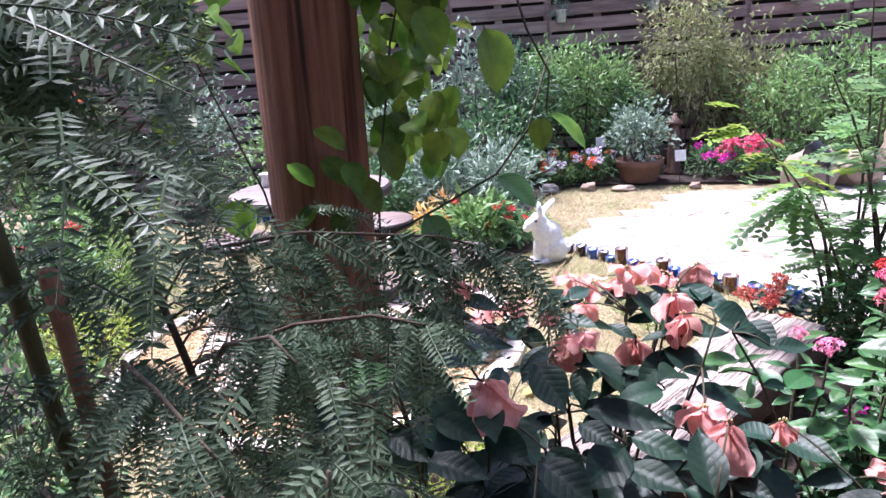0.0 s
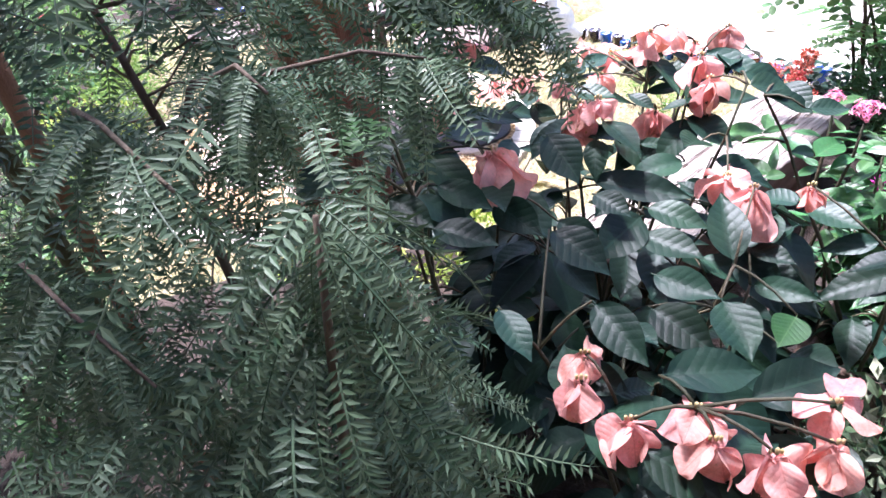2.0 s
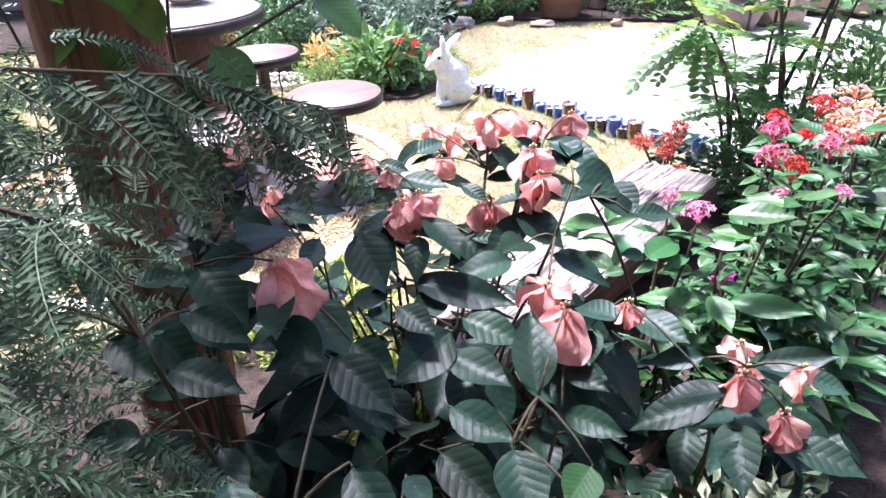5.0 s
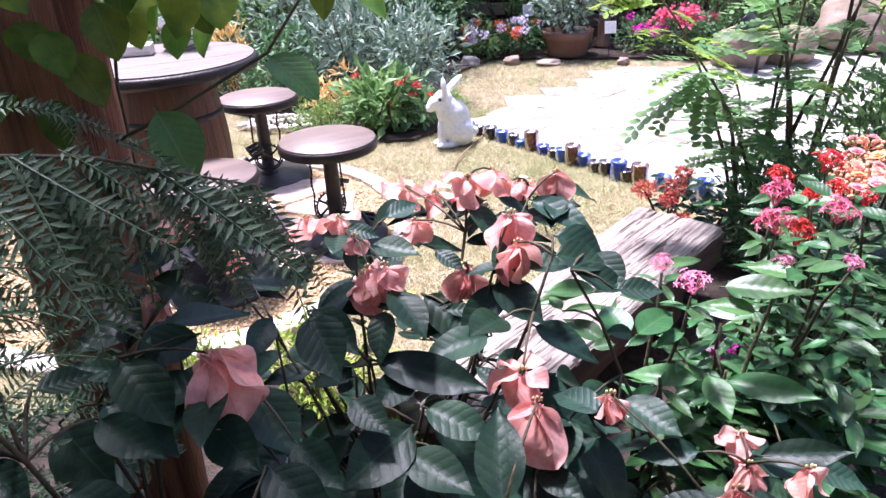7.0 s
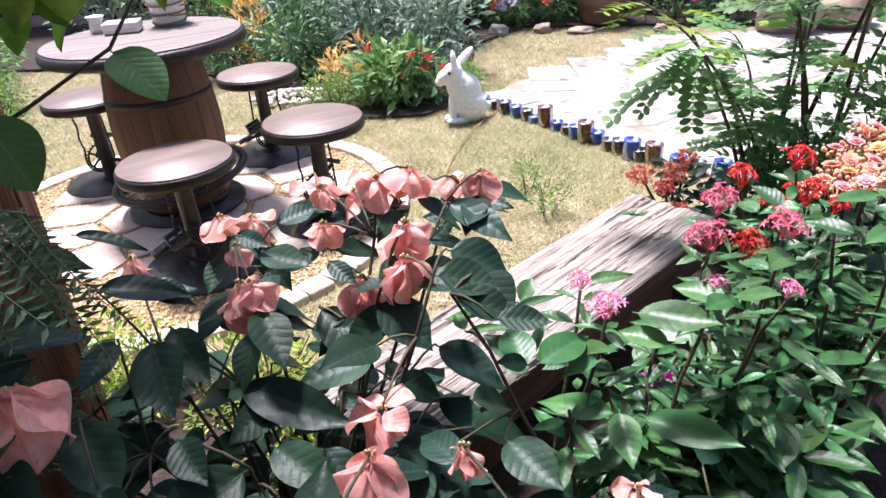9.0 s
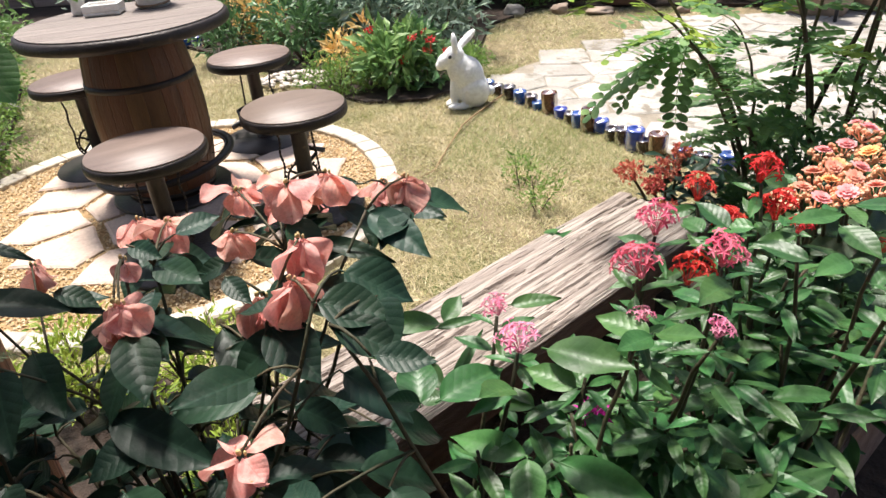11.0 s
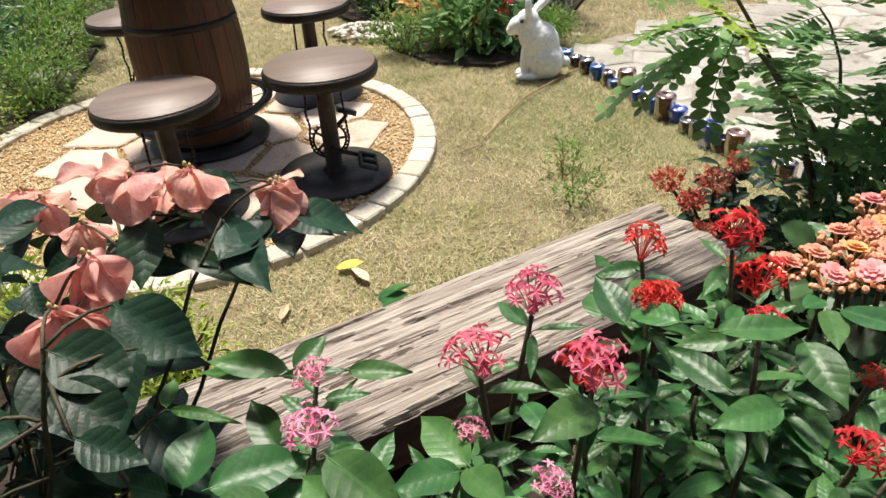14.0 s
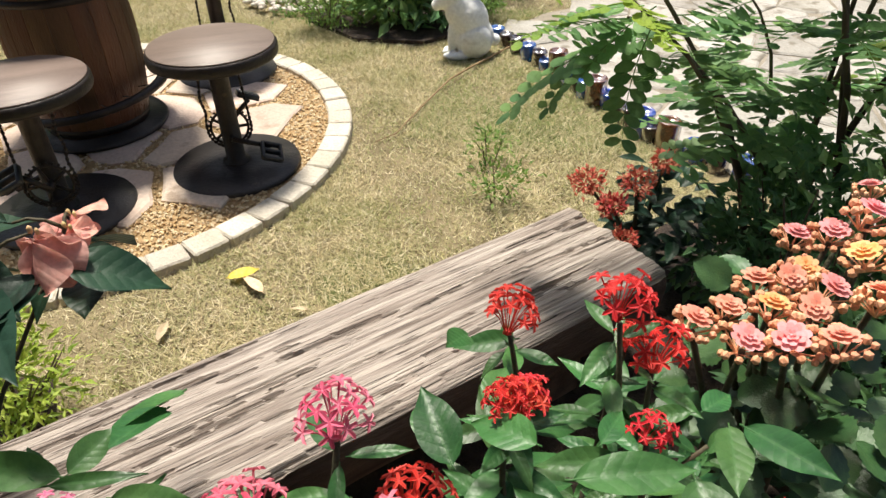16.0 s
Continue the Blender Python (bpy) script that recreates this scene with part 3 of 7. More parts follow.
# greener tufts beside the border and the bottles
V, Fc = blades(26000, 0.6, 1.7, 3.7, 5.4, 0.045, 0.0013, 4)
solid("grass_tuft", big_mesh("grass_tuft", V, Fc, GREEN_GRASS), None, "greener grass along the bottle edging", "grass", "", "stuff")

# ---- timber bench log ----
U, NRM = Vector((0.690, 0.724, 0)), Vector((0.724, -0.690, 0))
log_rng = random.Random(3)


def beam_mesh(length, width, height, nx, ny, seed):
    """A weathered beam with split, furrowed grain on top and worn corners; x along, y across, top at z 0."""
    vs, fs = [], []
    prof = []
    for j in range(ny + 1):
        v = j / ny
        prof.append((v * width, 0.0, True))
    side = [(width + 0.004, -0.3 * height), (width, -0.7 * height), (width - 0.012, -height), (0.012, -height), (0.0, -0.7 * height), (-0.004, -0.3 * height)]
    m = ny + 1 + len(side)
    rr = random.Random(seed)
    furrow = [(rr.uniform(0, width), rr.uniform(-0.2, length), rr.uniform(0.04, 0.32), rr.uniform(0.002, 0.007)) for _ in range(120)]
    for i in range(nx + 1):
        x = length * i / nx
        for y, z, top in prof:
            e = min(y, width - y)
            zz = -0.018 * max(0, 1 - e / 0.02) ** 2 + 0.004 * noise.noise(Vector((x * 2, y * 14, seed))) + 0.0025 * noise.noise(Vector((x * 7, y * 60, seed)))
            for fy, fx, fl, fd in furrow:
                if fx < x < fx + fl and abs(y - fy - 0.012 * math.sin(5 * x + fy * 40)) < 0.0028:
                    zz -= fd
            vs.append((x + 0.012 * noise.noise(Vector((y * 30, seed, i / max(nx, 1)))) * (i in (0, nx)), y, zz))
        for y, z in side:
            vs.append((x, y + 0.008 * noise.noise(Vector((x * 4, z * 20, seed))), z))
    idx = []
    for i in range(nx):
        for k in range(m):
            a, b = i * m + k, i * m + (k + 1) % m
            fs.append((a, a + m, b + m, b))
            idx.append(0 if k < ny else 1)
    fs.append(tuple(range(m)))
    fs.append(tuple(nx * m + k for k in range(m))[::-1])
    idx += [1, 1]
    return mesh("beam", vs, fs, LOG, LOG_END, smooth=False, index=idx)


log_m = Matrix.Translation((0.315, 1.835, 0.302)) @ Matrix(((U.x, NRM.x, 0, 0), (U.y, NRM.y, 0, 0), (0, 0, 1, 0), (0, 0, 0, 1)))
bench = thing("log_bench", (0.8, 2.3, 0), "thick weathered grey-brown timber beam used as a bench", "bench")
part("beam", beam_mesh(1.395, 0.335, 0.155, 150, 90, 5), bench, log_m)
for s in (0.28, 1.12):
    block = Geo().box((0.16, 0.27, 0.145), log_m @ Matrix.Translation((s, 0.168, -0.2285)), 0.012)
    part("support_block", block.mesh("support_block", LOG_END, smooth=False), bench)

# planter box behind the bench
box = thing("planter_box", (1.25, 1.75, 0), "long weathered wooden planter box filled with dark soil", "planter")
pm = Matrix.Translation((0.82, 1.32, 0.0)) @ Matrix(((U.x, NRM.x, 0, 0), (U.y, NRM.y, 0, 0), (0, 0, 1, 0), (0, 0, 0, 1)))
for nm, size, at in (("long_board", (1.25, 0.022, 0.24), (0.62, -0.012, 0.14)), ("long_board", (1.25, 0.026, 0.24), (0.62, 0.225, 0.14)), ("end_board", (0.022, 0.20, 0.24), (0.012, 0.105, 0.14)), ("end_board", (0.022, 0.20, 0.24), (1.228, 0.105, 0.14)), ("cross_board", (0.11, 0.20, 0.02), (0.30, 0.105, 0.252))):
    part(nm, Geo().box(size, pm @ Matrix.Translation(at), 0.004).mesh(nm, BOARD, smooth=False), box)
g = Geo()
nx, ny = 40, 8
g.add([pm @ Vector((0.03 + 1.18 * i / nx, 0.005 + 0.2 * j / ny, 0.205 + 0.014 * noise.noise(Vector((i * 0.7, j * 0.9, 2))))) for i in range(nx + 1) for j in range(ny + 1)], [(i * (ny + 1) + j, (i + 1) * (ny + 1) + j, (i + 1) * (ny + 1) + j + 1, i * (ny + 1) + j + 1) for i in range(nx) for j in range(ny)])
part("soil", g.mesh("soil", SOIL), box, None, "crumbly dark soil")

# ---- seating: barrel table and stools ----
TABLE = (-0.66, 3.53, 0.0)
table = thing("barrel_table", TABLE, "brown wooden barrel table with a round plank top and iron foot", "table")
part("base_disc", Geo().lathe([(0, 0), (0.265, 0), (0.27, 0.008), (0.262, 0.022), (0, 0.026)], 48).mesh("base_disc", BASE_METAL), table, Matrix.Translation((TABLE[0], TABLE[1], 0.030)), "dark iron foot plate")
B0, B1 = 0.056, 0.765


def barrel_r(z):
    t = (z - B0) / (B1 - B0)
    return 0.178 + 0.058 * math.sin(math.pi * (0.08 + 0.84 * t)) ** 0.9


NST = 20
sv, sf = [], []
for i in range(13):
    z = B0 + (B1 - B0) * i / 12
    for k, (a, dr) in enumerate(((-0.5, -0.0018), (-0.46, 0), (0, 0.001), (0.46, 0), (0.5, -0.0018), (0.5, -0.02), (-0.5, -0.02))):
        r = barrel_r(z) + dr
        ang = a * math.tau / NST * 0.996
        sv.append((r * math.cos(ang), r * math.sin(ang), z))
for i in range(12):
    for k in range(7):
        sf.append((i * 7 + k, i * 7 + (k + 1) % 7, (i + 1) * 7 + (k + 1) % 7, (i + 1) * 7 + k))
sf += [tuple(range(7))[::-1], tuple(12 * 7 + k for k in range(7))]
stave = mesh("stave", sv, sf, BARREL, smooth=False)
for k in range(NST):
    part("stave", stave, table, Matrix.Translation(TABLE) @ pose(0, 0, 0, 0, 0, 360 / NST * k))
for z, h in ((0.075, 0.03), (0.575, 0.026), (0.735, 0.03)):
    r0, r1 = barrel_r(z - h / 2), barrel_r(z + h / 2)
    part("hoop", Geo().lathe([(r0 - 0.01, -h / 2), (r0 + 0.003, -h / 2), (r1 + 0.003, h / 2), (r1 - 0.01, h / 2), (r0 - 0.01, -h / 2)], 48).mesh("hoop", DARK_METAL), table, Matrix.Translation((TABLE[0], TABLE[1], z)), "dark iron hoop")
top = Geo().lathe([(0, 0), (0.40, 0), (0.418, 0.006), (0.424, 0.02), (0.42, 0.043), (0.41, 0.05), (0, 0.05)], 64)
part("tabletop_rim", top.mesh("tabletop_rim", DARK_METAL), table, Matrix.Translation((TABLE[0], TABLE[1], 0.762)), "dark edge of the tabletop")
for k in range(6):
    y0, y1 = -0.405 + k * 0.135 + 0.0015, -0.405 + (k + 1) * 0.135 - 0.0015
    pts = []
    for i in range(13):
        y = y0 + (y1 - y0) * i / 12
        pts.append((math.sqrt(max(0, 0.405 ** 2 - y * y)), y))
    out = pts + [(-x, y) for x, y in reversed(pts)]
    n = len(out)
    vs = [(x, y, 0) for x, y in out] + [(x, y, 0.008) for x, y in out]
    part("plank", mesh("plank", vs, [tuple(range(n))[::-1], tuple(range(n, 2 * n))] + [(i, (i + 1) % n, n + (i + 1) % n, n + i) for i in range(n)], TABLE_TOP, smooth=False), table, Matrix.Translation((TABLE[0], TABLE[1], 0.810)) @ pose(0, 0, 0, 0, 0, 25), "pale worn table plank")
wheel = Geo().torus(0.300, 0.016, pose(0, 0, 0), 56, 8)
wheel.torus(0.278, 0.008, pose(0, 0, 0), 56, 6)
part("foot_wheel", wheel.mesh("foot_wheel", DARK_METAL), table, Matrix.Translation((TABLE[0], TABLE[1], 0.185)) @ pose(0, 0, 0, 3, -5, 0), "bicycle wheel rim as a foot rest")
for k in range(16):
    a = k * math.tau / 16
    part("spoke", Geo().tube([(0.2 * math.cos(a), 0.2 * math.sin(a), 0.0), (0.276 * math.cos(a + 0.1), 0.276 * math.sin(a + 0.1), 0)], 0.0022, 4).mesh("spoke", BASE_METAL), table, Matrix.Translation((TABLE[0], TABLE[1], 0.185)) @ pose(0, 0, 0, 3, -5, 0))


def stool(place, turn):
    """A stool with a thick round seat, an iron post and disc, and a bicycle crank with its chain."""
    w = Matrix.Translation((place[0], place[1], 0.018))
    ob = thing("stool", (place[0], place[1], 0.018), "round brown wooden stool on iron post with bicycle pedals", "stool", "stools round the barrel table")
    ob.matrix_basis = w @ pose(0, 0, 0, 0, 0, turn)
    base = ob.matrix_basis
    part("base_disc", Geo().lathe([(0, 0), (0.228, 0), (0.232, 0.006), (0.226, 0.02), (0.06, 0.026), (0, 0.026)], 56).mesh("base_disc", BASE_METAL), ob, base, "dark iron disc foot")
    part("post", Geo().lathe([(0.050, 0.022), (0.048, 0.034), (0.034, 0.040), (0.033, 0.40), (0.045, 0.415), (0.09, 0.42), (0, 0.421)], 24).mesh("post", DARK_METAL), ob, base, "black iron post")
    rim = Geo().lathe([(0, 0.418), (0.205, 0.418), (0.213, 0.422), (0.216, 0.432), (0.215, 0.452), (0.211, 0.459), (0.205, 0.4605), (0, 0.461)], 64)
    part("seat_band", rim.mesh("seat_band", DARK_METAL), ob, base, "dark rim of the seat")
    part("seat", Geo().lathe([(0, 0.4615), (0.2085, 0.4615), (0.2055, 0.466), (0, 0.4675)], 64).mesh("seat", SEAT_TOP), ob, base, "smooth brown wooden seat")
    ring = Geo().torus(0.066, 0.005, base @ Matrix.Translation((0, 0.052, 0.135)) @ pose(0, 0, 0, 90), 30, 6)
    for k in range(5):
        a = k * math.tau / 5
        ring.tube([base @ Vector((0.014 * math.cos(a), 0.052, 0.135 + 0.014 * math.sin(a))), base @ Vector((0.064 * math.cos(a), 0.052, 0.135 + 0.064 * math.sin(a)))], 0.006, 5)
    for k in range(26):
        a = k * math.tau / 26
        ring.box((0.007, 0.004, 0.010), base @ Matrix.Translation((0.073 * math.cos(a), 0.052, 0.135 + 0.073 * math.sin(a))) @ pose(0, 0, 0, 0, 90 - math.degrees(a), 0))
    part("chainring", ring.mesh("chainring", DARK_METAL), ob, None, "black bicycle chainring")
    ch = Geo()
    path = [(-0.045, 0.052, 0.418)] + [(-0.075 - 0.004 * math.sin(k), 0.052, 0.40 - k * 0.018) for k in range(14)]
    path += [(0.078 * math.cos(a), 0.052, 0.135 + 0.078 * math.sin(a)) for a in [math.pi + k * math.pi / 16 for k in range(17)]]
    path += [(0.076 - 0.012 * k / 14, 0.052, 0.15 + k * 0.019) for k in range(15)]
    for a, b in zip(path, path[1:]):
        mid = (Vector(a) + Vector(b)) / 2
        ch.tube([base @ Vector(a), base @ mid, base @ Vector(b)], [0.0035, 0.0065, 0.0035], 5)
    part("chain", ch.mesh("chain", DARK_METAL), ob, None, "black bicycle chain")
    axle = Geo().tube([base @ Vector((0, -0.05, 0.135)), base @ Vector((0, 0.085, 0.135))], 0.012, 10)
    part("axle", axle.mesh("axle", DARK_METAL), ob)
    for sgn, y in ((1, -0.052), (-1, 0.086)):
        tip = Vector((0.125, y, 0.085)) if sgn > 0 else Vector((0.085, y, 0.215))
        crank = Geo().tube([base @ Vector((0, y, 0.135)), base @ tip], [0.011, 0.008], 8)
        arm = part("crank", crank.mesh("crank", DARK_METAL), ob)
        ped = Geo()
        c = base @ Matrix.Translation(tip + Vector((0, -sgn * 0.045, 0))) @ pose(0, 0, 0, 14 * sgn, 22, 0)
        for dx in (-0.033, 0.033):
            ped.box((0.012, 0.086, 0.022), c @ Matrix.Translation((dx, 0, 0)), 0.003)
        for dy in (-0.040, 0.0, 0.040):
            ped.box((0.066, 0.013, 0.020), c @ Matrix.Translation((0, dy, 0)), 0.003)
        part("pedal", ped.mesh("pedal", BLACK_PLASTIC), arm, None, "black plastic pedal")
    return ob


stool((0.058, 3.325), 32)
stool((-0.415, 4.165), 205)
stool((-0.375, 2.925), 215)
stool((-1.20, 3.87), 60)

# things on the table
tray = Geo().box((0.15, 0.10, 0.02), None, 0.006)
for sx, sy, lx, ly in ((0, 0.045, 0.15, 0.012), (0, -0.045, 0.15, 0.012), (0.069, 0, 0.012, 0.08), (-0.069, 0, 0.012, 0.08)):
    tray.box((lx, ly, 0.03), Matrix.Translation((sx, sy, 0.022)), 0.003)
solid("dish", tray.mesh("dish", CERAMIC, smooth=False), Matrix.Translation((-0.79, 3.63, 0.829)) @ pose(0, 0, 0, 0, 0, 12), "small white rectangular dish on the barrel table", "dish")
vase = thing("flower_pot", (-0.63, 3.76, 0.818), "white woven flower pot with brown bands on the barrel table", "flower pot")
part("pot", Geo().lathe([(0, 0), (0.062, 0), (0.07, 0.01), (0.082, 0.13), (0.086, 0.14), (0.078, 0.14), (0.07, 0.06), (0, 0.05)], 32).mesh("pot", CERAMIC), vase, vase.matrix_basis)
for k in range(6):
    z = 0.02 + k * 0.02
    part("band", Geo().torus(0.069 + 0.012 * z / 0.13 + 0.0015, 0.0045, pose(0, 0, z), 32, 6).mesh("band", TWINE), vase, vase.matrix_basis @ pose(0, 0, 0, 6 * (-1) ** k))
V, Fc = leaf_cloud(nprng, 120, (0, 0, 0.19), (0.09, 0.09, 0.08), 0.05, 0.02)
part("plant", big_mesh("plant", V, Fc, BUSH_GREY), vase, vase.matrix_basis, "small grey-green plant")
bell = Geo().lathe([(0, 0.0), (0.03, 0), (0.034, 0.01), (0.028, 0.05), (0.04, 0.07), (0.034, 0.072), (0.02, 0.05), (0, 0.02)], 24)
solid("cup", bell.mesh("cup", CERAMIC), Matrix.Translation((-0.92, 3.66, 0.818)), "small white ceramic cup on the barrel table", "cup")

# ---- white rabbit statue ----
rb = bmesh.new()


def lump(c, r, rot=(0, 0, 0)):
    res = bmesh.ops.create_uvsphere(rb, u_segments=20, v_segments=12, radius=1.0)
    m = Matrix.Translation(c) @ pose(0, 0, 0, *rot) @ Matrix.Diagonal((*r, 1))
    bmesh.ops.transform(rb, matrix=m, verts=res["verts"])


lump((-0.020, 0, 0.100), (0.105, 0.088, 0.100))
lump((0.000, 0, 0.180), (0.098, 0.082, 0.118), (0, 12, 0))
lump((0.040, 0, 0.225), (0.080, 0.068, 0.095), (0, 10, 0))
for s in (-1, 1):
    lump((-0.03, s * 0.062, 0.090), (0.080, 0.040, 0.082), (0, -12, 0))
    lump((0.055, s * 0.056, 0.020), (0.075, 0.026, 0.020))
    lump((0.082, s * 0.028, 0.115), (0.022, 0.021, 0.110), (0, -6, 0))
    lump((0.105, s * 0.028, 0.015), (0.030, 0.019, 0.015))
lump((0.072, 0, 0.300), (0.062, 0.054, 0.062))
lump((0.122, 0, 0.282), (0.056, 0.043, 0.045), (0, 32, 0))
lump((0.155, 0, 0.258), (0.030, 0.030, 0.028))
lump((0.072, 0.030, 0.378), (0.018, 0.032, 0.064), (6, 4, 0))
lump((-0.004, -0.032, 0.378), (0.020, 0.040, 0.082), (-8, -46, 0))
lump((-0.128, 0, 0.078), (0.032, 0.030, 0.030))
tmp_me = bpy.data.meshes.new("rough_rabbit")
rb.to_mesh(tmp_me)
rb.free()
tmp = new("rough_rabbit", tmp_me)
rem = tmp.modifiers.new("remesh", "REMESH")
rem.mode, rem.voxel_size, rem.use_smooth_shade = "VOXEL", 0.006, True
smo = tmp.modifiers.new("smooth", "SMOOTH")
smo.factor, smo.iterations = 0.5, 5
bpy.context.view_layer.update()
rabbit_me = bpy.data.meshes.new_from_object(tmp.evaluated_get(bpy.context.evaluated_depsgraph_get()))
bpy.data.objects.remove(tmp)
rabbit_me.materials.clear()
rabbit_me.materials.append(STATUE)
rabbit_me.materials.append(EYE_DARK)
rbm = bmesh.new()
rbm.from_mesh(rabbit_me)
for s in (-1, 1):
    res = bmesh.ops.create_uvsphere(rbm, u_segments=12, v_segments=8, radius=0.0105)
    bmesh.ops.translate(rbm, verts=res["verts"], vec=(0.106, s * 0.046, 0.312))
    for f in {f for v in res["verts"] for f in v.link_faces}:
        f.material_index = 1
rbm.to_mesh(rabbit_me)
rbm.free()
rabbit_me.polygons.foreach_set("use_smooth", [True] * len(rabbit_me.polygons))
solid("rabbit_statue", rabbit_me, Matrix.Translation((0.675, 4.635, 0.0)) @ pose(0, 0, 0, 0, 0, 196), "white painted rabbit statue sitting upright on the lawn", "statue")

# ---- bottle edging ----


def bottle_mesh(name, r, h, material):
    return Geo().lathe([(0, h - 0.016), (r * 0.55, h - 0.014), (r * 0.74, h - 0.004), (r * 0.86, h), (r * 0.97, h - 0.005), (r, h - 0.014), (r, h * 0.5), (r * 0.985, -0.02), (0, -0.02)], 28).mesh(name, material)


def bottles(rows, label, group):
    for x, y, h, r, m in rows:
        o = solid("bottle", bottle_mesh("bottle", r, h, m), Matrix.Translation((x, y, 0)) @ pose(0, 0, 0, nprng.uniform(-4, 4), nprng.uniform(-4, 4), nprng.uniform(0, 360)), label[m.name], "bottle", group)


BOTTLE_LABEL = {AMBER.name: "upturned amber brown glass bottle sunk in the lawn edge", BLUE.name: "upturned cobalt blue glass bottle sunk in the lawn edge", BLACK_GLASS.name: "upturned dark brown glass bottle sunk in the lawn edge"}
bottles([(0.715, 4.93, 0.07, 0.042, BLACK_GLASS), (0.78, 4.86, 0.08, 0.040, BLUE), (0.84, 4.80, 0.07, 0.040, BLACK_GLASS), (0.915, 4.72, 0.085, 0.042, BLACK_GLASS), (0.975, 4.635, 0.08, 0.040, BLUE), (1.035, 4.57, 0.075, 0.038, BLACK_GLASS), (1.075, 4.52, 0.05, 0.034, BLUE), (1.137, 4.455, 0.122, 0.046, AMBER), (1.195, 4.37, 0.06, 0.038, BLUE)], BOTTLE_LABEL, "bottles edging the terrace")
bottles([(1.24, 4.29, 0.06, 0.038, BLACK_GLASS), (1.275, 4.225, 0.08, 0.038, BLUE), (1.322, 4.165, 0.122, 0.046, AMBER), (1.385, 4.14, 0.070, 0.043, BLUE), (1.428, 4.03, 0.066, 0.040, BLACK_GLASS), (1.47, 3.975, 0.08, 0.044, BLACK_GLASS), (1.512, 3.89, 0.112, 0.045, BLUE), (1.552, 3.85, 0.07, 0.038, BLACK_GLASS), (1.606, 3.815, 0.112, 0.047, AMBER)], BOTTLE_LABEL, "bottles edging the terrace")
bottles([(1.70, 3.72, 0.08, 0.042, BLUE), (1.78, 3.66, 0.07, 0.04, BLACK_GLASS), (1.86, 3.58, 0.10, 0.044, BLUE), (-2.20, 6.50, 0.09, 0.045, BLUE), (-2.08, 6.48, 0.08, 0.045, BLACK_GLASS), (-1.97, 6.47, 0.09, 0.045, BLUE), (-1.86, 6.45, 0.08, 0.045, BLUE), (-1.75, 6.43, 0.10, 0.045, BLUE), (-1.62, 6.33, 0.08, 0.045, BLACK_GLASS)], BOTTLE_LABEL, "bottles edging the terrace")

# ---- post and stakes ----
pv, pf = [], []
n = 26
for i in range(41):
    z = 3.1 * i / 40
    for k in range(n):
        a = k * math.tau / n
        flat = 1 / max(abs(math.cos(a - 0.5)), abs(math.sin(a - 0.5))) ** 0.55
        r = 0.112 * flat * (1 + 0.05 * noise.noise(Vector((math.cos(a) * 2, math.sin(a) * 2, z * 0.8)))) + 0.004 * noise.noise(Vector((a * 9, z * 1.5, 4)))
        if abs((a + 0.15 * math.sin(z * 1.3)) % math.tau - 4.75) < 0.13:
            r -= 0.02
        pv.append((r * math.cos(a), r * math.sin(a), z))
for i in range(40):
    for k in range(n):
        pf.append((i * n + k, i * n + (k + 1) % n, (i + 1) * n + (k + 1) % n, (i + 1) * n + k))
pf += [tuple(range(n))[::-1], tuple(40 * n + k for k in range(n))]
solid("timber_post", mesh("timber_post", pv, pf, POST), Matrix.Translation((-0.205, 1.685, -0.05)) @ pose(0, 0, 0, -1.0, 1.0, 0), "thick red-brown hewn timber post with a long split", "post")
culm = curve((-0.583, 1.262, 0.0), (-0.345, 0.817, 1.309), 0, 10, 0.002)
bamboo = thing("bamboo_stake", (-0.583, 1.262, 0.0), "thin green bamboo stake leaning in the conifer", "stake")
part("culm", Geo().tube(culm, taper(0.0128, 0.0115, 10), 10).mesh("culm", BAMBOO), bamboo)
for a, b in zip(culm[1:-1:2], culm[2::2]):
    d = (b - a).normalized()
    part("node", Geo().tube([a - d * 0.004, a - d * 0.001, a + d * 0.001, a + d * 0.004], [0.0125, 0.0150, 0.0150, 0.0125], 12).mesh("node", BAMBOO), bamboo)
solid("wooden_stake", Geo().tube(curve((-0.548, 1.262, 0.0), (-0.270, 0.787, 1.219), 0, 6, 0.002), 0.0105, 8).mesh("wooden_stake", STICK), None, "thin red-brown wooden stake leaning beside the bamboo", "stake")

# unseen slatted roof over the path, added to half shade the foreground
roof = thing("unseen_shade_roof", (0, 0, 3.0), "unseen slatted roof added over the path to shade the foreground", "roof", "", "structure")
slat = Geo().box((0.10, 3.25, 0.04), None, 0.006).mesh("slat", FENCE, smooth=False)
for k in range(27):
    part("slat", slat, roof, Matrix.Translation((-3.3 + k * 0.24, 0.18, 3.12)))
for y in (-1.2, 1.685):
    part("beam", Geo().box((6.4, 0.10, 0.12), Matrix.Translation((-0.2, y, 3.04)), 0.01).mesh("beam", POST, smooth=False), roof)

# unseen wall behind the camera, added to keep light off the foreground
solid("wall_back", Geo().box((7.2, 0.12, 3.1), Matrix.Translation((-0.2, -1.5, 1.55)), 0.01).mesh("wall_back", WALL_DARK, smooth=False), None, "unseen plain dark wall added behind the camera to block light", "wall", "", "structure")

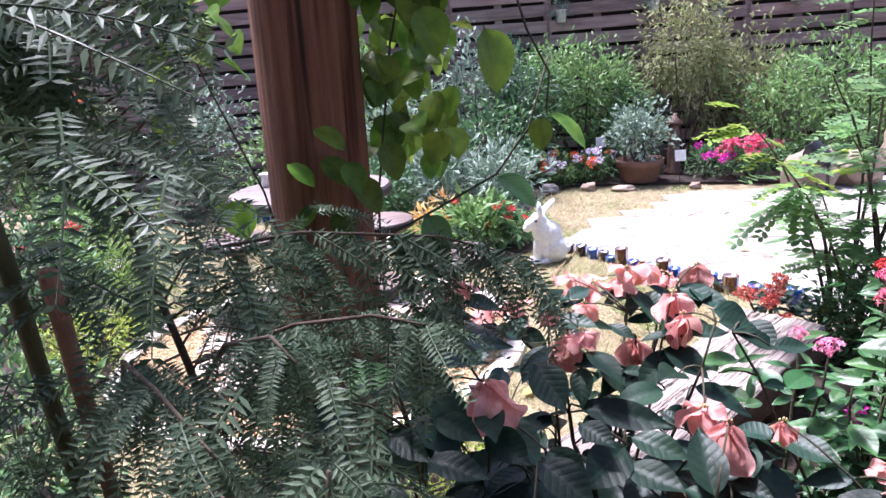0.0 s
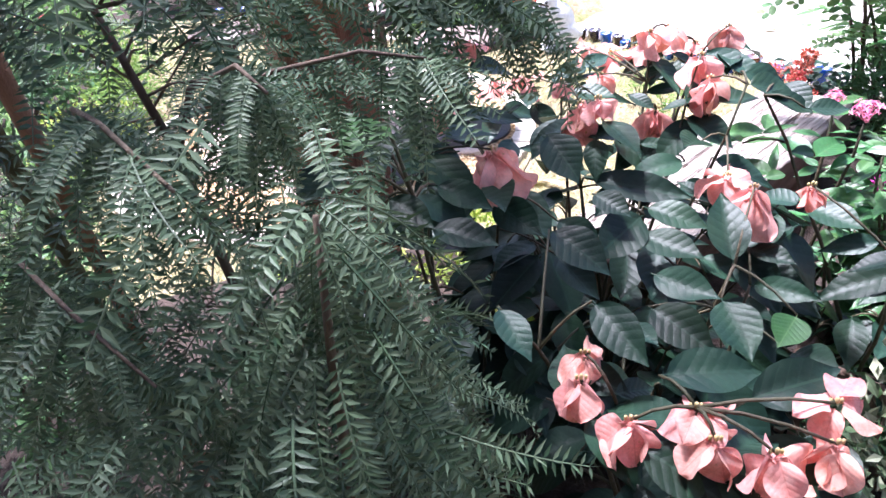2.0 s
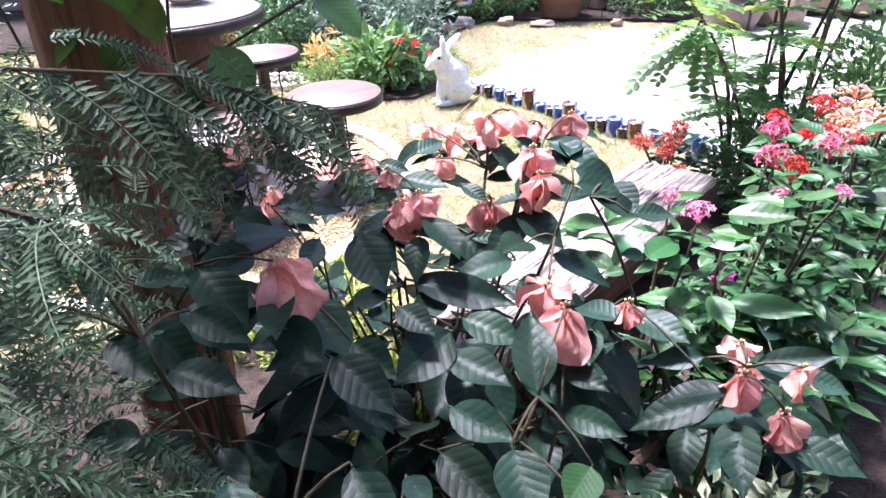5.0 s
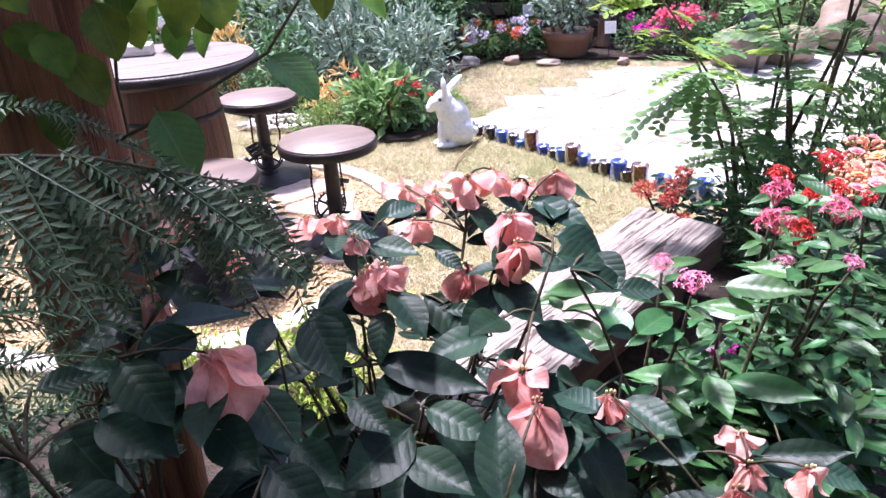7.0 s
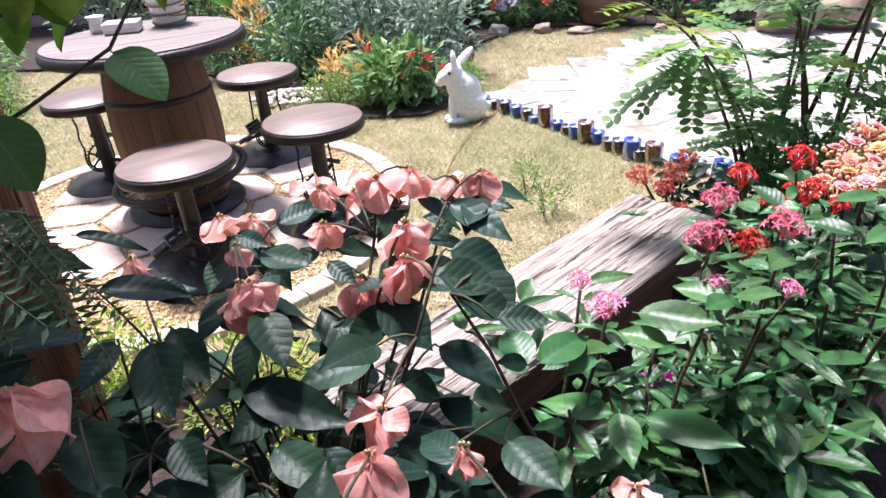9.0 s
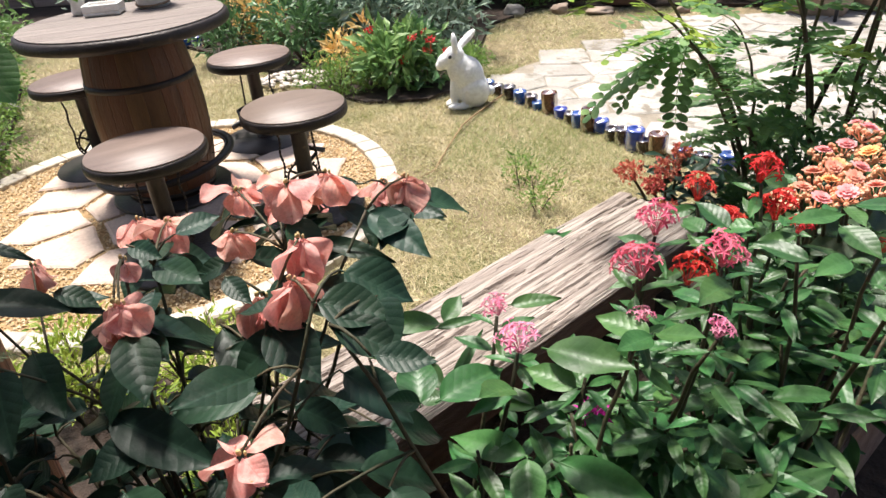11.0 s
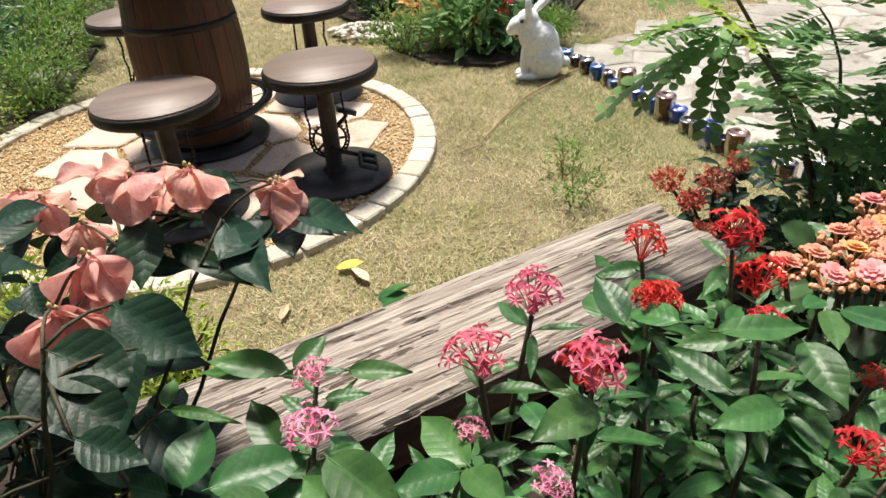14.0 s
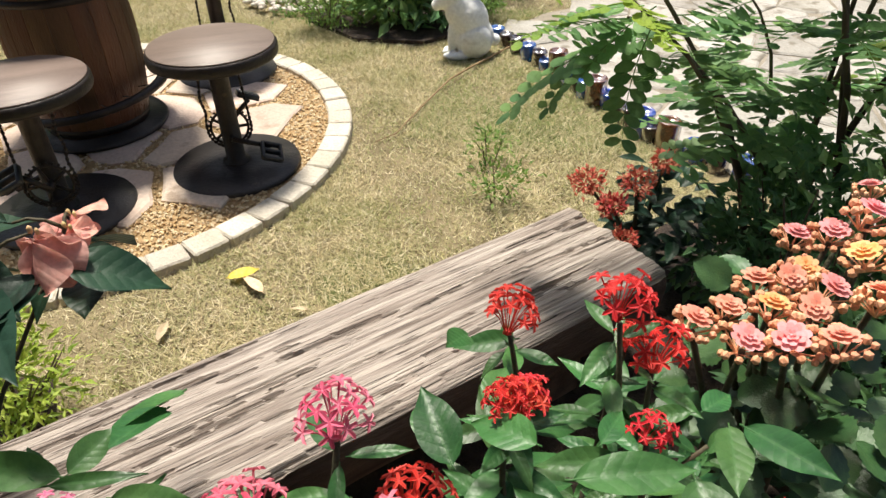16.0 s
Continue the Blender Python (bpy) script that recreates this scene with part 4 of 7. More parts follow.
# ---- fence and far side ----
fence = thing("pallet_fence", (0, 8.8, 0), "dark brown fence of weathered pallet boards with gaps", "fence")
# dark sheet put behind the boards as the shade in their gaps
part("backing", Geo().box((15.0, 0.03, 3.0), Matrix.Translation((0, 8.92, 1.5))).mesh("backing", WALL_DARK, smooth=False), fence, None, "near-black sheet standing for the shade behind the boards")
board = Geo().box((1.16, 0.022, 0.135), None, 0.004).mesh("board", FENCE, smooth=False)
frng = random.Random(11)
for row in range(16):
    for col in range(12):
        part("board", board, fence, Matrix.Translation((-6.6 + col * 1.2 + frng.uniform(-0.01, 0.01), 8.80 + 0.004 * (row % 2), 0.10 + row * 0.178)) @ pose(0, 0, 0, 0, frng.uniform(-0.8, 0.8), 0))
upright = Geo().box((0.09, 0.06, 2.95), None, 0.006).mesh("upright", FENCE, smooth=False)
for col in range(25):
    part("upright", upright, fence, Matrix.Translation((-7.2 + col * 0.6, 8.85, 1.475)))
for x, z in ((1.35, 1.86), (2.45, 1.88), (4.1, 1.90), (0.75, 1.5), (3.2, 1.7)):
    hp = thing("hanging_planter", (x, 8.76, z), "small pale planter hung on the fence with trailing grey plant", "planter")
    part("pot", Geo().lathe([(0, -0.07), (0.05, -0.07), (0.065, 0.07), (0.07, 0.075), (0.06, 0.075), (0.045, -0.03), (0, -0.03)], 20).mesh("pot", CERAMIC), hp, Matrix.Translation((x, 8.71, z - 0.06)))
    V, Fc = leaf_cloud(nprng, 160, (0, -0.05, 0.02), (0.12, 0.08, 0.16), 0.05, 0.016, up=-1.0)
    part("trailing_plant", big_mesh("trailing_plant", V, Fc, BUSH_GREY), hp, hp.matrix_basis)

# ---- border shrubs and flowers ----


def shrub(name, base, radii, n, leaf, width, material, label, category="shrub", seed=0, flowers=(), group="", up=0.5, lift=0.0, shell=0.5, twigs=7):
    """A shrub of branching stems and an uneven crown of small leaves, with flower clusters as parts."""
    r = np.random.default_rng(seed + 100)
    ob = thing(name, base, label, category, group)
    c = Vector(base) + Vector((0, 0, lift + radii[2] * 0.95))
    for k in range(twigs):
        a = k * math.tau / twigs + r.uniform(-0.3, 0.3)
        tip = c + Vector((math.cos(a) * radii[0] * 0.75, math.sin(a) * radii[1] * 0.75, radii[2] * r.uniform(-0.1, 0.7)))
        s = Vector(base) + Vector((math.cos(a) * 0.02, math.sin(a) * 0.02, 0))
        th = 0.002 + 0.015 * max(radii)
        part("branch", Geo().tube(curve(s, tip, 0.05 * radii[2], 5, 0.02 * radii[0], k), taper(th, th * 0.3, 5), 5).mesh("branch", BARK), ob)
        part("twig", Geo().tube(curve(s.lerp(tip, 0.55), tip + Vector((r.uniform(-1, 1) * radii[0] * 0.4, r.uniform(-1, 1) * radii[1] * 0.4, radii[2] * 0.2)), 0, 3), taper(th * 0.5, th * 0.2, 3), 4).mesh("twig", BARK), ob)
    sets = [leaf_cloud(r, int(n * 0.6), c, radii, leaf, width, shell, up)]
    for _ in range(5):
        o = r.normal(size=3) * np.array(radii) * 0.45
        sets.append(leaf_cloud(r, int(n * 0.08), np.array(c) + o, np.array(radii) * r.uniform(0.45, 0.7), leaf, width, 0.3, up))
    V, Fc = merged(sets)
    V[:, 2] = np.maximum(V[:, 2], base[2] + 0.01)
    part("crown", big_mesh("crown", V, Fc, material), ob)
    for fm, count, size, spread in flowers:
        for _ in range(count):
            d = r.normal(size=3)
            d[2], d[1] = abs(d[2]) + 0.35, d[1] - 0.7
            d /= np.linalg.norm(d)
            p = np.array(c) + d * np.array(radii) * spread
            V, Fc = leaf_cloud(r, 34, (0, 0, 0), (size, size, size * 0.7), size * 0.8, size * 0.6, 0.6, 0.2)
            part("flower", big_mesh("flower", V, Fc, fm), ob, Matrix.Translation(p), "flower cluster")
    return ob


# beside the rabbit
shrub("flowering_shrub", (0.18, 4.98, 0.03), (0.24, 0.20, 0.20), 520, 0.105, 0.042, BUSH_MID, "leafy green shrub with a few small red flowers", seed=1, up=0.9, flowers=((RED, 5, 0.022, 1.1),))
shrub("flowering_shrub", (0.40, 5.0, 0.03), (0.16, 0.15, 0.16), 260, 0.10, 0.040, BUSH_DARK, "dark green shrub with red flowers beside the statue", seed=2, up=0.9, flowers=((RED, 3, 0.024, 1.15),))
shrub("low_herb", (-0.16, 4.86, 0.03), (0.19, 0.16, 0.13), 1700, 0.028, 0.010, BUSH_FRESH, "low feathery green herb at the border's edge", "herb", seed=3, twigs=12)
shrub("low_herb", (0.62, 5.2, 0.03), (0.16, 0.24, 0.10), 1300, 0.032, 0.011, BUSH_FRESH, "low feathery green herb beside the bottles", "herb", seed=4, twigs=12)
shrub("croton", (-0.17, 5.25, 0.03), (0.17, 0.15, 0.16), 240, 0.085, 0.024, CROTON, "orange and yellow leaved croton", seed=5, up=1.2)
shrub("border_shrub", (-0.62, 5.75, 0.03), (0.34, 0.30, 0.30), 900, 0.085, 0.030, BUSH_DARK, "dark green shrub with dusty leaves behind the stools", seed=6)
shrub("border_shrub", (-0.05, 5.95, 0.03), (0.40, 0.34, 0.42), 1100, 0.10, 0.034, BUSH_GREY, "grey-green shrub with long pale leaves", seed=7, up=0.9)
shrub("border_shrub", (0.42, 5.75, 0.03), (0.30, 0.30, 0.36), 800, 0.10, 0.030, BUSH_GREY, "grey-green shrub with long pale leaves", seed=8, up=0.9)
shrub("border_shrub", (-0.5, 6.5, 0.03), (0.50, 0.40, 0.50), 1300, 0.09, 0.034, BUSH_GREY, "tall silvery grey-green shrub in the back border", seed=9, up=0.8)
shrub("border_shrub", (0.30, 6.7, 0.03), (0.45, 0.40, 0.52), 1200, 0.085, 0.030, BUSH_DARK, "dark green shrub in the back border", seed=10)
shrub("croton", (-1.05, 6.15, 0.03), (0.22, 0.2, 0.30), 260, 0.13, 0.026, CROTON, "tall pale yellow striped croton", seed=11, up=1.4)
shrub("border_shrub", (-1.25, 5.95, 0.03), (0.24, 0.22, 0.22), 560, 0.08, 0.024, BUSH_DARK, "low dark green shrub behind the far stool", seed=12)
shrub("border_shrub", (-1.7, 6.9, 0.03), (0.55, 0.4, 0.55), 1300, 0.09, 0.035, BUSH_MID, "broad green shrub in the back border", seed=13)
shrub("border_shrub", (-2.7, 7.2, 0.03), (0.65, 0.5, 0.75), 1500, 0.09, 0.035, BUSH_GREY, "broad grey-green shrub against the fence", seed=14)
shrub("border_shrub", (0.75, 7.6, 0.03), (0.55, 0.4, 0.75), 2200, 0.085, 0.03, BUSH_DARK, "dark shrub in front of the fence", seed=15)
shrub("flower_clump", (1.08, 7.25, 0.03), (0.26, 0.2, 0.17), 600, 0.06, 0.022, BUSH_MID, "clump of lilac, white and orange flowers", "flowers", seed=16, flowers=((LILAC, 9, 0.04, 1.05), (ORANGE_FLOWER, 6, 0.035, 1.1)))
shrub("flower_clump", (1.48, 7.3, 0.03), (0.24, 0.2, 0.17), 600, 0.06, 0.022, BUSH_DARK, "clump of white, pink and orange flowers", "flowers", seed=17, flowers=((LILAC, 7, 0.04, 1.05), (ORANGE_FLOWER, 6, 0.035, 1.1)))
shrub("spreading_shrub", (1.45, 8.0, 0.03), (0.80, 0.45, 0.50), 3600, 0.085, 0.028, BUSH_MID, "spreading light green shrub in layers before the fence", seed=18, lift=0.45)
shrub("border_shrub", (0.25, 7.75, 0.03), (0.6, 0.4, 0.85), 2600, 0.10, 0.036, BUSH_GREY, "tall silvery shrub against the fence", seed=71)
shrub("border_shrub", (-0.9, 7.7, 0.03), (0.65, 0.45, 0.85), 2600, 0.10, 0.036, BUSH_MID, "tall green shrub against the fence", seed=72)
shrub("border_shrub", (3.4, 8.2, 0.03), (0.6, 0.4, 0.8), 2400, 0.08, 0.03, BUSH_OLIVE, "tall olive-green shrub against the fence", seed=73)
shrub("border_shrub", (1.9, 7.75, 0.03), (0.42, 0.35, 0.40), 1300, 0.07, 0.03, BUSH_DARK, "dark leafy shrub behind the pot", seed=19)
shrub("weeping_tree", (2.62, 8.05, 0.03), (0.60, 0.45, 0.66), 4200, 0.07, 0.024, BUSH_OLIVE, "small weeping tree with olive-grey leaves", "tree", seed=20, lift=0.62, up=-1.2)
shrub("azalea", (3.0, 7.05, 0.03), (0.30, 0.24, 0.20), 700, 0.06, 0.024, BUSH_DARK, "dark green shrub with large clusters of pink-red flowers", seed=21, flowers=((AZALEA, 12, 0.055, 1.1),))
shrub("azalea", (2.62, 7.15, 0.03), (0.24, 0.2, 0.17), 500, 0.06, 0.022, BUSH_DARK, "low shrub with scattered magenta flowers", seed=22, flowers=((MAGENTA, 6, 0.035, 1.1),))
shrub("border_shrub", (3.5, 7.5, 0.03), (0.55, 0.45, 0.62), 2300, 0.075, 0.030, BUSH_MID, "leafy shrub at the end of the border", seed=23)
shrub("border_shrub", (4.4, 7.9, 0.03), (0.7, 0.5, 0.75), 1800, 0.09, 0.035, BUSH_MID, "tall green shrub by the fence", seed=24)
shrub("border_shrub", (5.4, 7.3, 0.03), (0.7, 0.6, 0.8), 1800, 0.09, 0.035, BUSH_GREY, "tall grey-green shrub by the fence", seed=25)
# side border
shrub("low_herb", (-1.85, 3.75, 0.03), (0.26, 0.30, 0.17), 2600, 0.032, 0.012, BUSH_FRESH, "bushy light green herb along the gravel", "herb", seed=30, twigs=14)
shrub("low_herb", (-1.80, 3.15, 0.03), (0.26, 0.28, 0.16), 1700, 0.03, 0.012, BUSH_LIME, "bushy yellow-green herb along the gravel", "herb", seed=31, twigs=14)
shrub("low_herb", (-2.35, 4.45, 0.03), (0.34, 0.32, 0.20), 2600, 0.034, 0.013, BUSH_FRESH, "bushy light green herb at the lawn's edge", "herb", seed=32, twigs=14)
shrub("border_shrub", (-2.55, 3.9, 0.03), (0.42, 0.40, 0.34), 1300, 0.07, 0.03, BUSH_DARK, "dark green shrub in the side border", seed=33, flowers=((DRIED_RED, 3, 0.035, 1.0),))
shrub("border_shrub", (-2.95, 5.2, 0.03), (0.45, 0.45, 0.36), 1500, 0.065, 0.028, BUSH_MID, "rounded green shrub in the side border", seed=34)
shrub("border_shrub", (-2.9, 2.9, 0.03), (0.5, 0.5, 0.55), 1500, 0.08, 0.03, BUSH_DARK, "dark green shrub in the side border", seed=35, flowers=((LILAC, 5, 0.04, 1.0),))
shrub("border_shrub", (-3.6, 4.3, 0.03), (0.65, 0.6, 0.8), 1900, 0.085, 0.035, BUSH_GREY, "tall grey-green shrub in the side border", seed=36)
shrub("border_shrub", (-3.9, 6.2, 0.03), (0.7, 0.6, 0.85), 1900, 0.085, 0.035, BUSH_MID, "tall green shrub in the side border", seed=37, flowers=((ORANGE_FLOWER, 4, 0.05, 1.0),))
shrub("border_shrub", (-4.8, 5.1, 0.03), (0.8, 0.8, 1.1), 2000, 0.10, 0.04, BUSH_GREY, "tall grey-green shrub at the garden's side", seed=38)
shrub("border_shrub", (-2.3, 2.35, 0.03), (0.40, 0.34, 0.50), 1200, 0.075, 0.028, BUSH_GREY, "grey-green shrub beside the post", seed=39, flowers=((LILAC, 5, 0.03, 1.0),))
shrub("border_shrub", (-1.35, 1.95, 0.02), (0.34, 0.30, 0.42), 1100, 0.06, 0.024, BUSH_MID, "light green shrub behind the conifer", seed=40)
shrub("border_shrub", (-1.0, 1.35, 0.02), (0.30, 0.28, 0.40), 1000, 0.06, 0.02, BUSH_DARK, "dark green shrub behind the conifer", seed=41, flowers=((MAGENTA, 4, 0.012, 1.0),))
# small plants between bench and lawn
shrub("low_herb", (0.12, 2.12, 0.02), (0.20, 0.14, 0.13), 1300, 0.032, 0.010, BUSH_LIME, "yellow-green feathery herb at the bench's end", "herb", seed=50, twigs=12)
shrub("low_herb", (-0.28, 2.14, 0.02), (0.22, 0.13, 0.13), 1300, 0.032, 0.010, BUSH_LIME, "yellow-green feathery herb under the post", "herb", seed=51, twigs=12)
shrub("low_herb", (0.33, 1.74, 0.02), (0.18, 0.15, 0.12), 1000, 0.032, 0.010, BUSH_LIME, "yellow-green feathery herb under the dark shrub", "herb", seed=52, twigs=12)
shrub("groundcover", (0.84, 1.08, 0.02), (0.17, 0.15, 0.21), 620, 0.042, 0.020, VARIEGATED, "cream and green variegated groundcover", "plant", seed=53, lift=0.02)
shrub("groundcover", (1.05, 1.02, 0.02), (0.16, 0.13, 0.13), 500, 0.036, 0.018, VARIEGATED, "cream and green variegated groundcover", "plant", seed=54)
shrub("groundcover", (1.02, 1.25, 0.02), (0.18, 0.14, 0.17), 520, 0.04, 0.018, BUSH_DARK, "dark green groundcover by the planter", "plant", seed=55)
shrub("weed_tuft", (1.03, 3.30, 0.0), (0.09, 0.08, 0.09), 260, 0.026, 0.008, BUSH_FRESH, "thin green weed standing in the lawn", "weed", seed=56, up=1.5, twigs=3)
shrub("weed_tuft", (0.96, 3.55, 0.0), (0.08, 0.07, 0.08), 200, 0.026, 0.008, BUSH_FRESH, "thin green weed standing in the lawn", "weed", seed=57, up=1.5, twigs=3)
shrub("understorey_shrub", (2.15, 2.75, 0.02), (0.28, 0.25, 0.40), 1700, 0.045, 0.02, BUSH_MID, "small-leaved green shrub under the slender tree", seed=58)
shrub("understorey_shrub", (1.85, 2.72, 0.02), (0.22, 0.2, 0.30), 1100, 0.04, 0.018, BUSH_DARK, "dark small-leaved shrub under the slender tree", seed=59)
shrub("understorey_shrub", (1.92, 2.42, 0.02), (0.22, 0.24, 0.25), 1200, 0.045, 0.02, BUSH_DARK, "dark shrub behind the kalanchoe", seed=74)
shrub("understorey_shrub", (2.25, 2.4, 0.02), (0.26, 0.24, 0.30), 1300, 0.05, 0.022, BUSH_DARK, "dark shrub behind the kalanchoe", seed=75)
shrub("understorey_shrub", (1.78, 2.86, 0.02), (0.2, 0.2, 0.22), 900, 0.045, 0.02, BUSH_DARK, "dark shrub at the foot of the slender tree", seed=76)
shrub("understorey_shrub", (2.5, 3.0, 0.02), (0.35, 0.3, 0.45), 1300, 0.05, 0.02, BUSH_MID, "light green shrub beside the slender tree", seed=60)

mag = thing("magenta_flower", (1.059, 1.596, 0.2), "small magenta flower in the planter soil", "flower")
V, Fc = leaf_cloud(nprng, 60, (0, 0, 0), (0.022, 0.022, 0.014), 0.016, 0.009)
part("flower_head", big_mesh("flower_head", V, Fc, MAGENTA), mag, Matrix.Translation((1.059, 1.596, 0.520)))
part("stem", Geo().tube([(1.059, 1.596, 0.0), (1.059, 1.596, 0.520)], 0.003, 5).mesh("stem", STEM), mag)
# pot, column, cards, rocks
pot = thing("plant_pot", (1.92, 7.2, 0.03), "wide brown plastic pot with a dark shrub", "plant pot")
part("pot", Geo().lathe([(0, 0), (0.18, 0), (0.19, 0.02), (0.215, 0.16), (0.24, 0.165), (0.245, 0.21), (0.25, 0.235), (0.225, 0.235), (0.215, 0.19), (0, 0.185)], 40).mesh("pot", POT), pot, pot.matrix_basis)
V, Fc = merged([leaf_cloud(nprng, 800, (0, 0, 0.50), (0.34, 0.28, 0.28), 0.06, 0.03), leaf_cloud(nprng, 300, (-0.1, 0, 0.62), (0.2, 0.2, 0.2), 0.06, 0.03)])
part("shrub", big_mesh("shrub", V, Fc, BUSH_GREY), pot, pot.matrix_basis, "dusty green shrub")
for k in range(6):
    part("branch", Geo().tube(curve((0.03 * math.cos(k), 0.03 * math.sin(k), 0.18), (0.2 * math.cos(k * 1.05), 0.17 * math.sin(k * 1.05), 0.55)), taper(0.012, 0.004, 6), 5).mesh("branch", BARK), pot, pot.matrix_basis)
col = thing("garden_lantern", (2.36, 7.5, 0.03), "dark brown turned lantern column", "lantern")
part("column", Geo().lathe([(0, 0), (0.10, 0), (0.10, 0.03), (0.06, 0.06), (0.07, 0.22), (0.055, 0.26), (0.065, 0.42), (0.05, 0.48), (0.04, 0.56), (0, 0.57)], 20).mesh("column", POT), col, col.matrix_basis)
part("cap", Geo().lathe([(0, 0.54), (0.085, 0.54), (0.09, 0.555), (0.03, 0.60), (0.015, 0.64), (0, 0.65)], 20).mesh("cap", POT), col, col.matrix_basis)
for x, y, z in ((2.28, 7.0, 0.30), (1.58, 7.5, 0.42)):
    ca = thing("plant_label", (x, y, 0.03), "small white plant label on a stake", "label")
    part("card", Geo().box((0.11, 0.006, 0.11), Matrix.Translation((x, y, z)) @ pose(0, 0, 0, -12, 0, 0), 0.002).mesh("card", CARD, smooth=False), ca)
    part("stake", Geo().tube([(x, y + 0.008, 0.0), (x, y + 0.012, z)], 0.004, 6).mesh("stake", BLACK_PLASTIC), ca)
for k, (x, y, rx, rz, m, lab) in enumerate(((3.32, 6.45, 0.24, 0.22, ROCK, "large ochre rock at the terrace edge"), (3.75, 6.5, 0.26, 0.18, ROCK, "large ochre rock at the terrace edge"), (4.6, 6.9, 0.4, 0.3, ROCK, "large ochre rock at the terrace edge"), (0.95, 6.95, 0.09, 0.06, GREY_ROCK, "rounded brown rock in the lawn"), (1.35, 6.98, 0.08, 0.05, ROCK, "flat tan rock in the border"), (-2.0, 4.0, 0.13, 0.07, GREY_ROCK, "grey rock among the herbs"), (2.35, 6.75, 0.06, 0.04, ROCK, "small rock by the pot"), (1.7, 6.9, 0.12, 0.03, ROCK, "flat tan stepping stone"), (-2.45, 4.75, 0.16, 0.1, GREY_ROCK, "grey rock in the side border"))):
    solid("rock", Geo().blob((0, 0, rz * 0.75), (rx, rx * 0.8, rz), k, 0.45, 3).mesh("rock", m), Matrix.Translation((x, y, 0.0)), lab, "rock", "garden rocks")
spot = thing("garden_spotlight", (3.30, 6.12, 0.0), "black garden spotlight on a short stake", "spotlight")
part("head", Geo().lathe([(0, 0), (0.06, 0), (0.075, 0.03), (0.09, 0.2), (0.095, 0.205), (0.08, 0.205), (0, 0.15)], 24).mesh("head", BLACK_PLASTIC), spot, Matrix.Translation((3.30, 6.12, 0.30)) @ pose(0, 0, 0, -60, 0, 30))
part("stake", Geo().tube([(3.30, 6.12, 0), (3.30, 6.12, 0.33)], 0.015, 8).mesh("stake", BLACK_PLASTIC), spot)
# heap of pale pebbles by the border
pts = []
for _ in range(150):
    a, d = nprng.uniform(0, math.tau), nprng.random() ** 0.5
    pts.append((-0.52 + 0.30 * d * math.cos(a), 5.22 + 0.17 * d * math.sin(a), 0.04 + 0.05 * (1 - d)))
g = Geo()
for k, p in enumerate(pts):
    s = nprng.uniform(0.016, 0.032)
    g.blob(p, (s, s * 0.8, s * 0.6), k, 0.25, 1)
solid("pebble_heap", g.mesh("pebble_heap", PEBBLE), None, "heap of pale rounded pebbles at the border", "pebbles", "", "stuff")
# twig and leaves on the lawn
solid("fallen_branch", Geo().tube([(0.50, 3.62, 0.012), (0.56, 3.70, 0.015), (0.60, 3.95, 0.02), (0.66, 4.25, 0.028), (0.72, 4.42, 0.022), (0.80, 4.60, 0.02), (0.885, 4.81, 0.012)], [0.002, 0.0025, 0.0035, 0.0045, 0.0045, 0.005, 0.004], 7).mesh("fallen_branch", TWIG), None, "thin dry brown branch lying on the lawn", "branch")
FALLEN = leaf_mesh("fallen_leaf", 0.42, YELLOW_LEAF, 0.05, 0.3, 0.01, seed=4)
FALLEN_TAN = leaf_mesh("fallen_leaf", 0.3, TAN_LEAF, 0.1, 0.5, 0.01, seed=5)
for x, y, a, s, me, lab in ((0.33, 2.70, -60, 0.10, FALLEN, "yellow fallen leaf on the lawn"), (0.47, 2.66, 60, 0.11, FALLEN_TAN, "tan fallen leaf on the lawn"), (0.28, 2.42, 10, 0.08, FALLEN_TAN, "tan fallen leaf on the lawn"), (0.62, 2.62, 100, 0.05, FALLEN_TAN, "tan fallen leaf on the lawn"), (2.02, 4.55, 70, 0.09, FALLEN, "yellow fallen leaf on the terrace")):
    solid("fallen_leaf", me, Matrix.Translation((x, y, 0.02)) @ pose(0, 0, 0, 8, 6, a) @ Matrix.Scale(s, 4), lab, "leaf", "fallen leaves")

# ---- red flowers and dark leaves at the bench's far end ----
DARK_BIG = [leaf_mesh("leaf", w, DARK_LEAF, 0.25, 0.3, 0.012, 7, seed=20 + i) for i, w in enumerate((0.34, 0.40, 0.44))]
endplant = thing("red_flowered_plant", (1.50, 3.0, 0.02), "dark-leaved plant with faded red flower clusters", "plant")
for k, (x, y, z, s) in enumerate(((1.325, 2.90, 0.345, 0.055), (1.45, 2.93, 0.34, 0.06), (1.39, 2.82, 0.33, 0.04), (1.42, 2.76, 0.27, 0.045), (1.52, 3.02, 0.36, 0.045))):
    V, Fc = leaf_cloud(nprng, 260, (0, 0, 0), (s * 0.8, s * 0.8, s * 0.5), 0.015, 0.009, 0.45, 0.6)
    part("flower_head", big_mesh("flower_head", V, Fc, DRIED_RED), endplant, Matrix.Translation((x, y, z)), "faded red flower cluster")
    part("stem", Geo().tube(curve((1.48, 3.0, 0.02), (x, y, z - 0.01), 0.02), taper(0.008, 0.004, 6), 6).mesh("stem", STEM), endplant)
lr = random.Random(8)
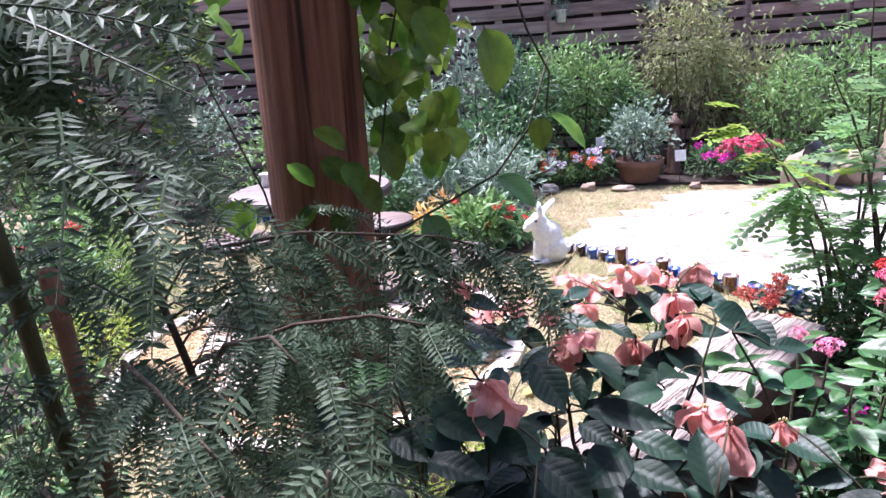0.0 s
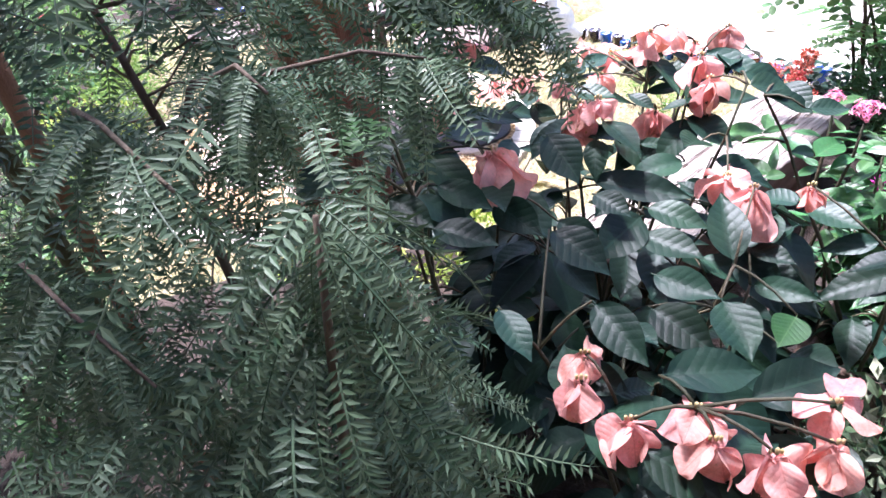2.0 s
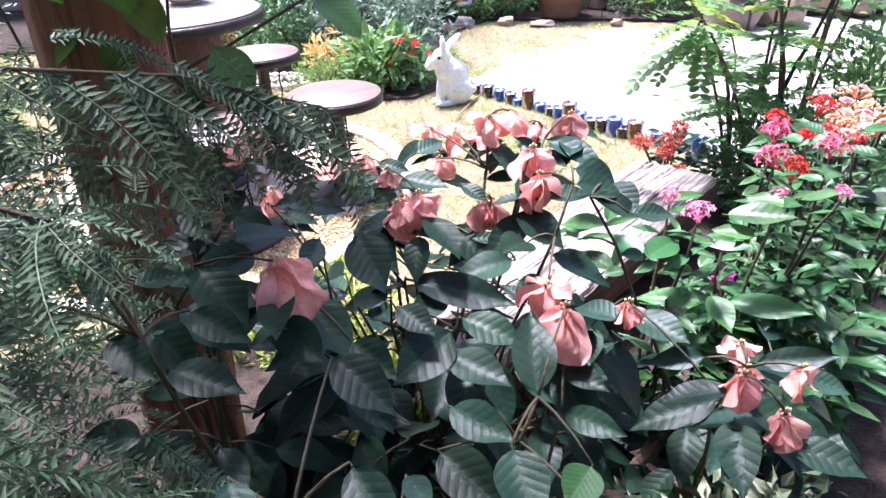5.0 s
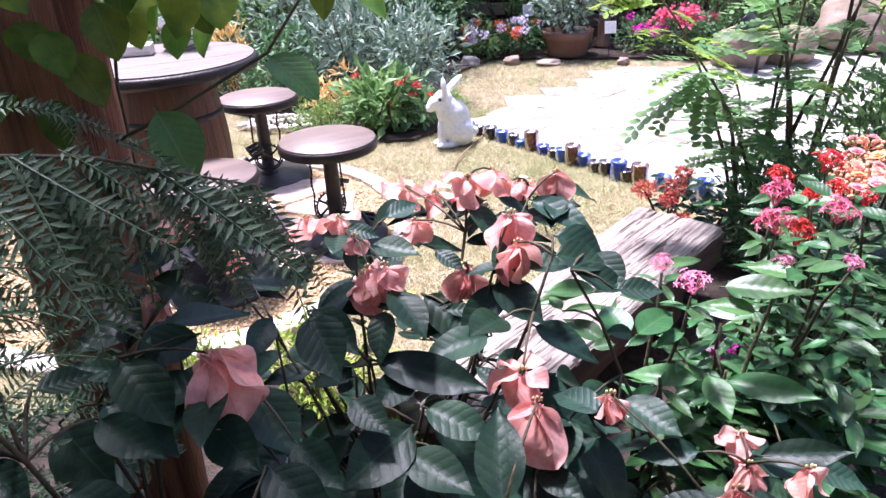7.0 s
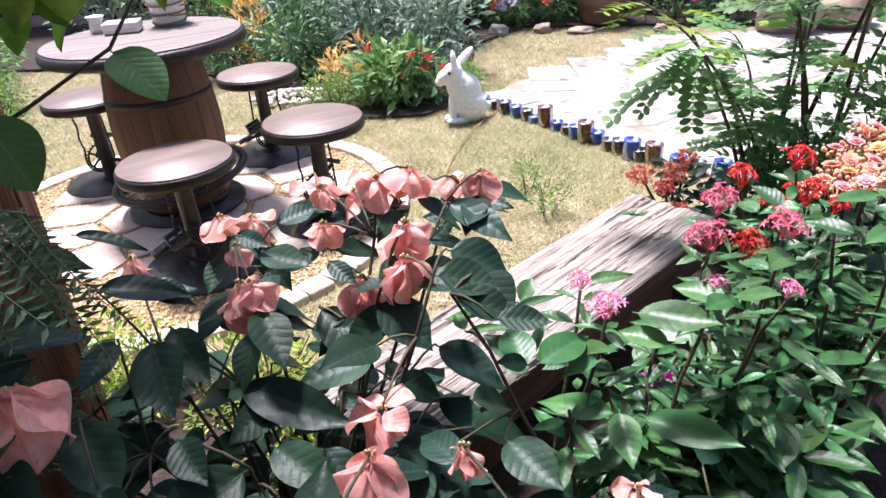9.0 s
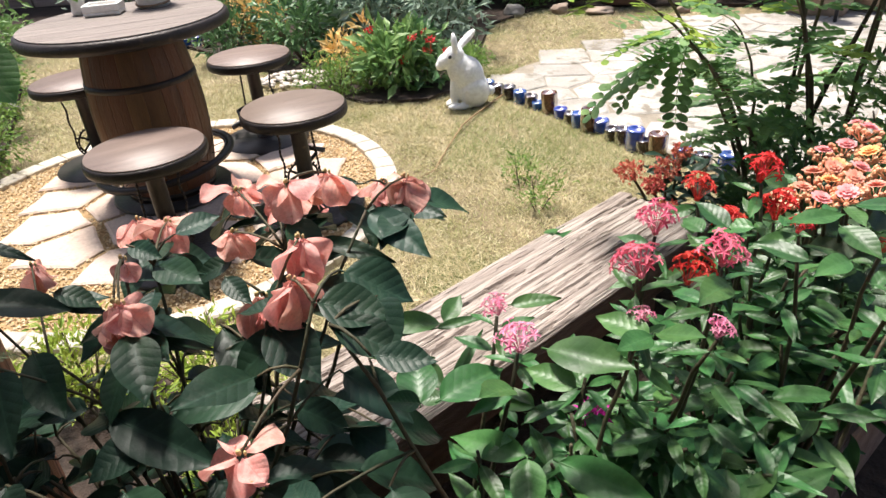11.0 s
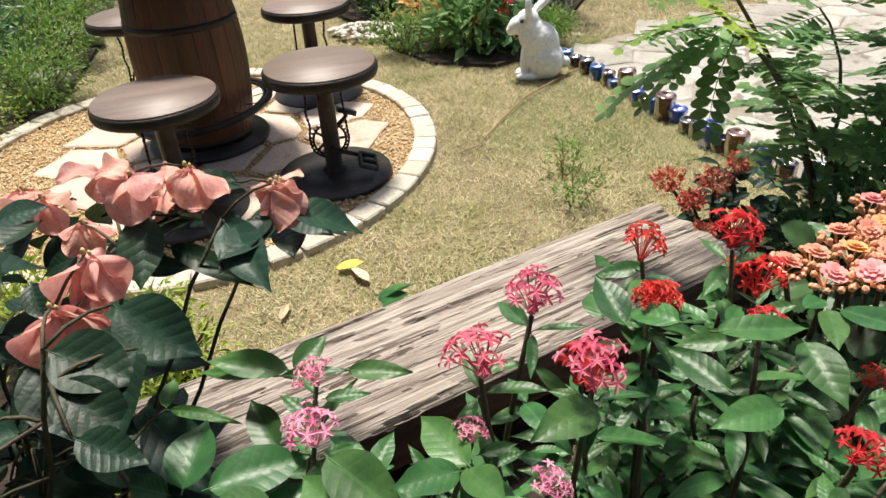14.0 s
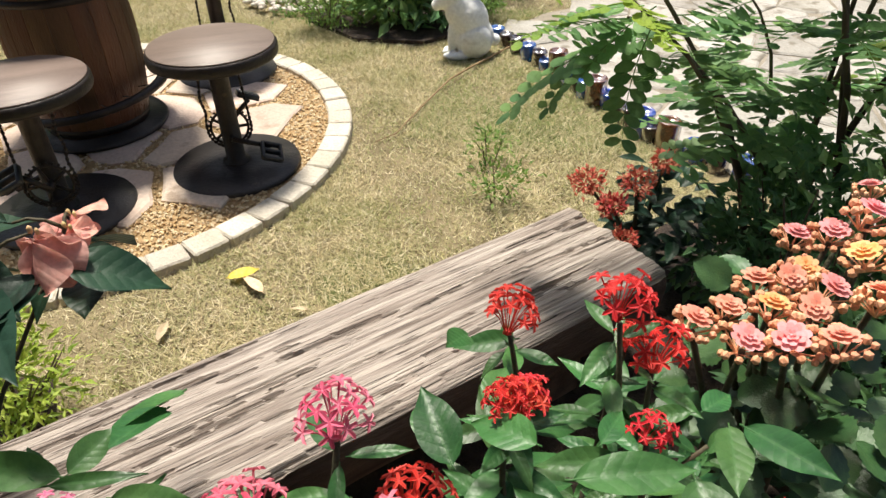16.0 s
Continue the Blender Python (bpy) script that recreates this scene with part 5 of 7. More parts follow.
for k in range(110):
    a, h = lr.uniform(0, math.tau), lr.uniform(0.06, 0.31)
    b = Vector((1.52 + lr.uniform(-0.15, 0.15), 2.97 + lr.uniform(-0.15, 0.15), h))
    part("leaf", DARK_BIG[k % 3], endplant, aim(b, b + Vector((math.cos(a) * 0.075, math.sin(a) * 0.075, lr.uniform(-0.03, 0.05))), twist=lr.uniform(-25, 25)))

# ---- slender tree with compound leaves ----


def frond_mesh(name, pairs, material, seed):
    """A feathered leaf of length 1: a thin rib with pairs of oval leaflets."""
    r = random.Random(seed)
    g = Geo()

    def at(t):
        return Vector((0.04 * math.sin(3 * t + seed), t, -0.22 * t * t))
    g.tube([at(k / 6) for k in range(7)], taper(0.008, 0.003, 6), 4)
    for k in range(pairs):
        t = 0.22 + 0.76 * k / (pairs - 1)
        for s in (-1, 1):
            p = at(t)
            ln = 0.19 * (0.65 + 0.5 * math.sin(math.pi * (0.25 + 0.6 * t))) * r.uniform(0.85, 1.1)
            d = Vector((s * 0.9, 0.42, r.uniform(-0.35, 0.1))).normalized()
            q = d.cross(Vector((0, 0, 1))).normalized() * ln * 0.29
            lift = Vector((0, 0, 0.03 * ln))
            vs = [p, p + d * ln * 0.25 + q * 0.75, p + d * ln * 0.6 + q, p + d * ln * 0.92 + q * 0.55, p + d * ln, p + d * ln * 0.92 - q * 0.55, p + d * ln * 0.6 - q, p + d * ln * 0.25 - q * 0.75, p + d * ln * 0.55 - lift]
            g.add(vs, [(i, (i + 1) % 8, 8) for i in range(8)])
    return g.mesh(name, material, smooth=False)


FROND = [frond_mesh("frond", p, TREE_LEAF, i) for i, p in enumerate((8, 9, 11, 9))]
FROND_Y = [frond_mesh("frond", p, TREE_YOUNG, 9 + i) for i, p in enumerate((10, 12))]
tree = thing("slender_tree", (1.88, 3.08, 0.02), "slender multi-stemmed tree with feathery compound leaves", "tree")
tr = random.Random(21)
TIPS = ((1.36, 2.60, 0.86), (1.14, 2.58, 1.16), (1.18, 2.45, 1.02), (1.55, 2.78, 1.25), (1.74, 2.92, 1.62), (1.92, 3.04, 1.85), (2.10, 3.12, 1.70), (2.24, 2.95, 1.45), (1.66, 2.80, 1.0), (2.05, 2.85, 1.2), (1.62, 3.0, 0.80), (1.95, 2.8, 1.4))
for k, tip in enumerate(TIPS):
    root = Vector((1.88 + tr.uniform(-0.12, 0.16), 3.08 + tr.uniform(-0.08, 0.08), 0.0))
    mid = root.lerp(Vector(tip), 0.55) + Vector((0.10, 0.05, 0.18 if tip[2] < 1.3 else 0.05))
    pts = []
    for i in range(11):
        t = i / 10
        pts.append((1 - t) ** 2 * root + 2 * t * (1 - t) * mid + t * t * Vector(tip) + Vector((tr.uniform(-0.006, 0.006), tr.uniform(-0.006, 0.006), 0)))
    part("stem", Geo().tube(pts, taper(0.008 if k % 3 else 0.012, 0.0025, 10), 7).mesh("stem", BARK), tree)
    for j in range(15):
        t = 0.30 + 0.70 * j / 14 + tr.uniform(-0.03, 0.03)
        t = min(t, 1.0)
        p = (1 - t) ** 2 * root + 2 * t * (1 - t) * mid + t * t * Vector(tip)
        a = tr.uniform(0, math.tau)
        out = Vector((math.cos(a), math.sin(a), tr.uniform(-0.15, 0.25)))
        if j == 14:
            out = (Vector(tip) - mid).normalized() + Vector((0, 0, -0.2))
        fm = FROND_Y[j % 2] if (k in (1, 2) and j > 8) or tr.random() < 0.07 else FROND[(k + j) % 4]
        part("frond", fm, tree, aim(p, p + out.normalized() * tr.uniform(0.14, 0.22), (0, -0.1, 1), tr.uniform(-25, 25)))
for b, p in (((1.40, 2.60, 0.88), (1.27, 2.50, 0.80)), ((1.36, 2.58, 0.84), (1.20, 2.56, 0.72)), ((1.34, 2.60, 0.82), (1.12, 2.60, 0.70)), ((1.40, 2.62, 0.84), (1.36, 2.52, 0.66)), ((1.38, 2.60, 0.88), (1.22, 2.62, 0.86))):
    part("frond", FROND[0], tree, aim(b, p, (0, -0.3, 1), 10))

# ---- climbing vine on the post ----
VINE = [leaf_mesh("leaf", w, VINE_LEAF, 0.2, 0.25, 0.006, 5, 6, 10, 0.35, 40 + i) for i, w in enumerate((0.72, 0.8, 0.66))]
VINE.append(leaf_mesh("leaf", 0.74, PALE_LEAF, 0.2, 0.25, 0.006, 5, 6, 10, 0.35, 47))
vine = thing("climbing_vine", (-0.1, 1.72, 0.0), "climbing vine with heart-shaped green leaves on the post", "vine")
vr = random.Random(12)
runs = [[(-0.10, 1.72, 0.0), (-0.06, 1.68, 0.6), (-0.04, 1.66, 1.1), (0.02, 1.66, 1.45), (0.10, 1.72, 1.75), (0.16, 1.75, 2.1)],
        [(-0.10, 1.70, 0.0), (-0.2, 1.60, 0.7), (-0.28, 1.58, 1.15), (-0.38, 1.60, 1.4), (-0.5, 1.64, 1.7)],
        [(-0.04, 1.60, 1.02), (0.07, 1.60, 1.07), (0.235, 1.592, 1.155), (0.31, 1.60, 1.25), (0.36, 1.62, 1.40)],
        [(0.16, 1.66, 1.75), (0.27, 1.60, 1.60), (0.312, 1.585, 1.452), (0.356, 1.585, 1.362), (0.347, 1.585, 1.288)]]
for run in runs:
    part("stem", Geo().tube(run, taper(0.0035, 0.002, len(run) - 1), 6).mesh("stem", STEM), vine)
for k in range(760):
    run = runs[(0, 1, 0, 0, 0)[k % 5]]
    i = vr.randrange(1, len(run) - 1)
    p = Vector(run[i]).lerp(Vector(run[i + 1]), vr.random())
    if p.z < 1.16:
        continue
    a = vr.uniform(0, math.tau)
    off = Vector((math.cos(a), math.sin(a), vr.uniform(-0.3, 0.5))) * vr.uniform(0.02, 0.24)
    b = p + off
    if (Vector((b.x, b.y)) - Vector((-0.2, 1.685))).length < 0.16 or b.x > 0.16 or (b.x > -0.1 and (b.y < 1.62 or b.z < 1.2)) or (b.y < 1.62 and -0.42 < b.x < -0.08 and b.z > 1.2):
        continue
    part("leaf", VINE[k % 3], vine, aim(b, b + Vector((vr.uniform(-0.6, 0.6), vr.uniform(-0.7, 0.2), vr.uniform(-0.9, 0.0))).normalized() * vr.uniform(0.055, 0.10), twist=vr.uniform(-40, 40)))
for b, p, i in (((0.234, 1.592, 1.152), (0.318, 1.548, 1.103), 3), ((0.223, 1.585, 1.467), (0.263, 1.575, 1.335), 1), ((0.35, 1.585, 1.28), (0.439, 1.57, 1.216), 2), ((0.345, 1.585, 1.275), (0.322, 1.575, 1.204), 1), ((0.075, 1.50, 1.10), (0.125, 1.49, 0.985), 3), ((-0.147, 1.54, 1.285), (-0.075, 1.52, 1.25), 1), ((-0.215, 1.55, 1.215), (-0.15, 1.53, 1.175), 2), ((0.0, 1.56, 1.25), (0.03, 1.53, 1.17), 0), ((-0.09, 1.56, 1.21), (-0.05, 1.53, 1.15), 1), ((0.10, 1.60, 1.52), (0.13, 1.55, 1.42), 0), ((-0.08, 1.60, 1.17), (-0.02, 1.56, 1.10), 0), ((-0.14, 1.59, 1.22), (-0.09, 1.55, 1.17), 1), ((-0.16, 1.6, 1.12), (-0.22, 1.56, 1.07), 1), ((-0.12, 1.6, 1.10), (-0.10, 1.55, 1.03), 2)):
    part("leaf", VINE[i], vine, aim(b, p))

# ---- conifer with needle sprays ----


def spray(seed, n=18):
    """A drooping shoot of length 1 with two combed rows of flat needles and a sparser row on top."""
    r = random.Random(seed)
    V, Fc = [], []
    bend, droop = r.uniform(-0.14, 0.14), r.uniform(0.22, 0.50)

    def at(t):
        return Vector((bend * t * t, t, -droop * t * t))
    for k in range(n):
        t = 0.04 + 0.96 * k / (n - 1)
        p, d = at(t), (at(t + 0.02) - at(t - 0.02)).normalized()
        side = d.cross(Vector((0, 0, 1))).normalized()
        upv = side.cross(d)
        ln = 0.145 * (0.60 + 0.40 * math.sin(math.pi * min(1, 0.22 + 0.72 * t)))
        for a in (0.15, math.pi - 0.15) + ((r.uniform(0.7, 2.4),) if k % 2 else ()):
            a += r.uniform(-0.22, 0.22)
            q = (math.cos(a) * side + math.sin(a) * upv) * 0.9 + d * r.uniform(0.30, 0.50)
            L = ln * r.uniform(0.85, 1.1)
            wv = d.cross(q).cross(q).normalized() * 0.0165
            i = len(V)
            V += [p, p + q * L * 0.35 + wv, p + q * L - upv * 0.010, p + q * L * 0.35 - wv]
            Fc += [(i, i + 1, i + 2), (i, i + 2, i + 3)]
    ts = [at(k / 7) for k in range(8)]
    g = Geo().tube(ts, taper(0.009, 0.004, 7), 4)
    i = len(V)
    V += g.v
    for f in g.f:
        Fc += [tuple(i + x for x in (f[0], f[j], f[j + 1])) for j in range(1, len(f) - 1)]
    return np.array([tuple(v) for v in V]), np.array(Fc)


SPRAYS = [spray(s) for s in range(7)]
SPRAY_ME = [big_mesh("spray", v, f, NEEDLE) for v, f in SPRAYS]
SPRAY_YOUNG = [big_mesh("spray", v, f, NEEDLE_TIP) for v, f in SPRAYS[:2]]
conifer = thing("conifer", (-0.16, 0.98, 0.02), "dense dark green conifer with drooping needle sprays", "conifer")
cr = random.Random(33)
part("trunk", Geo().tube([(-0.16, 0.98, 0), (-0.18, 0.99, 0.5), (-0.24, 1.0, 1.0), (-0.34, 1.02, 1.4)], [0.012, 0.009, 0.006, 0.003], 8).mesh("trunk", BARK), conifer)


def conifer_room(p):
    """Where the conifer's foliage grows: full on its left and below, open in front of the post."""
    if p.y < 0.36 or (p.y < 0.62 and p.x > 0.06 and p.z > 0.92) or (p.y < 0.5 and p.x > -0.15 and p.z > 1.1):
        return False
    if p.x < -0.10 and p.y < 0.74 and 0.96 < p.z < 1.3 and abs(p.x + 0.19) < 0.13:
        return False
    if p.z > (1.10 if p.y < 1.0 else 1.17):
        return p.x < -0.10 - 0.30 * (p.y - 0.9)
    if p.y < 1.0:
        return p.x < (0.09 if p.z > 0.86 else 0.19)
    return p.x < 0.05 or (0.92 < p.z and p.x < 0.25)


count, rest = 0, []
for b in range(160):
    z0 = 0.18 + 1.55 * (b / 160) ** 0.85
    root = Vector((-0.16 - 0.15 * max(0, z0 - 0.4), 0.98 + 0.03 * z0, z0))
    a = b * 2.399 + cr.uniform(-0.3, 0.3)
    reach = (0.30 + 0.30 * math.sin(math.pi * min(1, 0.15 + z0 / 1.9))) * cr.uniform(0.65, 1.15)
    if math.cos(a) < -0.7:
        reach *= 1.35
    tip = root + Vector((math.cos(a) * reach, math.sin(a) * reach, cr.uniform(-0.08, 0.16)))
    bpts = curve(root, tip, 0.06, 6)
    while len(bpts) > 2 and (not conifer_room(bpts[-1]) or bpts[-1].x < -0.30 or (bpts[-1] - root).length > 0.26):
        bpts.pop()
    if len(bpts) > 2:
        part("branch", Geo().tube(bpts, taper(0.0022, 0.001, len(bpts) - 1), 5).mesh("branch", BARK), conifer)
    for j in range(10):
        t = 0.25 + 0.75 * j / 9
        p = root.lerp(tip, t) + Vector((0, 0, 0.24 * t * (1 - t)))
        d = (tip - root).normalized()
        s = Vector((-d.y, d.x, 0)) * (cr.uniform(0.4, 1.0) * (1 if j % 2 else -1))
        e = d * cr.uniform(0.3, 0.9) + s + Vector((0, 0, cr.uniform(-0.55, 0.15)))
        q = p + e.normalized() * cr.uniform(0.11, 0.20)
        if not (conifer_room(p) and conifer_room(q)) or (p.x < -0.3 and noise.noise(p * 3.6) < 0.0):
            continue
        m = aim(p, q, twist=cr.uniform(-35, 35))
        v = cr.randrange(7)
        if count < 300:
            part("spray", SPRAY_YOUNG[v % 2] if cr.random() < 0.05 else SPRAY_ME[v], conifer, m)
        else:
            V, Fc = SPRAYS[v]
            A = np.array(m)
            rest.append((V @ A[:3, :3].T + A[:3, 3], Fc))
        count += 1


def grow(p, q, k):
    """One more shoot from p to q, joined with the inner sprays."""
    V, Fc = SPRAYS[k % 7]
    A = np.array(aim(p, q, twist=cr.uniform(-30, 30)))
    rest.append((V @ A[:3, :3].T + A[:3, 3], Fc))


# the young front leader: tiers of shoots that arch out and hang
APEX = Vector((0.041, 0.640, 1.062))
part("leader", Geo().tube([(-0.08, 0.86, 0.0), (-0.03, 0.74, 0.5), (0.02, 0.66, 0.9), APEX], [0.010, 0.008, 0.005, 0.0025], 7).mesh("leader", BARK), conifer)
for tier in range(17):
    z, rad = APEX.z - 0.012 - 0.047 * tier, 0.012 + 0.020 * tier
    centre = APEX.lerp(Vector((-0.08, 0.86, 0.0)), (APEX.z - z) / APEX.z)
    for k in range(9 + tier):
        a = k * 2.399 + tier + cr.uniform(-0.3, 0.3)
        out = Vector((math.cos(a), math.sin(a), 0))
        p = centre + out * rad * cr.uniform(0.3, 1.25) + Vector((0, 0, cr.uniform(-0.03, 0.03)))
        q = p + (out + Vector((cr.uniform(-0.25, 0.25), cr.uniform(-0.25, 0.25), cr.uniform(-1.3, -0.1)))).normalized() * cr.uniform(0.10, 0.17)
        if q.y > 0.37 and q.x < 0.24 and not (q.y < 0.45 and q.z > 0.98):
            grow(p, q, k + tier)
# looser foliage of the older crown behind it
for k in range(1500):
    p = Vector((cr.uniform(-0.75, 0.20), cr.uniform(0.40, 1.38), cr.uniform(0.22, 1.75)))
    axis = Vector((-0.18 - 0.18 * max(0, p.z - 0.4), 1.0, p.z))
    d = p - axis
    if d.length > 0.54 or noise.noise(p * 3.4) < (0.22 if p.z > 1.0 else 0.04 if p.x < -0.2 else -0.05):
        continue
    e = d.normalized() * 0.8 + Vector((cr.uniform(-0.5, 0.5), cr.uniform(-0.7, 0.4), cr.uniform(-0.9, 0.15)))
    q = p + e.normalized() * cr.uniform(0.10, 0.18)
    if conifer_room(p) and conifer_room(q):
        grow(p, q, k)
# low shoots that hide the foot of the stakes
for k in range(330):
    p = Vector((cr.uniform(-0.62, -0.04), cr.uniform(0.46, 0.98), cr.uniform(0.25, 0.92)))
    q = p + Vector((cr.uniform(-0.7, 0.7), cr.uniform(-0.8, 0.3), cr.uniform(-0.8, 0.2))).normalized() * cr.uniform(0.10, 0.18)
    if q.y > 0.42 and p.z < 0.98 + 0.25 * (p.y - 0.9) + 0.2 * (p.x + 0.3):
        grow(p, q, k)
# branches that reach over towards the lawn, hung with long shoots
for reach, n, hang in ((((-0.30, 1.02, 1.16), (-0.08, 1.10, 1.17), (0.12, 1.18, 1.13), (0.28, 1.25, 1.06)), 50, 0.20), (((-0.22, 0.98, 1.02), (-0.05, 0.90, 1.10), (0.06, 0.84, 1.13), (0.13, 0.81, 1.125)), 46, 0.11), (((-0.32, 0.96, 1.00), (-0.20, 0.77, 1.12), (-0.10, 0.64, 1.15), (-0.02, 0.56, 1.13)), 44, 0.115), (((-0.38, 0.84, 0.92), (-0.28, 0.72, 0.99), (-0.18, 0.63, 0.99), (-0.10, 0.58, 0.95)), 44, 0.12), (((-0.22, 0.98, 0.98), (-0.10, 0.80, 1.12), (-0.02, 0.72, 1.16), (0.01, 0.69, 1.145)), 34, 0.10), (((-0.34, 1.02, 1.38), (-0.36, 0.92, 1.50), (-0.33, 0.86, 1.52), (-0.27, 0.84, 1.46)), 60, 0.18)):
    pts = [Vector(p) for p in reach]
    part("branch", Geo().tube(pts, taper(0.0035, 0.0015, 3), 6).mesh("branch", BARK), conifer)
    for k in range(n):
        t = 3 * cr.random() ** 0.8
        i = min(2, int(t))
        p = pts[i].lerp(pts[i + 1], t - i)
        d = (pts[i + 1] - pts[i]).normalized()
        s = Vector((-d.y, d.x, 0)) * (1 if k % 2 else -1) * cr.uniform(0.15, 0.9)
        q = p + (d * cr.uniform(0.2, 0.8) + s + Vector((0, 0, cr.uniform(-1.3, 0.0)))).normalized() * hang * cr.uniform(0.6, 1.05)
        grow(p, q, k)
if rest:
    ob = part("inner_sprays", big_mesh("inner_sprays", *merged(rest), NEEDLE), conifer)
    ob["kind"] = "stuff"

# ---- pink-bracted shrub ----
DLEAF = [leaf_mesh("leaf", w, DARK_LEAF, d, 0.30, 0.004, 8, seed=i) for i, (w, d) in enumerate(((0.5, 0.10), (0.5, 0.22), (0.5, 0.02)))]
WIDE = {}
BRACT_ME = [leaf_mesh("bract", w, BRACT, d, c, 0.006, 5, 8, 12, 0.75, 60 + i, 0, 0.03, v) for i, (w, d, c, v) in enumerate(((0.98, 0.20, -0.45, 0.10), (1.08, 0.32, -0.30, 0.14), (0.88, 0.38, -0.60, 0.08), (0.94, 0.10, 0.35, 0.12)))]
BUD_ME = Geo().blob((0, 0, 0.004), (0.003, 0.003, 0.006), 1, 0.15, 1).blob((0.006, 0.002, 0.001), (0.0025, 0.0025, 0.005), 2, 0.15, 1).blob((-0.005, 0.004, 0.0), (0.0025, 0.0025, 0.005), 3, 0.15, 1).mesh("bud", BUD)
shrub_a = thing("pink_bract_shrub", (0.40, 1.46, 0.02), "shrub with dark quilted leaves and drooping salmon-pink bracts", "shrub", "pink-bracted shrubs")
shrub_b = thing("pink_bract_shrub", (0.44, 1.02, 0.02), "shrub with dark quilted leaves and drooping salmon-pink bracts", "shrub", "pink-bracted shrubs")
shrub_c = thing("pink_bract_shrub", (0.98, 1.36, 0.02), "young shrub with dark leaves and salmon-pink bracts", "shrub", "pink-bracted shrubs")
shrub_d = thing("pink_bract_shrub", (0.08, 1.20, 0.02), "shrub with dark quilted leaves growing under the conifer", "shrub", "pink-bracted shrubs")
SHRUBS = (shrub_a, shrub_b, shrub_c, shrub_d)
GROWN = {o.name: [] for o in SHRUBS}
fr = random.Random(5)


def owner(p):
    return min(SHRUBS, key=lambda s: (Vector(p).xy - s.matrix_basis.translation.xy).length)


def leaf_of(table, material, w, rel, **k):
    """Leaf meshes shared by leaves of about the same width."""
    key = (material.name, round(w / 0.08))
    if key not in table:
        table[key] = [leaf_mesh("leaf", max(0.16, key[1] * 0.08), material, d, 0.30, 0.004, 8, seed=i + 7 * key[1], **k) for i, d in enumerate((0.08, 0.18, 0.02))]
    return table[key][rel % 3]


def dark_leaf(bx, by, bz, tx, ty, tz, w, material=DARK_LEAF):
    o = owner((bx, by))
    k = len(GROWN[o.name])
    GROWN[o.name].append(Vector((bx, by, bz)))
    part("leaf", leaf_of(WIDE, material, w, k), o, aim((bx, by, bz), (tx, ty, tz), (fr.uniform(-0.2, 0.2), -0.45, 1.0), fr.uniform(-10, 10)))


def pale_leaf(bx, by, bz, tx, ty, tz, w):
    dark_leaf(bx, by, bz, tx, ty, tz, w, PALE_LEAF)


def bract_flower(x, y, z, r, hang):
    """A cluster of broad bracts round a few buds; hanging like a skirt, or spread open."""
    o = owner((x, y))
    p = Vector((x, y, z + (0.5 * r if hang else 0)))
    GROWN[o.name].append(p)
    for k in range(3):
        a, ln = fr.uniform(0, math.tau), fr.uniform(0.075, 0.125)
        b = p + Vector((math.cos(a) * 0.01, math.sin(a) * 0.01, -fr.uniform(0.03, 0.09)))
        part("leaf", DLEAF[k], o, aim(b, b + Vector((math.cos(a), math.sin(a), fr.uniform(-0.7, 0.1))) * ln, (0, -0.2, 1), fr.uniform(-20, 20)))
    fl = part("flower", BUD_ME, o, Matrix.Translation(p), "yellow-green buds")
    n = 5 if hang else 6
    a0 = fr.uniform(0, math.tau)
    for k in range(n):
        a = a0 + k * math.tau / n + fr.uniform(-0.3, 0.3)
        dz = fr.uniform(-2.6, -0.8) if hang else fr.uniform(-1.1, 0.25)
        d = Vector((math.cos(a), math.sin(a), dz)).normalized()
        ln = r * (fr.uniform(1.1, 1.6) if hang else fr.uniform(0.9, 1.4))
        part("bract", BRACT_ME[fr.randrange(4)], fl, aim(d * 0.006, d * ln, (math.cos(a) * 0.8, math.sin(a) * 0.8, 1.0), fr.uniform(-35, 35)))


# ---- pentas ----
pentas = [thing("pentas", (x, y, 0.2), lab, "flowering plant", "pentas in the planter") for x, y, lab in (
    (0.86, 1.47, "pentas with pale pink star flowers and green leaves"), (1.04, 1.50, "pentas with rose star flowers and lance-shaped leaves"), (1.14, 1.62, "pentas with rose-red star flowers and lance-shaped leaves"),
    (1.27, 1.66, "pentas with red star flowers and lance-shaped leaves"), (1.36, 1.84, "pentas with bright red star flowers"), (1.44, 1.70, "leafy green pentas with few red flowers"))]
PTAB = {}
pr = random.Random(17)


def near_pentas(p):
    return min(pentas, key=lambda s: (Vector(p).xy - s.matrix_basis.translation.xy).length)


def pentas_leaf(bx, by, bz, tx, ty, tz, w):
    part("leaf", leaf_of(PTAB, PENTAS_LEAF, w, pr.randrange(3)), near_pentas((bx, by)), aim((bx, by, bz), (tx, ty, tz), (pr.uniform(-0.2, 0.2), -0.35, 1.0), pr.uniform(-12, 12)))


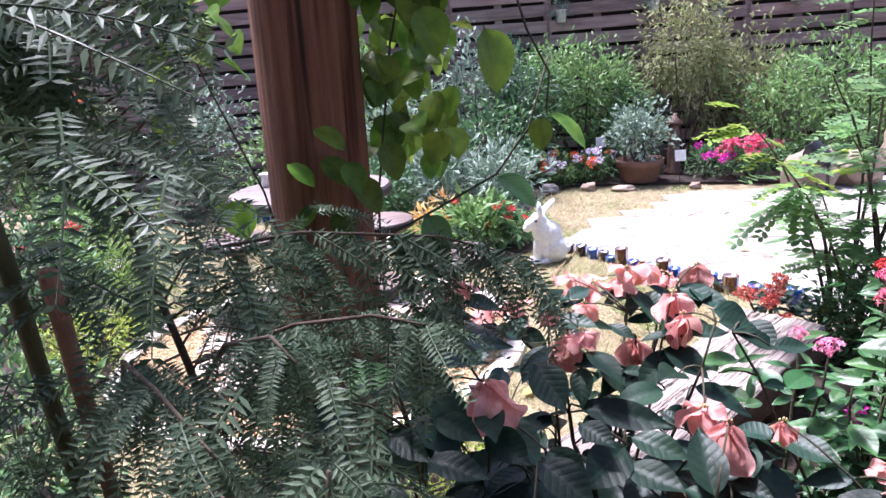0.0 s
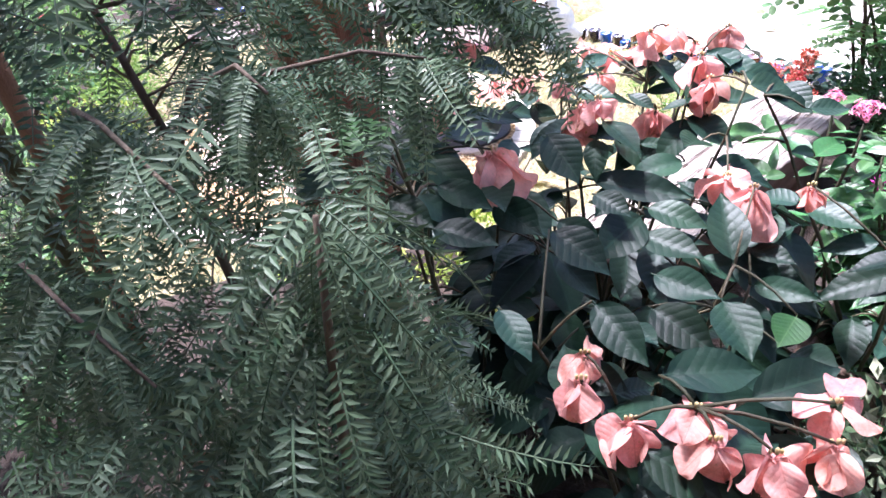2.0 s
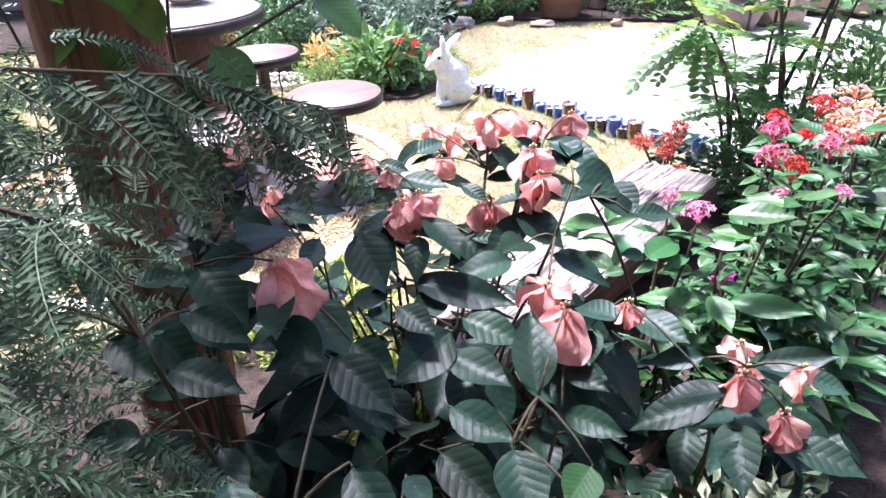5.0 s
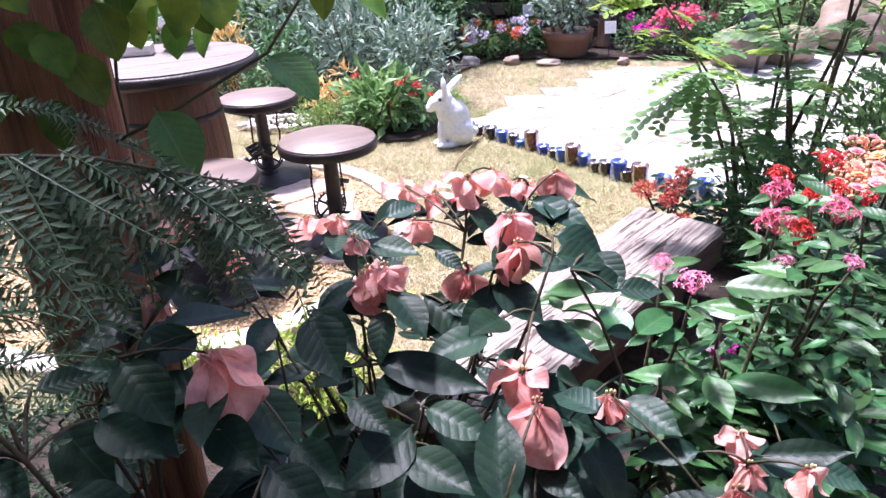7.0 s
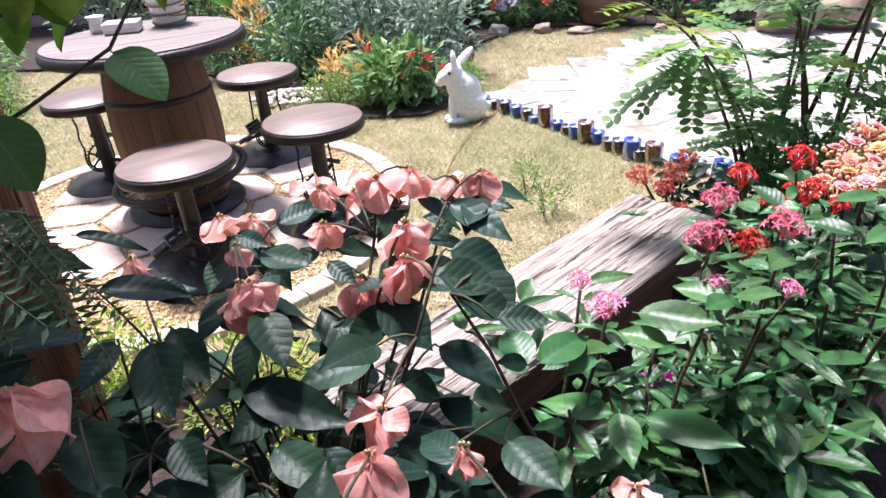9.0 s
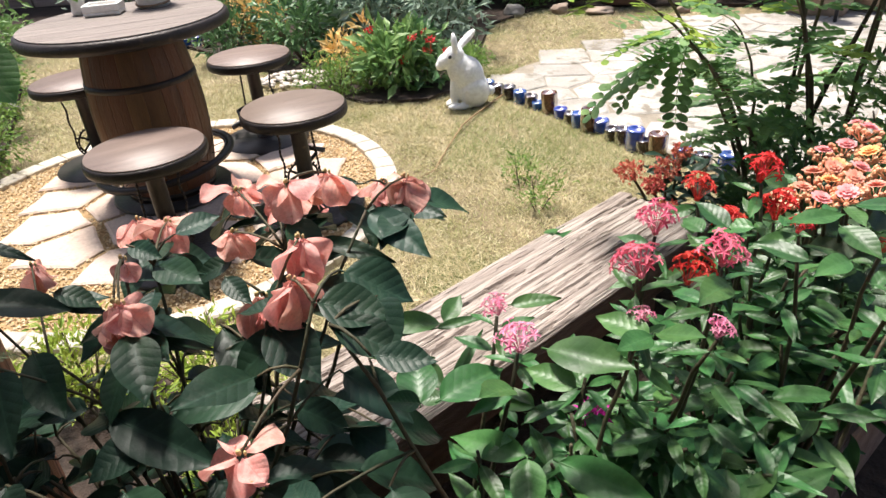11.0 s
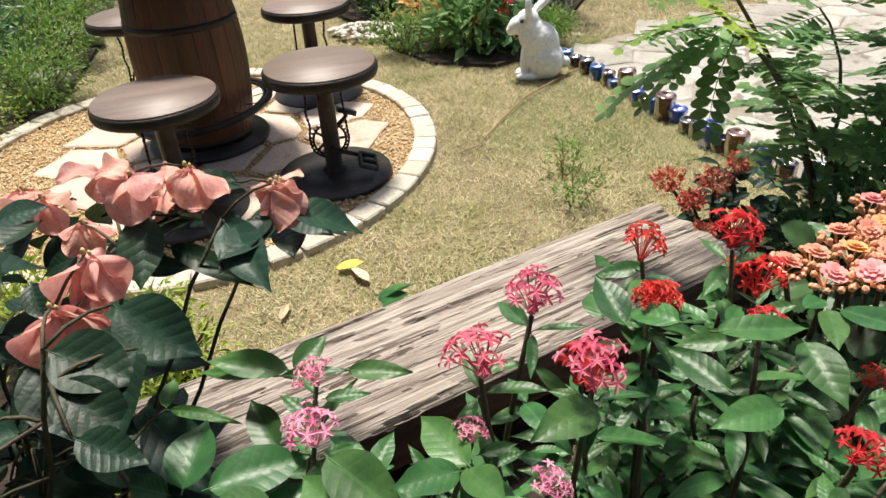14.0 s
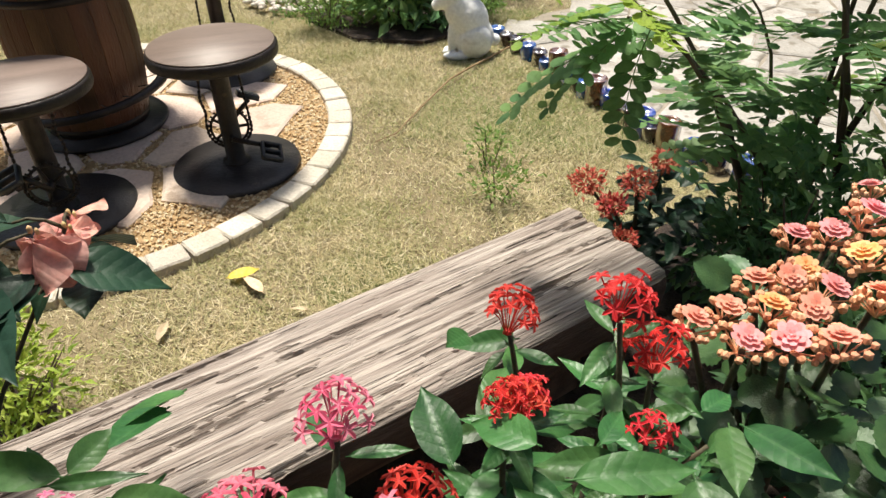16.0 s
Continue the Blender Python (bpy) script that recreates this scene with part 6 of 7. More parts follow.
def star_mesh(name, material, seed, n=19):
    """A loose dome of five-pointed florets on thin tubes; radius 1."""
    r = random.Random(seed)
    g = Geo()
    ways = []
    for k in range(n):
        th, a = math.acos(1 - (k + 0.5) / n * 0.72) * r.uniform(0.88, 1.1), k * 2.399 + r.uniform(-0.25, 0.25)
        ways.append(Vector((math.sin(th) * math.cos(a), math.sin(th) * math.sin(a), math.cos(th))) * r.uniform(0.74, 1.10))
    for d in ways:
        g.tube([Vector((d.x * 0.1, d.y * 0.1, -0.45)), Vector((d.x * 0.55, d.y * 0.55, d.z * 0.45 - 0.1)), d * 0.97], [0.016, 0.018, 0.030], 4)
    g.blob((0, 0, -0.42), (0.16, 0.16, 0.14), seed, 0.3, 1)
    split = len(g.f)
    for k, c in enumerate(ways):
        d = (c.normalized() + Vector((r.uniform(-0.3, 0.3), r.uniform(-0.3, 0.3), 0.35))).normalized()
        x = d.cross(Vector((0.3, 0.2, 1))).normalized()
        y = d.cross(x)
        vs, size = [c - d * 0.04], r.uniform(0.24, 0.34)
        for j in range(20):
            q = size * (1.0, 0.80, 0.30, 0.80)[j % 4]
            w = (j + (0.0, -0.35, 0.0, 0.35)[j % 4]) * math.tau / 20 + k
            vs.append(c + q * (math.cos(w) * x + math.sin(w) * y) - d * (0.07 if j % 4 == 0 else 0.0))
        g.add(vs, [(0, 1 + j, 1 + (j + 1) % 20) for j in range(20)])
    return mesh(name, g.v, g.f, TUBE[material.name], material, smooth=False, index=[0] * split + [1] * (len(g.f) - split))


TUBE = {PINK.name: PINK, ROSE.name: ROSE, RED.name: RED}
STARS = [[star_mesh("flower_head", m, s + 5 * i) for s in range(3)] for i, m in enumerate((PINK, ROSE, RED))]


def pentas_stem(o, tip, whorl, size):
    foot = Vector((o.matrix_basis.translation.x + pr.uniform(-0.05, 0.05), o.matrix_basis.translation.y + pr.uniform(-0.05, 0.05), 0.2))
    pts = curve(foot, tip, 0.03, 6, 0.006, pr.randrange(999))
    part("stem", Geo().tube(pts, taper(0.0055, 0.0028, 6), 6).mesh("stem", STEM), o)
    for lev, (n, ln, drop) in enumerate(((whorl, size, 0.02), (whorl - 1, size * 1.25, 0.07), (3, size * 1.2, 0.14), (2, size, 0.22))):
        a0 = pr.uniform(0, math.tau)
        for k in range(n):
            a = a0 + k * math.tau / n + pr.uniform(-0.4, 0.4)
            b = Vector(tip) - Vector((0, 0, drop)) + Vector((math.cos(a), math.sin(a), 0)) * 0.004
            L = ln * pr.uniform(0.7, 1.2)
            t = b + Vector((math.cos(a) * L, math.sin(a) * L, L * pr.uniform(-0.35, 0.40)))
            part("leaf", leaf_of(PTAB, PENTAS_LEAF, pr.choice((0.24, 0.30, 0.34)), k), o, aim(b, t, (0, -0.1, 1), pr.uniform(-20, 20)))


def star_head(x, y, z, r, k):
    o = near_pentas((x, y))
    pentas_stem(o, (x, y, z - r * 0.7), 3, 0.055)
    part("flower_head", STARS[k][pr.randrange(3)], o, Matrix.Translation((x, y, z - 0.2 * r)) @ pose(0, 0, 0, pr.uniform(-20, 20), pr.uniform(-20, 20), pr.uniform(0, 360)) @ Matrix.Scale(r * 0.8, 4), ("pink star flowers", "rose star flowers", "red star flowers")[k])


for k in range(46):
    s, q = pr.uniform(0.0, 0.74), pr.uniform(0.02, 0.27)
    p = Vector((0.84, 1.47, 0)) + U * s + NRM * q
    o = near_pentas(p)
    pentas_stem(o, (p.x, p.y, pr.uniform(0.36, 0.58) + 0.08 * s), 4, 0.07)

for k in range(30):
    p = Vector((0.84, 1.47, 0)) + U * pr.uniform(0.12, 0.80) + NRM * pr.uniform(0.10, 0.34)
    pentas_stem(near_pentas(p), (p.x, p.y, pr.uniform(0.38, 0.54)), 4, 0.095)

# ---- kalanchoe ----
kal = thing("kalanchoe", (1.62, 2.12, 0.02), "kalanchoe with double peach and coral flowers and scalloped leaves", "flowering plant")
SCALLOP = [leaf_mesh("leaf", w, SUCCULENT, 0.1, 0.2, 0.004, 6, 6, 14, 0.9, 80 + i, 0.07) for i, w in enumerate((0.75, 0.85))]


def rosette(name, material, seed):
    r = random.Random(seed)
    g = Geo()
    for ring, (n, rad, tilt) in enumerate(((9, 0.62, 0.25), (8, 0.46, 0.6), (6, 0.30, 1.0), (4, 0.16, 1.6))):
        for k in range(n):
            a = k * math.tau / n + ring * 0.4 + r.uniform(-0.15, 0.15)
            d, t = Vector((math.cos(a), math.sin(a), tilt * 0.5)).normalized(), Vector((-math.sin(a), math.cos(a), 0))
            b = Vector((0, 0, 0.12 + ring * 0.07))
            w = rad * 0.38
            g.add([b, b + d * rad * 0.6 + t * w, b + d * rad + t * w * 0.5, b + d * rad * 1.05, b + d * rad - t * w * 0.5, b + d * rad * 0.6 - t * w], [(0, 1, 2), (0, 2, 3), (0, 3, 4), (0, 4, 5)])
    split = len(g.f)
    for k in range(13):
        a = k * math.tau / 13 + r.uniform(-0.2, 0.2)
        rr, z = r.uniform(0.62, 1.0), r.uniform(-0.45, 0.0)
        s = r.uniform(0.14, 0.20)
        g.blob((rr * math.cos(a), rr * math.sin(a), z), (s, s, s * 1.2), k, 0.1, 1)
        g.tube([(0, 0, -0.9), (rr * math.cos(a), rr * math.sin(a), z)], [0.05, 0.03], 4)
    return mesh(name, g.v, g.f, material, PEACH_BUD, smooth=False, index=[0] * split + [1] * (len(g.f) - split))


ROSETTES = [[rosette("flower_head", m, 3 * i + s) for s in range(2)] for i, m in enumerate((PEACH, CORAL, APRICOT))]
kr = random.Random(9)


def double_head(x, y, z, r, k):
    part("stem", Geo().tube(curve((1.62 + kr.uniform(-0.08, 0.08), 2.12 + kr.uniform(-0.08, 0.08), 0.02), (x, y, z - r * 0.6), 0.03), taper(0.007, 0.004, 6), 6).mesh("stem", STEM), kal)
    part("flower_head", ROSETTES[k][kr.randrange(2)], kal, Matrix.Translation((x, y, z)) @ pose(0, 0, 0, kr.uniform(-22, 22), kr.uniform(-22, 22), kr.uniform(0, 360)) @ Matrix.Scale(r, 4), ("peach double flowers with buds", "coral double flowers with buds", "apricot double flowers with buds")[k])


for k in range(190):
    a, d = kr.uniform(0, math.tau), kr.random() ** 0.5
    b = Vector((1.66 + 0.17 * d * math.cos(a), 2.06 + 0.15 * d * math.sin(a), kr.uniform(0.28, 0.64)))
    c = a + kr.uniform(-0.7, 0.7)
    part("leaf", SCALLOP[k % 2], kal, aim(b, b + Vector((math.cos(c) * 0.055, math.sin(c) * 0.055, kr.uniform(-0.03, 0.04))), twist=kr.uniform(-30, 30)))

# ---- leaves, bracts and flower heads of the foreground, one by one ----
dark_leaf(0.454, 1.628, 0.679, 0.560, 1.528, 0.620, 0.52)
dark_leaf(0.577, 1.478, 0.673, 0.447, 1.426, 0.679, 0.45)
dark_leaf(0.366, 1.420, 0.680, 0.562, 1.345, 0.660, 0.36)
dark_leaf(0.284, 1.378, 0.801, 0.338, 1.288, 0.743, 0.62)
dark_leaf(0.436, 1.405, 0.652, 0.373, 1.337, 0.653, 0.62)
dark_leaf(0.442, 1.243, 0.690, 0.341, 1.144, 0.671, 0.55)
dark_leaf(0.549, 1.087, 0.678, 0.554, 1.201, 0.752, 0.52)
dark_leaf(0.773, 1.356, 0.619, 0.841, 1.260, 0.620, 0.55)
dark_leaf(0.878, 1.256, 0.589, 0.779, 1.283, 0.571, 0.42)
dark_leaf(0.980, 1.287, 0.542, 1.107, 1.240, 0.587, 0.36)
dark_leaf(0.120, 1.365, 0.784, 0.039, 1.273, 0.800, 0.55)
dark_leaf(0.037, 1.197, 0.793, 0.146, 1.151, 0.750, 0.55)
dark_leaf(0.199, 1.297, 0.735, 0.276, 1.201, 0.673, 0.58)
dark_leaf(-0.002, 1.168, 0.788, 0.082, 1.102, 0.736, 0.60)
dark_leaf(0.114, 1.545, 0.783, 0.255, 1.571, 0.760, 0.38)
dark_leaf(0.454, 1.296, 0.675, 0.551, 1.224, 0.672, 0.50)
dark_leaf(0.546, 1.743, 0.727, 0.647, 1.740, 0.741, 0.35)
dark_leaf(0.687, 1.784, 0.802, 0.804, 1.689, 0.771, 0.42)
dark_leaf(0.584, 1.773, 0.748, 0.733, 1.747, 0.738, 0.26)
dark_leaf(0.665, 1.877, 0.808, 0.533, 1.887, 0.804, 0.22)
dark_leaf(0.392, 1.676, 0.821, 0.460, 1.717, 0.835, 0.55)
dark_leaf(0.058, 1.616, 0.849, 0.173, 1.640, 0.821, 0.26)
dark_leaf(0.357, 1.654, 0.780, 0.459, 1.602, 0.776, 0.45)
dark_leaf(0.495, 1.551, 0.687, 0.575, 1.544, 0.682, 0.40)
dark_leaf(0.282, 1.182, 0.726, 0.347, 1.113, 0.710, 0.55)
dark_leaf(0.062, 1.430, 0.830, 0.155, 1.388, 0.798, 0.50)
dark_leaf(0.069, 1.232, 0.814, -0.001, 1.211, 0.844, 0.50)
dark_leaf(0.084, 1.414, 0.786, 0.042, 1.343, 0.804, 0.50)
dark_leaf(0.580, 1.343, 0.661, 0.540, 1.398, 0.678, 0.42)
dark_leaf(0.221, 1.401, 0.786, 0.199, 1.317, 0.762, 0.50)
dark_leaf(0.344, 1.543, 0.687, 0.281, 1.586, 0.714, 0.45)
dark_leaf(0.672, 1.264, 0.665, 0.648, 1.182, 0.646, 0.50)
dark_leaf(0.609, 1.188, 0.643, 0.656, 1.119, 0.658, 0.50)
dark_leaf(0.423, 1.210, 0.671, 0.517, 1.124, 0.667, 0.50)
dark_leaf(0.300, 0.916, 0.755, 0.354, 0.819, 0.727, 0.52)
dark_leaf(0.402, 1.018, 0.659, 0.475, 0.926, 0.650, 0.55)
dark_leaf(0.495, 0.984, 0.694, 0.509, 0.883, 0.663, 0.62)
dark_leaf(0.360, 0.794, 0.731, 0.485, 0.800, 0.730, 0.48)
dark_leaf(0.456, 0.771, 0.706, 0.574, 0.789, 0.733, 0.50)
dark_leaf(0.420, 1.088, 0.671, 0.503, 1.006, 0.675, 0.48)
dark_leaf(0.836, 1.116, 0.624, 0.693, 1.108, 0.598, 0.42)
dark_leaf(0.594, 1.122, 0.612, 0.667, 1.044, 0.639, 0.40)
dark_leaf(0.352, 1.255, 0.732, 0.406, 1.189, 0.729, 0.55)
dark_leaf(0.276, 1.447, 0.773, 0.355, 1.365, 0.726, 0.50)
dark_leaf(0.176, 1.187, 0.770, 0.251, 1.113, 0.738, 0.55)
dark_leaf(0.070, 1.214, 0.851, 0.148, 1.140, 0.794, 0.55)
dark_leaf(0.085, 1.011, 0.828, 0.179, 0.966, 0.828, 0.50)
dark_leaf(-0.015, 0.988, 0.944, -0.059, 0.907, 0.936, 0.60)
dark_leaf(0.036, 0.998, 0.887, 0.100, 0.945, 0.870, 0.50)
dark_leaf(0.275, 1.165, 0.671, 0.337, 1.078, 0.641, 0.50)
dark_leaf(0.175, 0.882, 0.779, 0.209, 0.805, 0.762, 0.50)
dark_leaf(0.360, 0.970, 0.670, 0.389, 0.906, 0.679, 0.50)
dark_leaf(0.583, 0.935, 0.628, 0.617, 0.870, 0.656, 0.60)
dark_leaf(0.316, 0.833, 0.664, 0.380, 0.856, 0.654, 0.50)
dark_leaf(0.270, 0.900, 0.657, 0.338, 0.830, 0.664, 0.50)
dark_leaf(0.834, 1.015, 0.640, 0.771, 0.967, 0.621, 0.50)
dark_leaf(0.273, 0.817, 0.579, 0.355, 0.845, 0.570, 0.50)
dark_leaf(0.031, 1.316, 0.903, 0.087, 1.255, 0.861, 0.50)
dark_leaf(-0.151, 0.950, 0.994, -0.098, 0.902, 0.960, 0.50)
dark_leaf(0.093, 1.094, 0.854, 0.174, 1.042, 0.840, 0.50)
dark_leaf(0.031, 1.097, 0.893, 0.082, 1.142, 0.882, 0.50)
dark_leaf(0.263, 1.113, 0.751, 0.346, 1.030, 0.725, 0.55)
dark_leaf(0.017, 1.070, 0.966, 0.037, 0.998, 0.925, 0.45)
dark_leaf(0.580, 1.531, 0.751, 0.674, 1.465, 0.706, 0.60)
dark_leaf(0.694, 1.557, 0.826, 0.798, 1.542, 0.784, 0.60)
dark_leaf(0.678, 1.473, 0.830, 0.780, 1.481, 0.801, 0.60)
dark_leaf(0.704, 1.447, 0.814, 0.801, 1.432, 0.779, 0.55)
dark_leaf(0.753, 1.516, 0.809, 0.781, 1.422, 0.792, 0.60)
dark_leaf(0.763, 1.403, 0.800, 0.846, 1.400, 0.792, 0.50)
dark_leaf(0.593, 1.438, 0.734, 0.533, 1.334, 0.781, 0.50)
dark_leaf(0.484, 1.629, 0.771, 0.535, 1.580, 0.756, 0.45)
dark_leaf(0.402, 1.569, 0.787, 0.420, 1.496, 0.782, 0.50)
dark_leaf(0.316, 1.663, 0.812, 0.383, 1.642, 0.802, 0.50)
pale_leaf(0.054, 0.967, 1.006, 0.007, 0.898, 1.009, 0.75)
pale_leaf(0.597, 0.965, 0.670, 0.551, 0.909, 0.663, 0.70)
pale_leaf(0.717, 1.551, 0.670, 0.699, 1.596, 0.679, 0.45)
pale_leaf(0.717, 1.551, 0.670, 0.815, 1.555, 0.683, 0.20)
pentas_leaf(0.959, 1.457, 0.563, 0.828, 1.514, 0.558, 0.30)
pentas_leaf(0.951, 1.427, 0.604, 0.954, 1.330, 0.580, 0.50)
pentas_leaf(0.989, 1.452, 0.567, 1.119, 1.355, 0.594, 0.34)
pentas_leaf(0.969, 1.539, 0.582, 0.899, 1.584, 0.572, 0.45)
pentas_leaf(1.247, 1.501, 0.506, 1.213, 1.413, 0.477, 0.45)
pentas_leaf(1.143, 1.620, 0.586, 1.019, 1.697, 0.585, 0.36)
pentas_leaf(0.799, 1.666, 0.636, 0.753, 1.707, 0.642, 0.30)
pentas_leaf(0.799, 1.666, 0.636, 0.663, 1.657, 0.628, 0.16)
pentas_leaf(0.799, 1.666, 0.636, 0.901, 1.697, 0.642, 0.20)
pentas_leaf(0.820, 1.606, 0.557, 0.745, 1.664, 0.581, 0.50)
pentas_leaf(0.827, 1.561, 0.581, 0.778, 1.560, 0.578, 0.60)
pentas_leaf(0.822, 1.638, 0.518, 0.873, 1.730, 0.595, 0.20)
pentas_leaf(1.017, 1.622, 0.537, 1.066, 1.663, 0.556, 0.50)
pentas_leaf(0.807, 1.451, 0.667, 0.792, 1.534, 0.700, 0.62)
pentas_leaf(0.814, 1.434, 0.691, 0.766, 1.428, 0.702, 0.60)
pentas_leaf(0.819, 1.681, 0.636, 0.698, 1.660, 0.657, 0.28)
pentas_leaf(0.816, 1.680, 0.637, 0.844, 1.742, 0.653, 0.45)
pentas_leaf(0.827, 1.460, 0.668, 0.920, 1.535, 0.673, 0.45)
pentas_leaf(0.935, 1.442, 0.712, 0.897, 1.395, 0.744, 0.60)
pentas_leaf(0.973, 1.483, 0.745, 1.087, 1.420, 0.766, 0.38)
pentas_leaf(0.927, 1.630, 0.710, 1.010, 1.638, 0.717, 0.30)
pentas_leaf(1.120, 1.499, 0.749, 1.051, 1.553, 0.746, 0.45)
pentas_leaf(1.117, 1.485, 0.763, 1.063, 1.439, 0.779, 0.50)
pentas_leaf(1.117, 1.487, 0.765, 1.167, 1.434, 0.802, 0.40)
pentas_leaf(1.015, 1.487, 0.709, 1.021, 1.547, 0.723, 0.40)
pentas_leaf(1.019, 1.427, 0.725, 0.951, 1.471, 0.722, 0.50)
pentas_leaf(1.245, 1.640, 0.830, 1.206, 1.694, 0.853, 0.50)
pentas_leaf(1.349, 1.605, 0.797, 1.285, 1.655, 0.800, 0.42)
pentas_leaf(1.231, 1.569, 0.787, 1.176, 1.508, 0.809, 0.50)
pentas_leaf(1.155, 1.570, 0.773, 1.187, 1.524, 0.794, 0.40)
pentas_leaf(1.388, 1.583, 0.811, 1.326, 1.538, 0.828, 0.40)
pentas_leaf(1.375, 1.716, 0.774, 1.297, 1.712, 0.760, 0.36)
pentas_leaf(1.416, 1.693, 0.804, 1.442, 1.614, 0.801, 0.45)
pentas_leaf(1.221, 1.677, 0.804, 1.199, 1.726, 0.810, 0.55)
pentas_leaf(1.303, 1.698, 0.799, 1.239, 1.727, 0.790, 0.45)
pentas_leaf(1.251, 1.740, 0.785, 1.263, 1.792, 0.791, 0.50)
pentas_leaf(1.348, 1.715, 0.789, 1.369, 1.761, 0.790, 0.40)
pentas_leaf(1.433, 1.778, 0.778, 1.465, 1.812, 0.777, 0.50)
pentas_leaf(1.425, 1.765, 0.792, 1.376, 1.760, 0.778, 0.35)
pentas_leaf(1.454, 1.744, 0.809, 1.504, 1.679, 0.842, 0.32)
pentas_leaf(1.446, 1.745, 0.807, 1.445, 1.675, 0.816, 0.42)
pentas_leaf(1.322, 1.645, 0.835, 1.414, 1.676, 0.833, 0.34)
pentas_leaf(1.214, 1.853, 0.760, 1.201, 1.805, 0.786, 0.50)
pentas_leaf(1.265, 1.873, 0.744, 1.195, 1.856, 0.737, 0.30)
pentas_leaf(1.006, 1.657, 0.821, 1.004, 1.594, 0.852, 0.50)
pentas_leaf(1.004, 1.683, 0.813, 0.993, 1.613, 0.844, 0.40)
bract_flower(0.181, 1.222, 0.814, 0.065, 1)
bract_flower(0.088, 1.308, 0.877, 0.035, 1)
bract_flower(0.360, 1.530, 0.760, 0.050, 1)
bract_flower(0.339, 1.608, 0.804, 0.030, 1)
bract_flower(0.548, 1.623, 0.713, 0.045, 1)
bract_flower(0.449, 1.767, 0.774, 0.045, 0)
bract_flower(0.494, 1.882, 0.788, 0.050, 0)
bract_flower(0.280, 1.853, 0.752, 0.055, 0)
bract_flower(0.199, 1.889, 0.740, 0.050, 0)
bract_flower(0.610, 1.205, 0.720, 0.060, 1)
bract_flower(0.607, 1.319, 0.716, 0.050, 0)
bract_flower(0.720, 1.236, 0.711, 0.035, 1)
bract_flower(0.944, 1.241, 0.552, 0.045, 1)
bract_flower(0.951, 1.290, 0.589, 0.035, 0)
bract_flower(1.001, 1.183, 0.595, 0.045, 1)
bract_flower(0.706, 1.906, 0.787, 0.040, 0)
bract_flower(0.081, 1.724, 0.719, 0.040, 1)
bract_flower(0.135, 1.357, 0.985, 0.040, 0)
bract_flower(0.285, 0.872, 0.702, 0.038, 0)
bract_flower(0.271, 0.809, 0.694, 0.046, 1)
bract_flower(0.318, 0.743, 0.690, 0.046, 1)
bract_flower(0.389, 0.742, 0.729, 0.050, 0)
bract_flower(0.400, 0.703, 0.698, 0.042, 1)
bract_flower(0.455, 0.681, 0.697, 0.046, 1)
bract_flower(0.544, 0.747, 0.721, 0.042, 0)
bract_flower(0.518, 0.687, 0.699, 0.050, 1)
bract_flower(0.828, 1.063, 0.698, 0.040, 1)
bract_flower(0.868, 1.013, 0.669, 0.045, 1)
bract_flower(0.368, 1.518, 0.776, 0.050, 1)
bract_flower(0.432, 1.857, 0.812, 0.050, 0)
bract_flower(0.554, 1.848, 0.808, 0.045, 0)
bract_flower(0.687, 1.937, 0.783, 0.040, 0)
bract_flower(0.535, 1.619, 0.715, 0.050, 1)
bract_flower(0.398, 1.489, 0.800, 0.040, 1)
bract_flower(0.753, 1.821, 0.820, 0.050, 1)
bract_flower(0.614, 1.827, 0.855, 0.050, 0)
bract_flower(0.560, 1.776, 0.861, 0.050, 0)
bract_flower(0.629, 1.535, 0.798, 0.055, 1)
bract_flower(0.627, 1.604, 0.828, 0.050, 1)
star_head(0.911, 1.588, 0.740, 0.030, 0)
star_head(0.941, 1.516, 0.736, 0.040, 0)
star_head(1.109, 1.580, 0.818, 0.046, 1)
star_head(1.146, 1.662, 0.839, 0.044, 1)
star_head(1.220, 1.577, 0.834, 0.042, 1)
star_head(1.195, 1.476, 0.781, 0.025, 0)
star_head(1.256, 1.856, 0.793, 0.042, 2)
star_head(1.277, 1.756, 0.781, 0.035, 2)
star_head(1.362, 1.867, 0.820, 0.045, 2)
star_head(1.204, 1.660, 0.752, 0.045, 2)
star_head(1.267, 1.741, 0.795, 0.030, 2)
star_head(1.407, 1.896, 0.734, 0.050, 2)
star_head(1.433, 1.530, 0.831, 0.030, 2)
star_head(1.492, 1.700, 0.761, 0.020, 2)
star_head(1.110, 1.536, 0.757, 0.025, 0)
star_head(1.391, 1.754, 0.774, 0.030, 2)
star_head(1.280, 1.764, 0.777, 0.035, 2)
star_head(1.376, 1.906, 0.738, 0.025, 2)
double_head(1.459, 1.998, 0.695, 0.031, 0)
double_head(1.498, 2.018, 0.703, 0.029, 0)
double_head(1.535, 2.070, 0.711, 0.032, 0)
double_head(1.509, 1.960, 0.708, 0.031, 1)
double_head(1.552, 1.956, 0.721, 0.032, 1)
double_head(1.544, 2.015, 0.718, 0.029, 2)
double_head(1.570, 2.067, 0.723, 0.027, 0)
double_head(1.583, 2.007, 0.727, 0.029, 0)
double_head(1.613, 2.051, 0.726, 0.031, 1)
double_head(1.596, 1.949, 0.736, 0.031, 0)
double_head(1.596, 2.105, 0.711, 0.027, 2)
double_head(1.607, 2.202, 0.698, 0.031, 1)
double_head(1.648, 2.196, 0.713, 0.032, 1)
double_head(1.687, 2.200, 0.747, 0.034, 1)
double_head(1.669, 2.137, 0.721, 0.032, 2)
